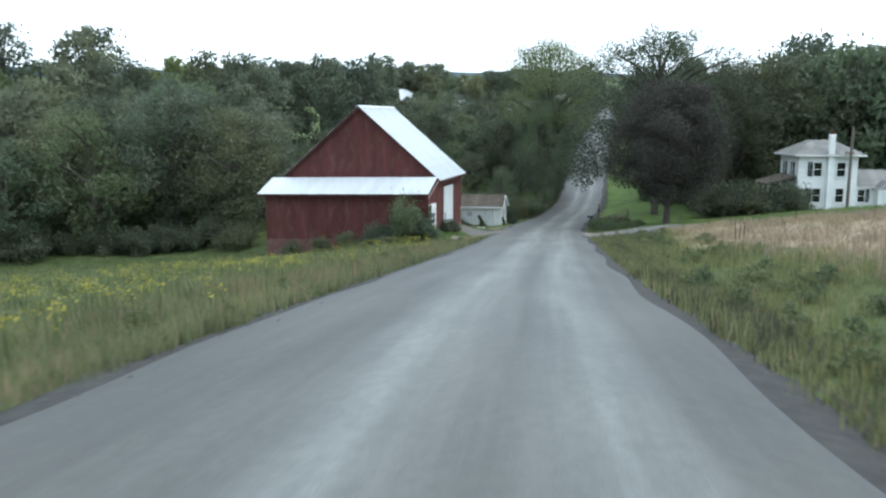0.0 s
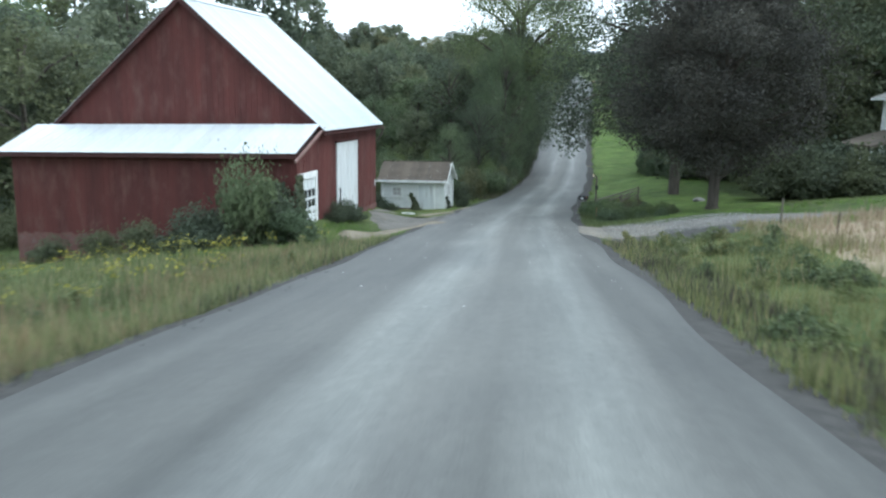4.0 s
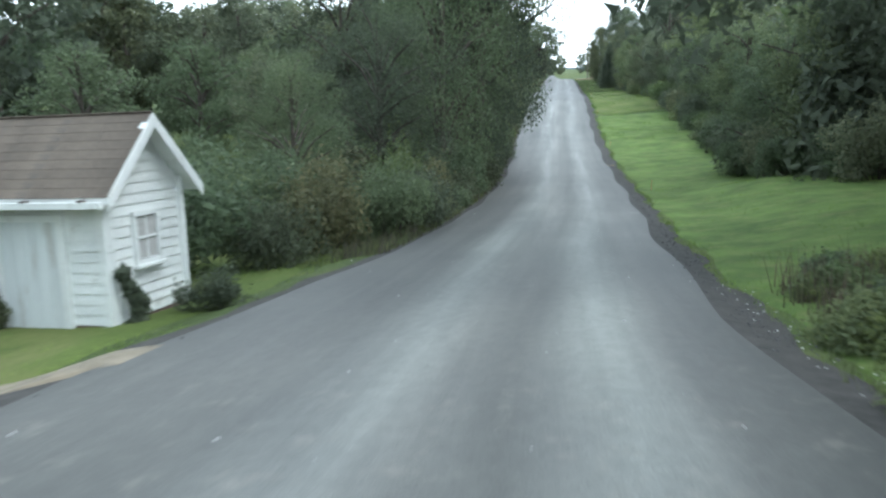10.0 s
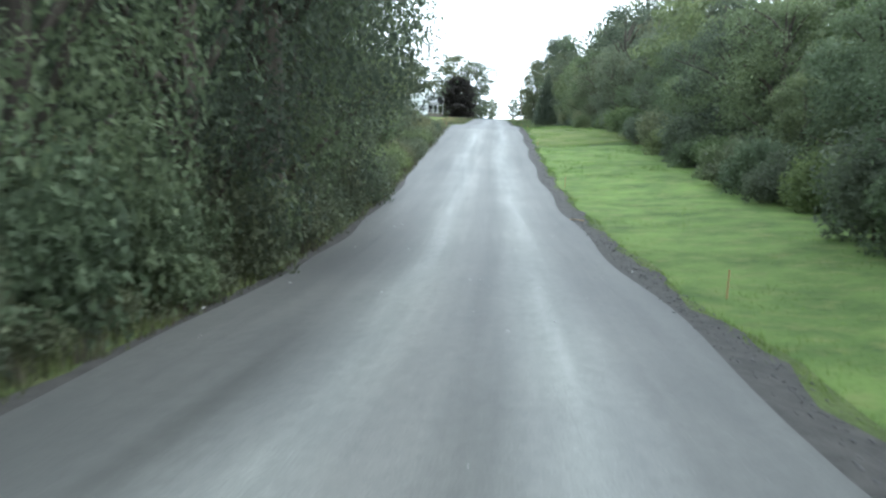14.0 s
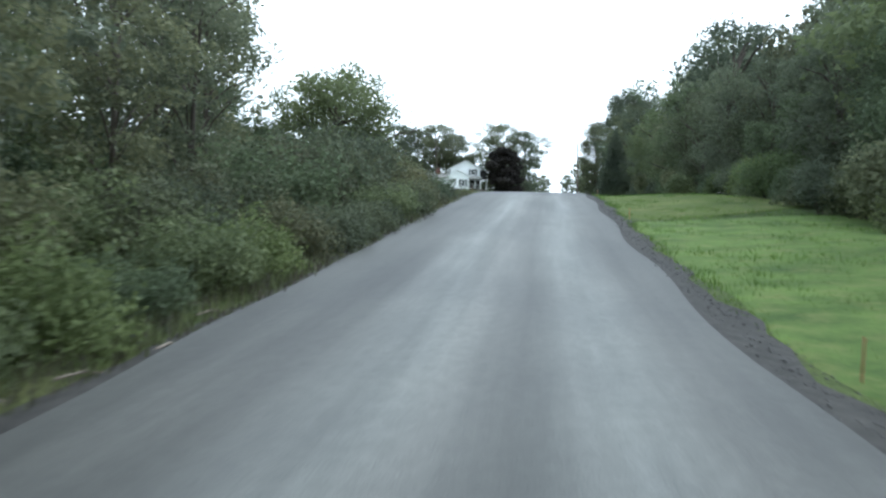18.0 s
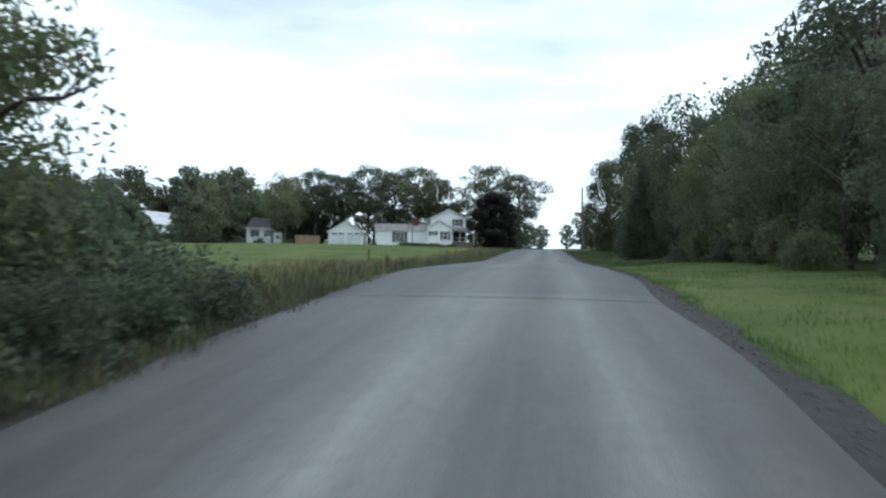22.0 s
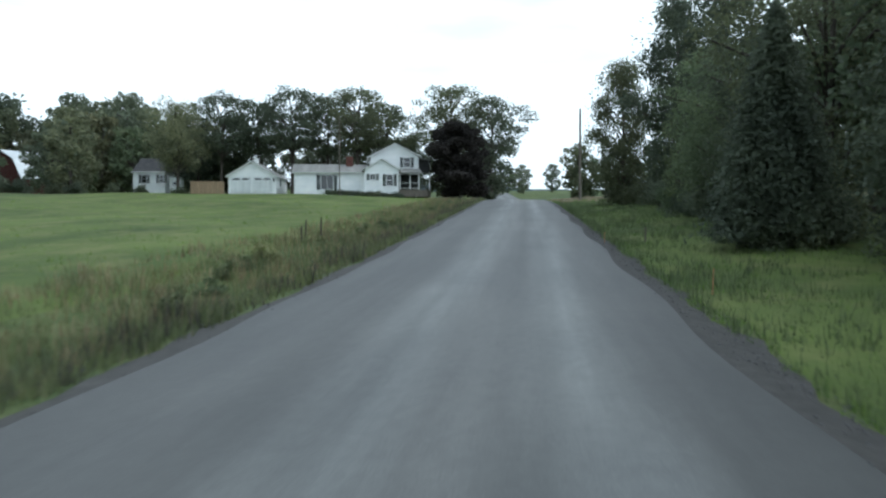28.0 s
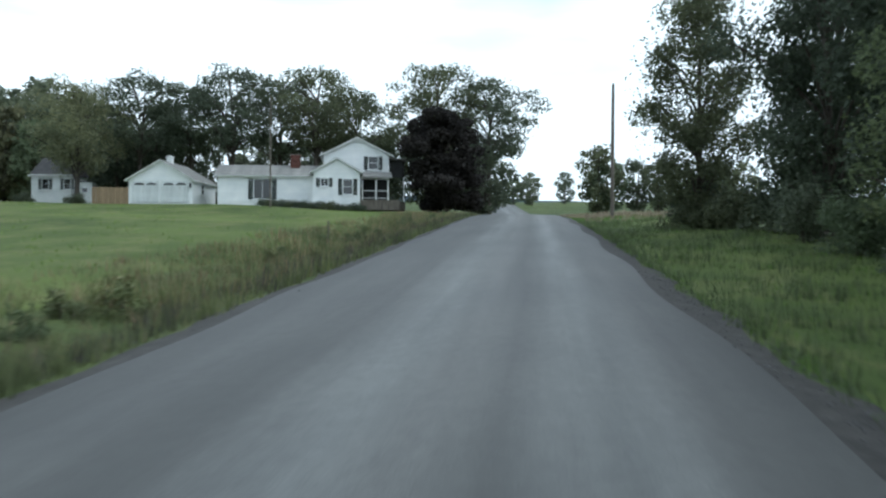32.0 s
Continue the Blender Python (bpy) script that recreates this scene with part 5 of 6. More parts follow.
def on_sphere(n, rng):
    v = rng.normal(size=(n, 3))
    return v / np.linalg.norm(v, axis=1)[:, None]


def lobed(rng, lobes, n, inner=0.55):
    """Points and outward ways about a set of lobes (centre, three radii)."""
    w = np.array([r[0] * r[1] + r[2] * r[0] for _, r in lobes])
    pick = rng.choice(len(lobes), n, p=w / w.sum())
    c, r = np.array([lobes[i][0] for i in range(len(lobes))])[pick], np.array([lobes[i][1] for i in range(len(lobes))])[pick]
    d = on_sphere(n, rng)
    rad = inner + (1.06 - inner) * rng.random(n) ** 0.6
    return c + d * r * rad[:, None], d


def tree(name, h, spread, clear, seed, leaves, size, mat, label, lobes_n=26, squash=0.8, airy=0.4, trunk=None, category="tree", top=1.0, split=False, boughs=(), clump=(0.14, 0.31), limb_step=3, ruffle=0.65):
    """A tapered trunk with limbs that reach into the lobes of an uneven crown."""
    rng = np.random.default_rng(seed)
    t = thing(name, 0, 0, 0, 0, label, category)
    r0 = trunk or h * 0.022
    mid, half = (clear + h) / 2, (h - clear) / 2
    ph = rng.uniform(0, 6.28, 3)
    lobes, limbs = [], []
    for i in range(lobes_n):
        zf = -0.95 + 1.9 * (i + 0.5) / lobes_n
        a = i * 2.399 + rng.uniform(-0.6, 0.6)
        ring = math.sqrt(max(0.06, 1 - abs(zf) ** 1.8)) * (1.0 if zf < 0 else top) * (1 + 0.16 * math.sin(2 * a + ph[0]) + 0.14 * math.sin(3 * a + 4 * zf + ph[1]))
        q = rng.uniform(0.3, 1.0) * ring
        rr = rng.uniform(*clump) * spread * (0.75 + 0.35 * ring)
        c = np.array((spread * q * math.cos(a), spread * q * math.sin(a), mid + half * zf * 0.9 + rng.uniform(-0.5, 0.5)))
        lobes.append((c, np.array((rr * rng.uniform(0.8, 1.3), rr * rng.uniform(0.8, 1.3), rr * squash * rng.uniform(0.7, 1.2)))))
        if i % limb_step == 0:
            zt = max(clear * 0.75, c[2] - rng.uniform(0.25, 0.5) * h * 0.5)
            limbs.append((((0, 0, zt), tuple(c * np.array((0.5, 0.5, 1)) - np.array((0, 0, (c[2] - zt) * 0.35))), tuple(c), tuple(c * np.array((1.03, 1.03, 1.0)))), (r0 * 0.42, r0 * 0.3, r0 * 0.16, r0 * 0.05)))
    for cx, cy, cz, rr in boughs:
        c = np.array((cx, cy, cz))
        lobes.append((c, np.array((rr, rr, rr * 0.75))))
        limbs.append((((0, 0, max(clear, c[2] * 0.75)), tuple(c * np.array((0.3, 0.3, 0.95)) + np.array((0, 0, 1.3))), tuple(c * np.array((0.7, 0.7, 1)) + np.array((0, 0, 1.1))), tuple(c)), (r0 * 0.26, r0 * 0.17, r0 * 0.1, r0 * 0.03)))
    lean = rng.uniform(-0.03, 0.03, 2) * h
    runs = [(((0, 0, -0.4), (0, 0, 0.0), (0, 0, 0.35), (lean[0] * 0.3, lean[1] * 0.3, h * 0.35), (lean[0], lean[1], h * 0.65), (lean[0] * 1.2, lean[1] * 1.2, h * 0.93)), (r0 * 1.8, r0 * 1.5, r0 * 1.08, r0 * 0.8, r0 * 0.45, r0 * 0.08))]
    part("trunk", tubes("trunk", runs if split else runs + limbs, BARK, 7 if split else 5), BARK, t)
    if split:
        for run in limbs:
            part("limb", tubes("limb", [run], BARK, 5), BARK, t)
    # most leaves about the lobes, some strewn between them and out past the edge
    C, N = lobed(rng, lobes, leaves, airy)
    k = leaves // 16
    d = on_sphere(k, rng)
    C[:k] = np.array((0, 0, mid)) + d * np.array((spread, spread, half)) * (rng.uniform(0.5, 1.04, k) ** 0.5)[:, None]
    N = N * 0.6 + np.array((0, 0, 0.4))
    part("crown", leaf_mesh("crown", C, N, size, mat, rng, 1.5, ruffle), mat, t)
    return t


def conifer(name, h, spread, seed, leaves, size, mat, label, dense=True, clear=0.1):
    rng = np.random.default_rng(seed)
    t = thing(name, 0, 0, 0, 0, label, "conifer")
    part("trunk", tubes("trunk", [(((0, 0, -0.3), (0, 0, h * 0.5), (0, 0, h * 0.97)), (h * 0.022, h * 0.014, 0.02))], BARK, 6), BARK, t)
    f = 1 - np.sqrt(rng.random(leaves))
    tier = np.round(f * (14 if not dense else 40)) / (14 if not dense else 40)
    f = np.where(rng.random(leaves) < 0.7, tier, f)
    prof = np.maximum((1 - f) ** (0.75 if dense else 0.62), 0.0 if dense else 0.3) * (0.75 + 0.5 * rng.random(leaves))
    a = rng.uniform(0, 6.283, leaves)
    bulge = 1 + 0.18 * np.sin(3 * a + seed) + 0.12 * np.sin(7 * a + 9 * f)
    r = spread * prof * bulge * np.sqrt(0.25 + 0.75 * rng.random(leaves))
    z = clear * h + f ** (1.0 if dense else 1.15) * (1 - clear) * h * (1.0 if dense else 0.93) - (0.10 if dense else 0.28) * r + rng.normal(0, 0.05, leaves) * spread
    C = np.stack((r * np.cos(a), r * np.sin(a), z), 1)
    N = np.stack((np.cos(a), np.sin(a), np.full(leaves, 0.6)), 1)
    part("crown", leaf_mesh("crown", C, N, size, mat, rng, 1.9), mat, t)
    return t


def shrub(name, h, spread, seed, leaves, size, mat, label, category="shrub", lobes_n=9):
    rng = np.random.default_rng(seed)
    t = thing(name, 0, 0, 0, 0, label, category)
    lobes, stems = [], []
    for i in range(lobes_n):
        a, q = i * 2.399 + rng.uniform(-0.4, 0.4), rng.uniform(0.1, 0.75)
        z = h * rng.uniform(0.18, 0.78) * (1.1 - 0.45 * q)
        c = np.array((spread * q * math.cos(a), spread * q * math.sin(a), z))
        rr = spread * rng.uniform(0.3, 0.46)
        lobes.append((c, np.array((rr, rr, h * rng.uniform(0.18, 0.28)))))
        stems.append((((0.1 * c[0], 0.1 * c[1], -0.2), tuple(c * 0.6), tuple(c)), (0.03, 0.022, 0.01)))
    part("woody_base", tubes("woody_base", stems[::2], BARK, 3), BARK, t)
    C, N = lobed(rng, lobes, leaves, 0.45)
    C[:, 2] = np.maximum(C[:, 2], -0.05)
    # a few shoots above the outline
    k = leaves // 8
    C[:k, 2] += rng.random(k) ** 2 * h * 0.35
    part("leaves", leaf_mesh("leaves", C, N + np.array((0, 0, 0.4)), size, mat, rng), mat, t)
    return t


used = set()


def plant(proto, x, y, scale=1.0, turn=None, group="", sink=0.0, tall=1.0, z=None):
    """Puts the first one itself at its place, and copies after that."""
    turn = prng.uniform(0, 360) if turn is None else turn
    m = pose(x, y, (ground_at(x, y) if z is None else z) - sink, 0, 0, turn) @ Matrix.Diagonal((scale, scale, scale * tall, 1))
    if proto.name in used:
        ob = copy_thing(proto, m @ Matrix.Diagonal([1 / v for v in proto.scale] + [1]))
    else:
        used.add(proto.name)
        ob = proto
        ob.matrix_basis = m
    if group:
        ob["group"] = group
    return ob


prng = random.Random(11)
# trees that the road passes close to, with fine leaves down to the ground
NEAR = [tree("maple_tree", 11, 4.4, 0.3, 21, 16000, 0.135, LEAF_A, "leafy green broadleaf tree at the roadside", 64),
        tree("ash_tree", 12, 3.9, 0.4, 22, 15500, 0.135, LEAF_D, "tall grey-green broadleaf tree at the roadside", 60, top=0.9),
        tree("walnut_tree", 12.5, 4.2, 0.4, 23, 15500, 0.138, LEAF_B, "tall dark green broadleaf tree at the roadside", 60),
        tree("cherry_tree", 9.5, 3.6, 0.3, 25, 16000, 0.135, LEAF_A, "bushy green broadleaf tree at the roadside", 52)]
# the ones whose boughs hang over the road
OVER = [tree("maple_tree", 11.5, 4.5, 0.3, 321, 36000, 0.074, LEAF_A, "leafy green tree hanging over the road", 80),
        tree("walnut_tree", 12.0, 4.4, 0.3, 322, 36000, 0.074, LEAF_B, "dark green tree hanging over the road", 80)]
HANG = tree("locust_tree", 13.5, 6.2, 5.2, 330, 36000, 0.095, LEAF_A, "tall leaning tree with airy boughs out over the road", 60, 0.7, 0.25, 0.3, split=True)
# a little way off
MID = [tree("maple_tree", 11.5, 4.6, 0.3, 221, 7500, 0.2, LEAF_A, "green broadleaf tree behind the yard", 52),
       tree("walnut_tree", 12.5, 4.4, 0.3, 222, 7500, 0.2, LEAF_B, "dark green broadleaf tree behind the yard", 50),
       tree("ash_tree", 12.0, 4.0, 0.3, 223, 7500, 0.2, LEAF_D, "grey-green broadleaf tree behind the yard", 50)]
# the depth of the woods
FAR_KINDS = (("maple_tree", 11, 4.6, 121, LEAF_A, "green broadleaf tree of the woods", 1.0), ("ash_tree", 12.5, 4.0, 122, LEAF_D, "grey-green broadleaf tree of the woods", 0.9),
             ("walnut_tree", 13, 4.4, 123, LEAF_B, "dark green broadleaf tree of the woods", 1.0), ("hickory_tree", 11, 4.0, 124, LEAF_C, "yellow-green broadleaf tree of the woods", 1.0),
             ("sumac_tree", 9.5, 3.6, 126, LEAF_E, "broadleaf tree turning brown in early autumn", 1.0))
FAR = [tree(n, h, w, 0.4, seed, 4600, 0.28, mat, text, 44, top=tp, limb_step=6) for n, h, w, seed, mat, text, tp in FAR_KINDS]
# the distance
DIST = [tree(n, h, w, 0.0, seed + 300, 2900, 0.4, mat, text.replace("of the woods", "in the distance"), 40, top=tp, limb_step=8) for n, h, w, seed, mat, text, tp in FAR_KINDS if n != "hickory_tree"]
YARD = tree("yard_maple", 15.2, 7.6, 2.3, 31, 82000, 0.115, LEAF_P, "big dark purplish shade tree on the lawn", 120, airy=0.42, trunk=0.34, split=True, clump=(0.1, 0.22), top=0.9)
GREEN = tree("yard_maple", 19.0, 8.4, 3.0, 35, 60000, 0.13, LEAF_B, "tall dark green shade tree with boughs towards the road", 170, airy=0.3, trunk=0.36, split=True, clump=(0.08, 0.18), limb_step=4,
             boughs=((-6.0, -2.8, 5.6, 1.9), (-7.4, -3.4, 4.6, 1.4), (-8.1, -3.9, 3.7, 0.9), (-7.8, -3.2, 6.2, 1.6), (-6.8, -3.4, 8.0, 1.9), (-7.6, -4.4, 5.2, 1.2), (-8.6, -4.2, 4.9, 1.2), (-8.8, -3.4, 6.6, 1.5), (-9.0, -4.6, 5.8, 1.2), (-8.2, -3.0, 8.6, 1.8), (-7.4, -3.8, 10.2, 2.0),
                     (-1.2, -6.4, 3.2, 1.5), (1.8, -6.2, 3.0, 1.5), (4.6, -5.2, 3.0, 1.6)))
DARK = tree("beech_tree", 9.2, 3.7, 0.0, 32, 30000, 0.19, LEAF_R, "rounded dark purple-leaved tree beside the house", 50)
LOCUST = [tree("locust_tree", 15, 5.4, 6.0, 41, 8000, 0.21, LEAF_B, "tall airy locust tree with flat leafy tiers", 60, 0.6, 0.3, 0.24, split=True),
          tree("locust_tree", 14, 5.0, 5.5, 42, 7000, 0.21, LEAF_B, "tall airy locust tree with bare limbs showing", 54, 0.6, 0.3, 0.22, split=True)]
AIRY = tree("poplar_tree", 10.5, 2.8, 0.6, 51, 7500, 0.12, LEAF_D, "thin airy tree with light showing through", 54, 0.8, 0.2, 0.12)
CEDAR = conifer("cedar_tree", 7.6, 1.75, 61, 26000, 0.095, LEAF_B, "dense dark red-cedar tree by the verge")
POPLAR = tree("poplar_tree", 11.8, 3.4, 0.4, 63, 23000, 0.12, LEAF_B, "upright leafy tree at the end of the wood", 90, top=0.7, airy=0.3, trunk=0.17, clump=(0.15, 0.29))
SPRUCE = conifer("spruce_tree", 14, 3.6, 62, 13000, 0.22, LEAF_B, "tall dark spruce with ragged tiers", False, 0.05)
SHRUBS = [shrub("shrub", 2.6, 1.9, 71, 3800, 0.108, LEAF_A, "wild green hedgerow shrub", lobes_n=16),
          shrub("shrub", 3.0, 1.8, 72, 3800, 0.108, LEAF_D, "grey-green wild hedgerow shrub", lobes_n=16),
          shrub("shrub", 2.3, 2.0, 73, 3800, 0.108, LEAF_B, "dark tangled hedgerow shrub", lobes_n=16),
          shrub("shrub", 2.4, 1.7, 74, 3800, 0.108, LEAF_C, "yellow-green wild hedgerow shrub", lobes_n=16)]
HEDGE = [shrub("hedge_bush", 2.6, 1.9, 171, 4600, 0.093, LEAF_A, "wild green bush crowding the road edge", lobes_n=22),
         shrub("hedge_bush", 2.8, 1.8, 172, 4600, 0.095, LEAF_D, "grey-green bush crowding the road edge", lobes_n=22),
         shrub("hedge_bush", 2.4, 2.0, 173, 4600, 0.093, LEAF_B, "dark tangled bush crowding the road edge", lobes_n=22),
         shrub("hedge_bush", 2.5, 1.8, 174, 4600, 0.093, LEAF_C, "yellow-green bush crowding the road edge", lobes_n=22),
         shrub("hedge_bush", 2.5, 1.8, 175, 4600, 0.093, LEAF_E, "brownish bush turning in early autumn at the road edge", lobes_n=22)]
BED = [shrub("bedding_bush", 2.5, 1.9, 181, 2400, 0.15, LEAF_A, "low green bush in the overgrown bed", lobes_n=24),
       shrub("bedding_bush", 2.3, 1.9, 182, 2400, 0.15, LEAF_C, "low yellow-green bush in the overgrown bed", lobes_n=24)]
FOOT = shrub("foot_bush", 2.4, 1.9, 183, 2400, 0.15, LEAF_B, "low dark bush at the foot of the hedge", lobes_n=24)
WEEDS = [shrub("weed_clump", 0.8, 0.8, 81, 700, 0.07, WEED, "clump of green roadside weeds", "weeds", 6),
         shrub("weed_clump", 0.9, 0.6, 82, 600, 0.075, GRASS, "clump of coarse grass and weeds", "weeds", 5)]


def wood(group, n, xs, ys, kinds, sizes, keep=lambda x, y: True, gap=3.6, seed=1):
    """Trees scattered over a stretch of the plan, none too near another."""
    r = random.Random(seed)
    placed, tries = [], 0
    while len(placed) < n and tries < n * 40:
        tries += 1
        x, y = r.uniform(*xs), r.uniform(*ys)
        if not keep(x, y) or any((x - a) ** 2 + (y - b) ** 2 < gap * gap for a, b in placed):
            continue
        placed.append((x, y))
        plant(r.choice(kinds), x, y, r.uniform(*sizes), r.uniform(0, 360), group, 0.05, r.uniform(0.9, 1.15))


def off(x, y):
    return x - float(road_x(y))


A, B, C_ = FAR, NEAR, DIST
M = MID
# beyond the left meadow and behind the barn
wood("woods beyond the meadow", 34, (-82, -19), (81, 104), [M[0], M[2], M[1], M[1]], (1.1, 1.3), gap=5.0, seed=2)
wood("woods beyond the meadow", 32, (-105, -8), (106, 150), [A[0], A[1], A[2], A[3], A[2]], (1.32, 1.52), gap=6.0, seed=3)
wood("woods beyond the meadow", 18, (-9, 11), (132, 150), [A[0], A[1], A[2]], (0.7, 0.82), lambda x, y: off(x, y) < -11.5, 4.2, 12)
wood("woods beyond the meadow", 8, (-10, 13), (152, 163), [M[1], M[0], M[2]], (0.8, 0.92), lambda x, y: off(x, y) < -13.5, 3.6, 13)
# mostly dark-leaved kinds behind the shed, their colour standing in for shade there
wood("woods behind the shed", 8, (-24, -6), (86, 104), [M[1]], (0.58, 0.76), lambda x, y: y > 91 - 0.2 * x, 4.0, 4)
wood("thicket behind the shed", 20, (-7, 9), (88, 106), [HEDGE[2], HEDGE[2], HEDGE[0], HEDGE[1]], (0.95, 1.35), lambda x, y: off(x, y) < -7.5, 2.4, 44)
wood("roadside woods", 9, (-8, 18), (106, 138), [M[0], M[1], M[2]], (0.48, 0.64), lambda x, y: -26 < off(x, y) < -11.5, 4.6, 5)
for y, d, s, k in ((98, -8.2, 0.45, 0), (102, -6.4, 0.6, 1), (106, -4.8, 0.8, 0), (110, -4.4, 0.85, 1), (114, -4.3, 0.9, 0), (118.5, -4.6, 0.88, 1), (122.5, -5.6, 0.74, 0), (126, -5.8, 0.6, 1)):
    plant(OVER[k], *beside(y, d), s, None, "roadside woods", 0.05, 1.5 if y > 104 else 1.1)
plant(HANG, *beside(113, -3.9), 1.34, 200, "roadside woods", 0.05, 1.2)
plant(HANG, *beside(124, -6.6), 0.9, 60, "roadside woods", 0.05, 0.95)
for y, d, s in ((117, -11.5, 0.9), (123, -10.8, 0.88), (128, -12.5, 0.82), (134, -14, 0.78)):
    plant(M[1], *beside(y, d), s, None, "roadside woods", 0.05)
for y, d, s in ((129.5, -6.6, 0.98), (133, -7.8, 0.92), (137, -9.2, 0.92), (144, -10.2, 0.78), (148.5, -10.2, 0.85), (151, -12.5, 1.0), (154, -12, 0.85)):
    plant(AIRY, *beside(y, d), s, None, "airy roadside trees", 0.05)
END_TREE = plant(tree("maple_tree", 6.4, 3.9, 0.2, 328, 22000, 0.115, LEAF_A, "broad green tree at the end of the hedge", 60, trunk=0.17), *beside(161.0, -9.0), 0.95, 40, "", 0.05)
for y, d, s in ((150, -6.6, 1.15), (153, -7.4, 1.2), (156, -6.6, 1.2), (158.5, -7.6, 1.15), (160, -6.2, 0.95)):
    plant(HEDGE[2], *beside(y, d), s, None, "roadside hedge", 0.1, 1.2)
plant(B[3], *beside(160.0, -14.0), 0.55, 40, "", 0.05)
for i in range(30):
    plant(SHRUBS[2], -80 + 2.1 * i + prng.uniform(-0.8, 0.8), 79.5 + prng.uniform(-1.2, 2.0), prng.uniform(1.0, 1.7), None, "undergrowth at the foot of the woods", 0.1)
# the yard by the farmhouse
plant(YARD, 19.2, 70.2, 0.82, 0, "yard shade trees")
plant(GREEN, 22.0, 85.2, 1.03, 0, "yard shade trees", 0.3, 1.0)
plant(GREEN, 31.0, 87.5, 0.85, 150, "yard shade trees")
for x, y, s in ((33, 99, 1.2), (31, 104, 1.25), (36, 92, 1.3), (43, 94, 1.25), (51, 90, 1.3)):
    plant(SPRUCE, x, y, s * 1.0, None, "spruces behind the farmhouse", 0.05)
wood("woods behind the farmhouse", 40, (26, 84), (86, 116), [M[1], A[2], A[1], A[0], A[2]], (1.25, 1.5), lambda x, y: off(x, y) > (15 if y < 91 else 25), 3.8, 6)
# the wood along the right-hand lawn: a leafy front, and its depth behind
for k in range(17):
    y = 97 + k * 4.3
    plant(prng.choice([B[0], B[1], B[2], B[3]]), *beside(y, (11.8 if 103 < y < 113 else 13.8) + prng.uniform(-0.6, 1.6)), prng.uniform(0.5, 0.82), None, "wood along the lawn", 0.05)
wood("wood along the lawn", 18, (25, 66), (96, 170), A, (0.9, 1.2), lambda x, y: 17 < off(x, y) < 30 and y > 108, 4.4, 7)
wood("wood along the lawn", 17, (38, 84), (165, 238), [M[0], M[1], M[2], M[1]], (1.12, 1.42), lambda x, y: 14.5 < off(x, y) < 28, 4.4, 8)
plant(CEDAR, 47.9, 209.3, 1.02, 0, "", 0.25)
for x, y, sc in ((47.4, 209.0, 0.55), (48.6, 208.8, 0.7), (49.6, 210.5, 1.0), (48.4, 211.0, 0.8)):
    plant(SHRUBS[2], x, y, sc, None, "edge of the wood", 0.1)

for y, d, s in ((171, 12.4, 0.85), (176, 11.8, 0.75), (181.5, 11.6, 0.95), (187, 11.4, 0.7), (192, 11.2, 0.9), (197, 11.4, 0.8), (203, 11.6, 1.0), (214, 12.0, 1.05), (219, 11.4, 0.85), (224, 11.0, 0.95), (230, 11.6, 0.8)):
    plant(prng.choice([B[0], B[2], B[1], B[2]]), *beside(y, d), s * (0.85 if y > 200 else 0.8), None, "wood along the lawn", 0.05)
for y, d, sc, tl in ((249.5, 8.9, 1.0, 1.0), (240, 11.6, 1.1, 1.15), (244.5, 13.8, 1.0, 1.0), (234, 13.2, 1.15, 1.1)):
    plant(POPLAR, *beside(y, d), sc, None, "upright trees at the end of the wood", 0.05, tl)
for y, d, sc in ((248.9, 8.6, 0.9), (249.6, 9.4, 1.1), (246.5, 10.4, 1.0), (243.5, 11.2, 1.2), (251.5, 11.0, 0.8)):
    plant(SHRUBS[2], *beside(y, d), sc, None, "edge of the wood", 0.1)
for y in np.arange(99, 170, 2.6):
    plant(prng.choice(SHRUBS), *beside(float(y), (9.4 if 103 < y < 113 else 11.4) + prng.uniform(-0.5, 1.0)), prng.uniform(0.7, 1.05), None, "edge of the wood", 0.1)
for y in np.arange(170, 250, 4.5):
    plant(prng.choice(SHRUBS[:3]), *beside(float(y), 10.2 + prng.uniform(-0.5, 1.2)), prng.uniform(0.6, 0.9), None, "edge of the wood", 0.1)
# the hedge along the left-hand edge
for y, d, sc in ((100.5, -5.3, 0.8), (102.6, -5.8, 0.85)):
    plant(HEDGE[3], *beside(y, d), sc, 40, "roadside hedge", 0.1, 1.35)
for y in np.arange(89.0, 161.5, 1.9):
    plant(prng.choice([HEDGE[0], HEDGE[4], HEDGE[2], HEDGE[2]] if y < 124 else [HEDGE[0], HEDGE[3], HEDGE[4], HEDGE[2]] if y < 138 else [HEDGE[2], HEDGE[4], HEDGE[2], HEDGE[0]]), *beside(float(y), (-4.1 if y > 150 else -3.85 if 100 < y < 128 else -3.7) - prng.uniform(0, 0.5) - max(0, 93 - y) * 0.45), (prng.uniform(0.55, 0.8) if y < 128 or y > 150 else prng.uniform(0.45, 0.65)), None, "roadside hedge", 0.15, 1.35 if y < 126 else 1.0)
    if 91 < y < 163:
        plant(prng.choice(HEDGE if y < 138 else [HEDGE[2], HEDGE[4], HEDGE[0]]), *beside(float(y), -6.4 - prng.uniform(0, 1.2) - max(0, 95 - y) * 0.25), (prng.uniform(0.85, 1.15) if y < 128 or y > 146 else prng.uniform(0.7, 0.95)), None, "roadside hedge", 0.15)
for y in np.arange(138, 162, 2.2):
    plant(prng.choice(SHRUBS[:2]), *beside(float(y), -11.5 - prng.uniform(0, 5)), prng.uniform(0.8, 1.05), None, "roadside hedge", 0.1)
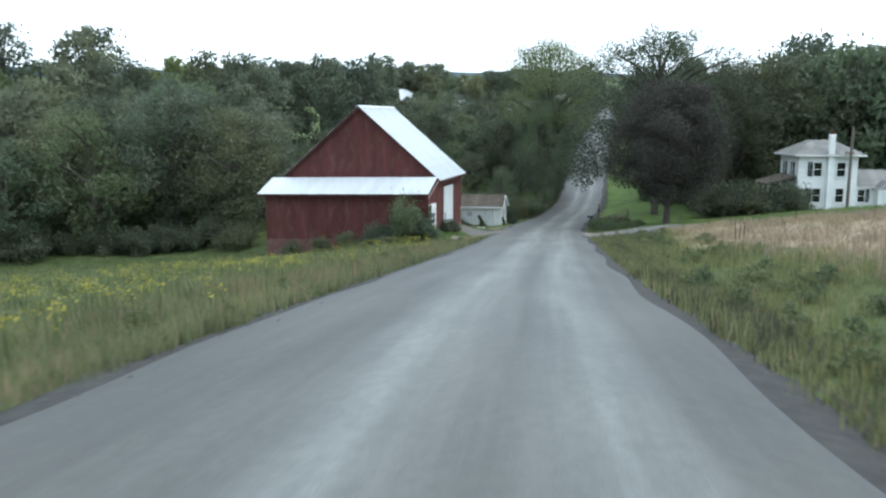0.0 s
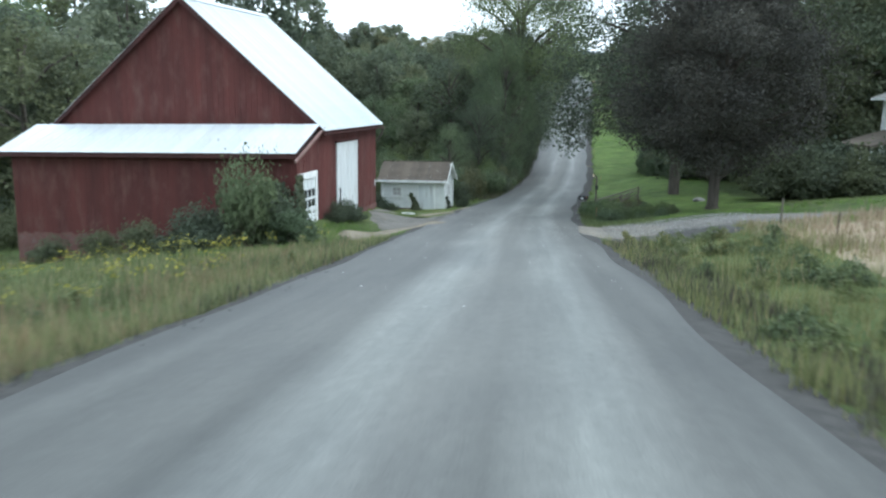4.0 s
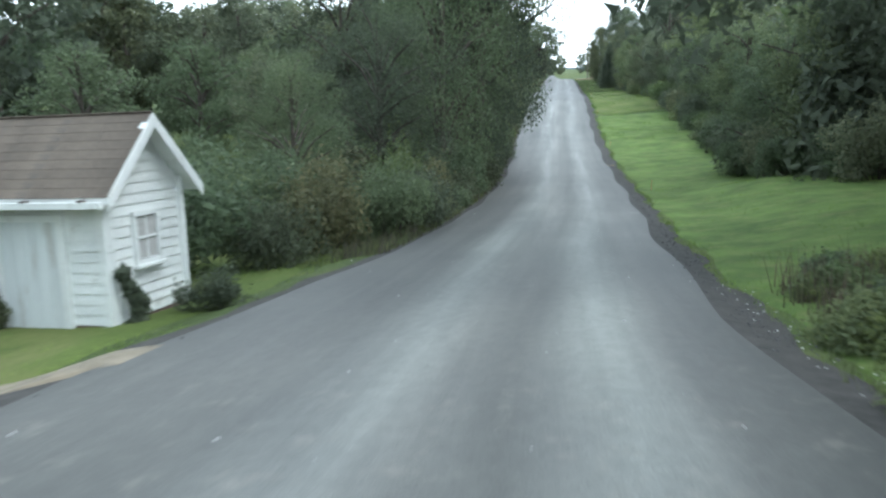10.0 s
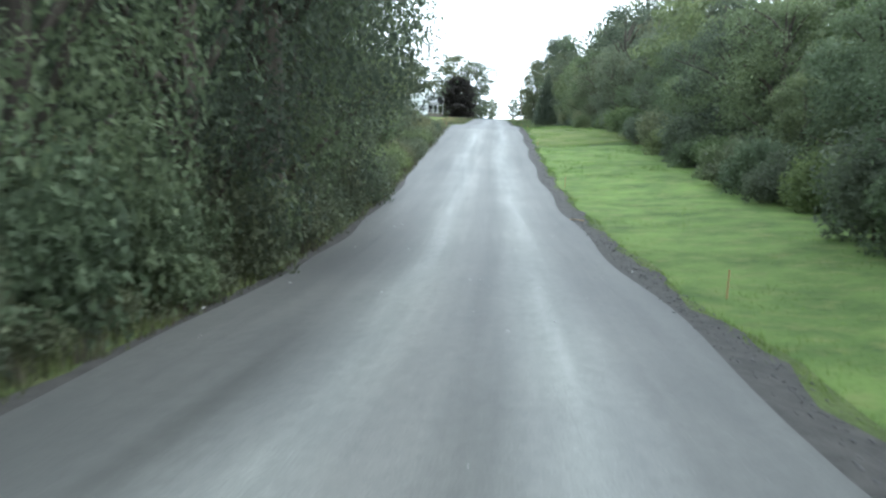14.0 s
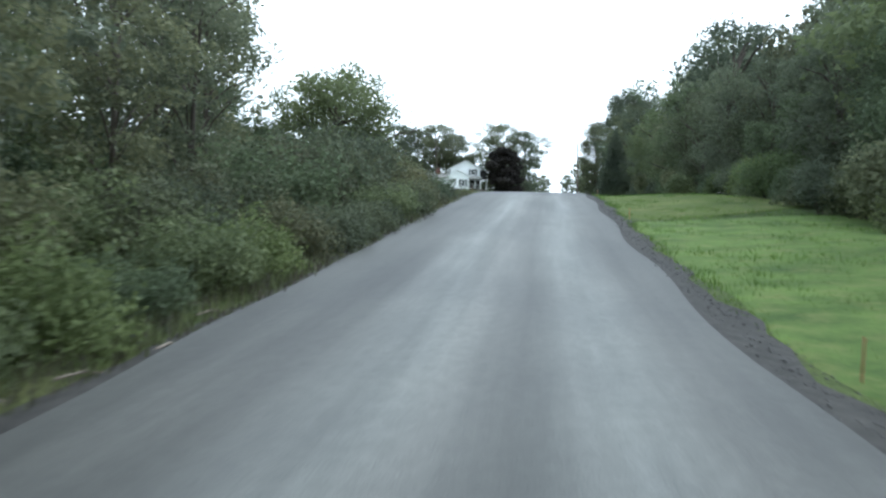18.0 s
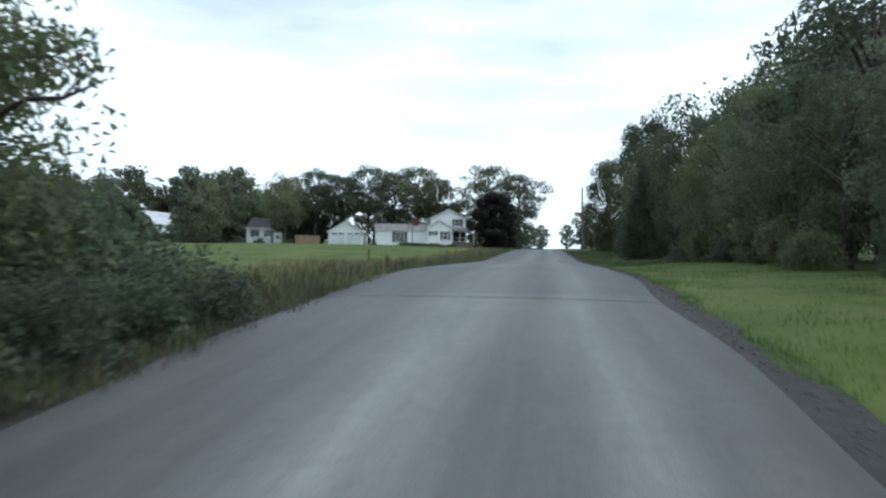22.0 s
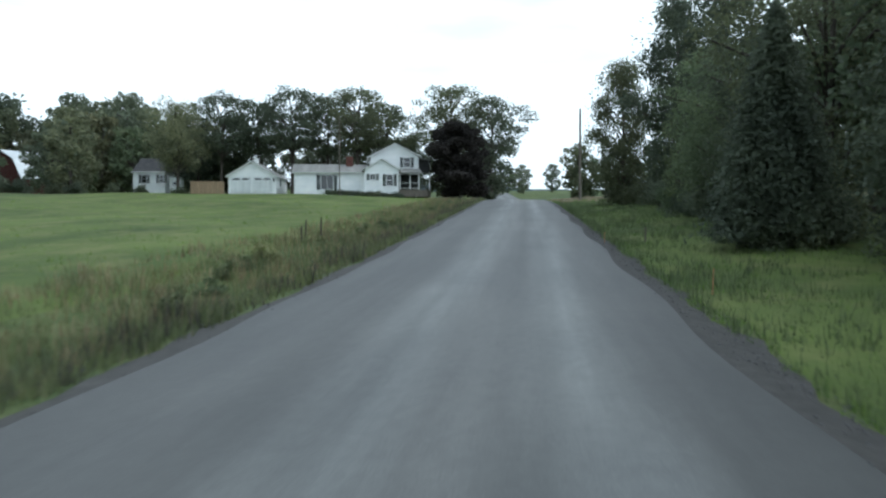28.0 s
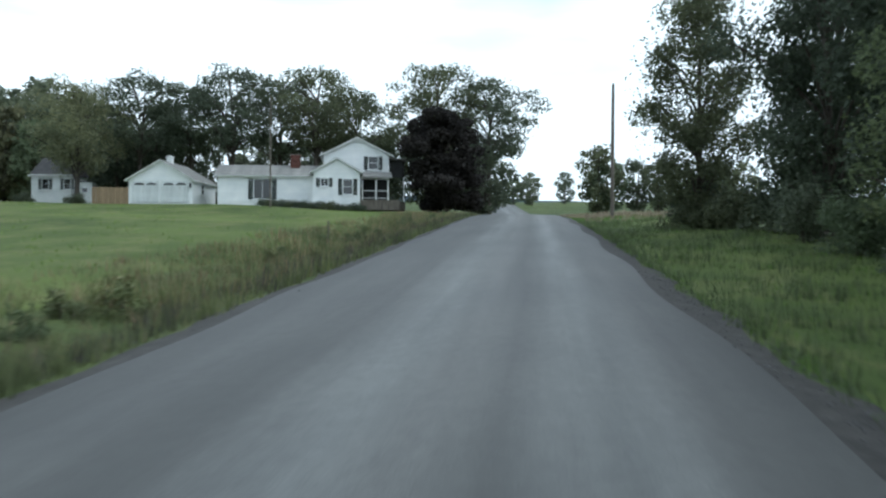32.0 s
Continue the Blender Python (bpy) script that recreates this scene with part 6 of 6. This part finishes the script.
for i in range(16):
    plant(BED[i % 2], *beside(90.8 + 0.5 * i, -3.9 - prng.uniform(0, 0.9) - max(0, 96 - 90.8 - 0.5 * i) * 0.12), prng.uniform(0.2, 0.34), None, "roadside hedge", 0.05)
# bushes at the buildings
for x, y, s, k in ((-1.9, 62.4, 1.1, 2), (-4.6, 62.2, 0.9, 2), (-5.2, 61.6, 0.8, 2), (-7.5, 62.4, 0.7, 2), (-1.0, 61.3, 0.7, 0), (-9.6, 63.5, 0.6, 2), (-12.0, 64.5, 0.55, 2)):
    plant(SHRUBS[k], x, y, s, None, "bushes against the barn", 0.1)
plant(HEDGE[0], -2.9, 61.6, 0.78, 30, "bushes against the barn", 0.1, 2.15)
for x, y, s in ((0.5, 67.6, 0.5), (0.3, 66.8, 0.42), (1.0, 68.6, 0.3)):
    plant(SHRUBS[2], x, y, s, None, "bushes against the barn", 0.05)
for x, y, s in ((0.3, 82.9, 0.85), (1.2, 82.4, 0.6), (1.7, 82.4, 0.42), (2.4, 82.3, 0.28), (4.0, 82.0, 0.22), (7.2, 83.3, 0.32)):
    plant(SHRUBS[2], x, y, s, None, "bushes round the shed", 0.05)
for x, y, s in ((28.9, 70.2, 1.25), (27.6, 70.8, 1.2), (30.3, 70.4, 1.1), (29.6, 69.8, 1.0), (26.0, 72.6, 1.35), (24.6, 73.6, 1.3), (27.0, 74.2, 1.5), (25.4, 75.4, 1.4)):
    plant(SHRUBS[2], x, y, s, None, "bushes before the farmhouse", 0.1)
for i in range(42):
    y = prng.uniform(67.6, 79.5)
    plant(prng.choice(BED), *beside(y, (4.9 if y < 76 else 4.6) + (3.4 if y < 76 else 1.6) * prng.random() ** 1.3), prng.uniform(0.2, 0.33), None, "overgrown flower bed", 0.05, 1.0)
for i in range(14):
    plant(prng.choice(BED), *beside(prng.uniform(70.8, 76.5), prng.uniform(4.2, 5.8)), prng.uniform(0.26, 0.38), None, "overgrown flower bed", 0.05, 1.1)
for i in range(16):
    plant(prng.choice([BED[0], BED[1], WEEDS[0]]), *beside(prng.uniform(74, 79), prng.uniform(4.4, 5.8)), prng.uniform(0.24, 0.34), None, "overgrown flower bed", 0.05, 1.1)
for i in range(18):
    plant(prng2.choice([BED[0], BED[1], BED[1]]), *beside(prng2.uniform(77.5, 83.4), 4.6 + 2.6 * prng2.random() ** 1.3), prng2.uniform(0.22, 0.36), prng2.uniform(0, 360), "overgrown flower bed", 0.05, 0.8)
for i in range(15):
    plant(SHRUBS[2], 32.6 + i * 0.6, 286.6 - (0.7 if i > 7 else 0), prng.uniform(0.3, 0.4), None, "clipped bushes along the house", 0.02)
# trees about the hill house
for x, y, s, k in ((17, 306, 0.95, 0), (22, 309, 1.0, 1), (27, 306, 1.02, 0), (32, 309, 1.05, 1), (36.5, 305, 1.02, 0), (41, 309, 1.0, 1), (49.5, 302, 1.02, 0), (55.0, 300, 1.0, 1)):
    plant(LOCUST[k], x, y, s * (1.03 if x < 45 else 1.07), None, "locust trees behind the house")
plant(DARK, 49.2, 289.5, 1.12, 20, "", 0.0, 0.95)
plant(DIST[2], 53.5, 297.0, 0.6, 20, "", 0.3)
wood("trees behind the house", 20, (10, 58), (312, 326), [C_[2], C_[1], C_[2]], (0.66, 0.88), gap=3.2, seed=9)
wood("far treeline", 84, (-110, 6), (318, 352), [C_[0], C_[1], C_[2], C_[3]], (1.12, 1.36), lambda x, y: (x + 17) ** 2 + (y - 328) ** 2 > 150 and not (-2 < x < 14 and y < 326), 3.4, 10)
for i in range(44):
    if -17.5 < -100 + 2.2 * i < -10:
        continue
    plant(prng.choice([C_[0], C_[2], C_[1]]), -100 + 2.2 * i + prng.uniform(-0.8, 0.8), 314 + prng.uniform(-2, 3), prng.uniform(0.5, 0.64), None, "bushy trees along the field edge", 0.3)
for x, y, s in ((-20.6, 316, 0.72), (-2.2, 302, 0.85), (-5.5, 305, 0.7), (-31, 308, 0.7), (-38, 310, 0.75), (16.5, 316, 0.9), (1.0, 322, 0.9), (8, 323, 0.95)):
    plant(prng.choice([C_[0], C_[2], C_[1]]), x, y, s * 1.15, None, "trees about the cottage")
plant(tree("ash_tree", 13.2, 5.0, 3.4, 352, 14000, 0.17, LEAF_D, "broad grey-green tree beside the cottage", 80, trunk=0.26), 11.9, 301.5, 1.0, 70, "", 0.05)
for i in range(24):
    plant(SHRUBS[2], -80 + i * 4.0 + prng.uniform(-1, 1), 299 + prng.uniform(-1, 2), prng.uniform(1.0, 1.5) * (0.62 if i > 18 else 1), None, "bushes along the field edge", 0.1)
for x, y, s in ((80.5, 400, 0.55), (77, 402, 0.5), (84, 420, 0.5), (90, 405, 0.55), (77.5, 335, 0.76), (79.5, 337, 0.72), (84, 336, 0.6), (88, 338, 0.6), (93, 340, 0.6), (98, 338, 0.65), (104, 342, 0.6)):
    plant(prng.choice(C_[:3]), x, y, s * 1.15, None, "far field trees")

for i in range(34):
    plant(prng.choice([FOOT, FOOT, FOOT, BED[0]]), *beside(95.5 + 0.8 * i, -3.35 - prng.uniform(0, 0.5)), prng.uniform(0.24, 0.4), None, "weeds at the foot of the hedge", 0.05)

# vines on the shed and the barn
def vine(name, m, w, h, n, seed, label):
    rng = np.random.default_rng(seed)
    u = rng.uniform(0, 1, n)
    x = (rng.random(n) - 0.5) * w * (1.1 - 0.6 * u) + 0.12 * np.sin(5 * u)
    C = np.stack((x, -0.08 - 0.14 * rng.random(n), u * h), 1)
    N = np.tile((0, -1.0, 0.3), (n, 1))
    ob = part(name, leaf_mesh(name, C, N, 0.11, LEAF_B, rng, 1.2, 0.6), LEAF_B)
    ob.matrix_basis = m
    return tagged(ob, label, "vine")


shed_m = pose(5.85, 82.5, -9.0, 0, 0, -19.3)
vine("climbing_vine", shed_m @ pose(-2.12, -0.05, 0), 0.36, 1.05, 420, 1, "dark vine climbing beside the shed door")
vine("climbing_vine", shed_m @ pose(-1.92, -0.05, 0), 0.28, 0.8, 260, 2, "dark vine climbing the shed door")
vine("climbing_vine", shed_m @ pose(0.05, 0.3, 0, 0, 0, 70), 0.3, 0.95, 260, 3, "dark vine at the shed corner")
barn_m = pose(-0.48, 66.23, -8.0, 0, 0, -13.67)
vine("climbing_vine", barn_m @ pose(0.04, -2.95, 0.2, 0, 0, 90), 1.0, 2.9, 1000, 4, "vine hanging over the barn's garage door")
vine("climbing_vine", barn_m @ pose(-0.9, -3.0, -0.2), 2.2, 3.0, 1500, 5, "vine spread over the lean-to corner")


# grass and weeds
def blades(name, xs, ys, h, mat, label, per=5, seed=0, wide=0.016, lean=0.45, head=None):
    """Tufts of bent blades standing on the ground at the given places."""
    rng = np.random.default_rng(seed)
    n = len(xs)
    z = ground_z(xs, ys)
    P = np.repeat(np.stack((xs, ys, z), 1), per, 0) + np.concatenate((rng.normal(0, 0.09, (n * per, 2)), np.zeros((n * per, 1))), 1)
    hh = np.repeat(h, per) * rng.uniform(0.55, 1.15, n * per)
    a = rng.uniform(0, 6.283, n * per)
    out = np.stack((np.cos(a), np.sin(a), np.zeros(n * per)), 1)
    sidev = np.stack((-np.sin(a), np.cos(a), np.zeros(n * per)), 1)
    w = wide * rng.uniform(0.7, 1.5, n * per)[:, None] * (hh[:, None] / 0.5) ** 0.5
    up = np.array((0, 0, 1.0))
    bendv = out * (hh * lean * rng.uniform(0.2, 1.0, n * per))[:, None]
    tip = P + up * hh[:, None] + bendv
    V = np.stack((P - sidev * w, P + sidev * w, tip), 1).reshape(-1, 3)
    me = mesh_of(name, V, np.arange(3 * n * per).reshape(-1, 3), mat)
    return tagged(part(name, me, mat), label, "grass", kind="stuff")


def scatter(n, ys, ds, seed, power=1.0):
    """Places beside the road, thicker towards the first of the two offsets."""
    rng = np.random.default_rng(seed)
    y = rng.uniform(*ys, n)
    d = ds[0] + (ds[1] - ds[0]) * rng.random(n) ** power
    return road_x(y) + d, y, rng


def clear_of(x, y):
    """Not in the buildings, on the yard or on the drives."""
    c, s = math.cos(radians(-13.67)), math.sin(radians(-13.67))
    lx, ly = (x + 0.48) * c + (y - 66.23) * s, -(x + 0.48) * s + (y - 66.23) * c
    barn = (lx > -15.4) & (lx < 0.6) & (ly > -3.1) & (ly < 10.2)
    yard = ((x - 4.1) / 2.7) ** 2 + ((y - 72.0) / 6.0) ** 2 < 1
    shed = (x > 0.6) & (x < 7.6) & (y > 81.4) & (y < 87)
    drive = ((x - 14.8) / 6.6) ** 2 + ((y - 60.2 + 0.27 * (x - 14.8)) / 2.9) ** 2 < 1
    u, v = (x - 2.9) * 0.669 + (y - 64.3) * 0.743, -(x - 2.9) * 0.743 + (y - 64.3) * 0.669
    sand = (u / 3.1) ** 2 + (v / 1.8) ** 2 < 1
    apron = ((x - 12.0 - 0.16 * (y - 60.9)) / 1.8) ** 2 + ((y - 60.9) / 4.6) ** 2 < 1
    crumbs = ((x - 12.5) / 2.5) ** 2 + ((y - 56.2) / 2.6) ** 2 < 1
    return ~(crumbs | barn | yard | shed | drive | sand | apron)


def sward(name, n, ys, ds, hs, mat, label, seed, power=1.6, per=5, wide=0.016, lean=0.45):
    x, y, rng = scatter(n, ys, ds, seed, power)
    k = clear_of(x, y)
    x, y = x[k], y[k]
    clump = 0.75 + 0.35 * np.sin(x * 1.3 + 0.7 * np.sin(y * 0.9)) * np.sin(y * 0.8 + x * 0.3)
    return blades(name, x, y, rng.uniform(*hs, len(x)) * clump, mat, label, per, seed, wide, lean)


sward("meadow_grass", 13000, (-3, 57.5), (-3.65, -14), (0.25, 0.6), GRASS, "tall unmown meadow grass beside the road", 1, 1.5, 6, 0.011)
sward("meadow_grass", 8000, (5, 78), (-10, -56), (0.25, 0.5), GRASS, "tall unmown meadow grass", 2, 1.0, 5, 0.022)
sward("meadow_grass", 7500, (-3, 57), (3.7, 9), (0.2, 0.5), GRASS, "tall weedy grass on the verge", 3, 1.2, 6, 0.012)
sward("dry_grass", 11000, (2, 58), (8, 27), (0.3, 0.55), TANGRASS, "dry straw-coloured grass", 4, 1.0, 6, 0.014)
sward("meadow_grass", 3500, (40, 68), (10, 30), (0.1, 0.3), LAWN, "green grass by the drive", 5, 1.0, 5, 0.016)
sward("verge_grass", 2200, (64, 78), (3.8, 7), (0.15, 0.4), WEED, "weeds along the flower bed", 6, 1.2, 5, 0.014)
sward("lawn_grass", 22000, (66, 135), (3.9, 13), (0.05, 0.13), MOWN, "short bright green lawn", 7, 1.2, 5, 0.012, 0.8)
sward("lawn_grass", 3600, (74, 92), (-3.7, -14), (0.06, 0.18), MOWN, "short lawn before the shed", 8, 1.0, 5, 0.011, 0.6)
sward("verge_grass", 4200, (88, 168), (-2.9, -4.2), (0.1, 0.35), WEED, "weeds under the hedge", 9, 1.0, 5, 0.014)
sward("seed_grass", 2400, (-3, 56), (-3.8, -8.5), (0.35, 0.65), SEEDGRASS, "pinkish seeding grass along the verge", 41, 1.2, 5, 0.01)
sward("dark_weeds", 1300, (-3, 56), (-3.6, -4.7), (0.2, 0.45), DARKWEED, "dark seeding weeds at the road edge", 42, 1.0, 5, 0.012)
sward("dark_weeds", 2200, (-3, 57), (3.75, 4.9), (0.2, 0.45), DARKWEED, "dark seeding weeds at the road edge", 43, 1.0, 5, 0.012)
sward("dark_weeds", 2600, (88, 166), (-2.85, -4.0), (0.15, 0.4), DARKWEED, "dark weeds at the foot of the hedge", 45, 1.0, 5, 0.012)
sward("dark_weeds", 2400, (160, 285), (-3.6, -4.7), (0.25, 0.6), DARKWEED, "dark seeding weeds at the field edge", 44, 1.0, 5, 0.012)
sward("seed_grass", 3600, (166, 285), (-4.1, -9.0), (0.3, 0.56), SEEDGRASS, "reddish seeding grass along the field edge", 30, 1.3, 5, 0.01)
sward("field_verge", 6000, (155, 285), (-3.6, -9.0), (0.2, 0.46), GRASS, "tall grass along the field edge", 10, 1.4, 6, 0.012)
sward("field_verge", 6000, (155, 285), (-3.6, -8.0), (0.2, 0.5), WEED, "green weeds along the field edge", 48, 1.6, 6, 0.013)
sward("field_grass", 11000, (160, 286), (-7, -44), (0.08, 0.22), LAWN, "green field of short hay grass", 11, 1.2, 5, 0.018, 0.6)
sward("verge_grass", 24000, (133, 275), (3.85, 11), (0.06, 0.2), LAWN, "green grassy verge below the wood", 12, 1.1, 5, 0.016)
sward("field_grass", 4500, (262, 330), (4.5, 40), (0.3, 0.6), TANGRASS, "pale ripe field grass", 13, 1.0, 5, 0.025)

sward("yard_grass", 5200, (56.5, 68), (-3.6, -12), (0.06, 0.2), LAWN, "short rough green grass before the barn", 46, 1.2, 5, 0.011, 0.7)
sward("verge_grass", 5200, (192, 262), (3.85, 10), (0.2, 0.45), WEED, "rough taller grass and weeds below the wood", 47, 1.3, 5, 0.013)
sward("dark_weeds", 620, (70.5, 83), (4.5, 7.5), (0.4, 0.85), DARKWEED, "brown seeding weeds in the overgrown bed", 49, 1.0, 7, 0.012)

# goldenrod in the left meadow
gx_, gy_, grng = scatter(760, (4, 57), (-6.0, -36), 21, 1.0)
gk = clear_of(gx_, gy_) & (np.sin(gx_ * 0.5 + 1) * np.sin(gy_ * 0.33) > -0.2)
GX, GY = gx_[gk], gy_[gk]
cen = np.stack((GX, GY, ground_z(GX, GY) + grng.uniform(0.5, 0.75, len(GX))), 1)
Cg = np.repeat(cen, 22, 0) + grng.normal(0, 1, (len(GX) * 22, 3)) * np.array((0.16, 0.16, 0.09))
tagged(part("goldenrod", leaf_mesh("goldenrod", Cg, np.tile((0, 0, 1.0), (len(Cg), 1)), 0.05, GOLD, grng), GOLD), "yellow goldenrod flowers among the meadow grass", "wildflowers", kind="stuff")
blades("goldenrod_stems", GX, GY, np.full(len(GX), 0.62), WEED, "green goldenrod stems", 7, 22, 0.02, 0.3)
for i in range(40):
    y = prng.uniform(-1, 60)
    plant(prng.choice(WEEDS), *beside(y, -prng.uniform(4.7, 8.0)), prng.uniform(0.4, 0.75), None, "verge weeds", 0.03)
for i in range(110):
    y = prng.uniform(1, 56)
    plant(prng.choice(WEEDS), *beside(y, 4.4 + 4.2 * prng.random()), prng.uniform(0.32, 0.72), None, "verge weeds", 0.03)
for i in range(9):
    y = prng.uniform(36, 54)
    stake("dock_stalk", *beside(y, prng.uniform(8.5, 19)), prng.uniform(0.7, 1.0), BARK, "dark brown dock stalk gone to seed in dry grass", "weed stalk", prng.uniform(-5, 5), 0.02)
for i in range(50):
    y = prng.uniform(158, 280)
    plant(prng.choice(WEEDS), *beside(y, -prng.uniform(4.6, 6.5)), prng.uniform(0.4, 0.8), None, "verge weeds", 0.03)



# loose stones along the edges
def stones(name, n, ys, ds, size, mat, label, seed, up=0.0):
    rng = np.random.default_rng(seed)
    y = rng.uniform(*ys, n)
    d = rng.uniform(*ds, n)
    x = road_x(y) + d
    z = np.where(np.abs(d) < HALF, road_z(y) + 0.045, np.maximum(ground_z(x, y) + 0.02, road_z(y) - 0.02 - 0.13 * np.clip((np.abs(d) - HALF) / 0.9, 0, 1)))
    z = z + up
    s = size * rng.uniform(0.5, 1.5, n)
    oct_ = np.array(((1, 0, 0), (-1, 0, 0), (0, 1, 0), (0, -1, 0), (0, 0, 0.8), (0, 0, -0.5)), float)
    fc = np.array(((0, 2, 4), (2, 1, 4), (1, 3, 4), (3, 0, 4), (2, 0, 5), (1, 2, 5), (3, 1, 5), (0, 3, 5)))
    V = np.stack((x, y, z), 1)[:, None, :] + oct_[None] * s[:, None, None] * rng.uniform(0.6, 1.3, (n, 6, 1))
    Fc = (np.arange(n) * 6)[:, None, None] + fc[None]
    return tagged(part(name, mesh_of(name, V.reshape(-1, 3), Fc.reshape(-1, 3), mat), mat), label, "stones", kind="stuff")


stones("edge_stones", 4200, (78, 230), (3.25, 3.95), 0.016, TARSTONE, "dark loose stones along the road edge", 31)
stones("edge_stones", 900, (0, 230), (-3.7, -2.9), 0.015, TARSTONE, "dark loose stones along the road edge", 32)
stones("edge_stones", 120, (69, 83), (3.5, 4.1), 0.013, CHALK, "pale stones along the flower bed", 38, 0.02)
stones("yard_stones", 700, (66, 77), (-6.2, -3.4), 0.015, STONE, "pale stones scattered over the farmyard", 33, 0.04)
stones("drive_stones", 5200, (56.8, 64.4), (4.3, 10.5), 0.018, STONE, "pale stones on the gravel drive", 34, 0.085)
stones("drive_stones", 900, (57.2, 64.4), (4.5, 10.5), 0.013, CHALK, "whitish stones on the gravel drive", 37, 0.085)
stones("road_grit", 170, (54.0, 63), (1.6, 3.5), 0.007, CHALK, "pale grit strewn over the road by the drive", 36)
stones("road_grit", 160, (40, 120), (-3.2, 3.4), 0.016, CHALK, "odd pale stones on the road", 35)

# the wooded ridge on the skyline, its blue colour standing in for haze
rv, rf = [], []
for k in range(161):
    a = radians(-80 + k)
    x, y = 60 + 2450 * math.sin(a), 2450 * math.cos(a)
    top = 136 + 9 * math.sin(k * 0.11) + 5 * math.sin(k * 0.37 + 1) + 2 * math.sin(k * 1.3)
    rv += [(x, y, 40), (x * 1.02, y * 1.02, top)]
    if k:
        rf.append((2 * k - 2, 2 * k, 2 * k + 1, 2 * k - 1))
tagged(part("backdrop", mesh_of("backdrop", rv, rf, RIDGE_BLUE), RIDGE_BLUE), "wooded ridge on the skyline, haze painted into its blue", "hills", kind="structure")

# a dead limb sticking out of the tree at the end of the hedge
dead = tubes("dead_limb", [(((22.0, 159.9, -2.3), (22.84, 159.5, -1.94), (23.29, 159.5, -1.92), (23.84, 159.5, -1.65)), (0.05, 0.04, 0.03, 0.012)), (((23.29, 159.5, -1.92), (23.46, 159.5, -1.7), (23.51, 159.5, -1.3), (23.78, 159.5, -0.96)), (0.025, 0.022, 0.016, 0.006)), (((23.46, 159.5, -1.72), (23.7, 159.6, -1.5), (23.72, 159.5, -1.33)), (0.018, 0.014, 0.006))], BARK, 5)
limb = part("limb", dead, BARK, END_TREE, "bare dead limb")
limb.matrix_parent_inverse = END_TREE.matrix_basis.inverted()
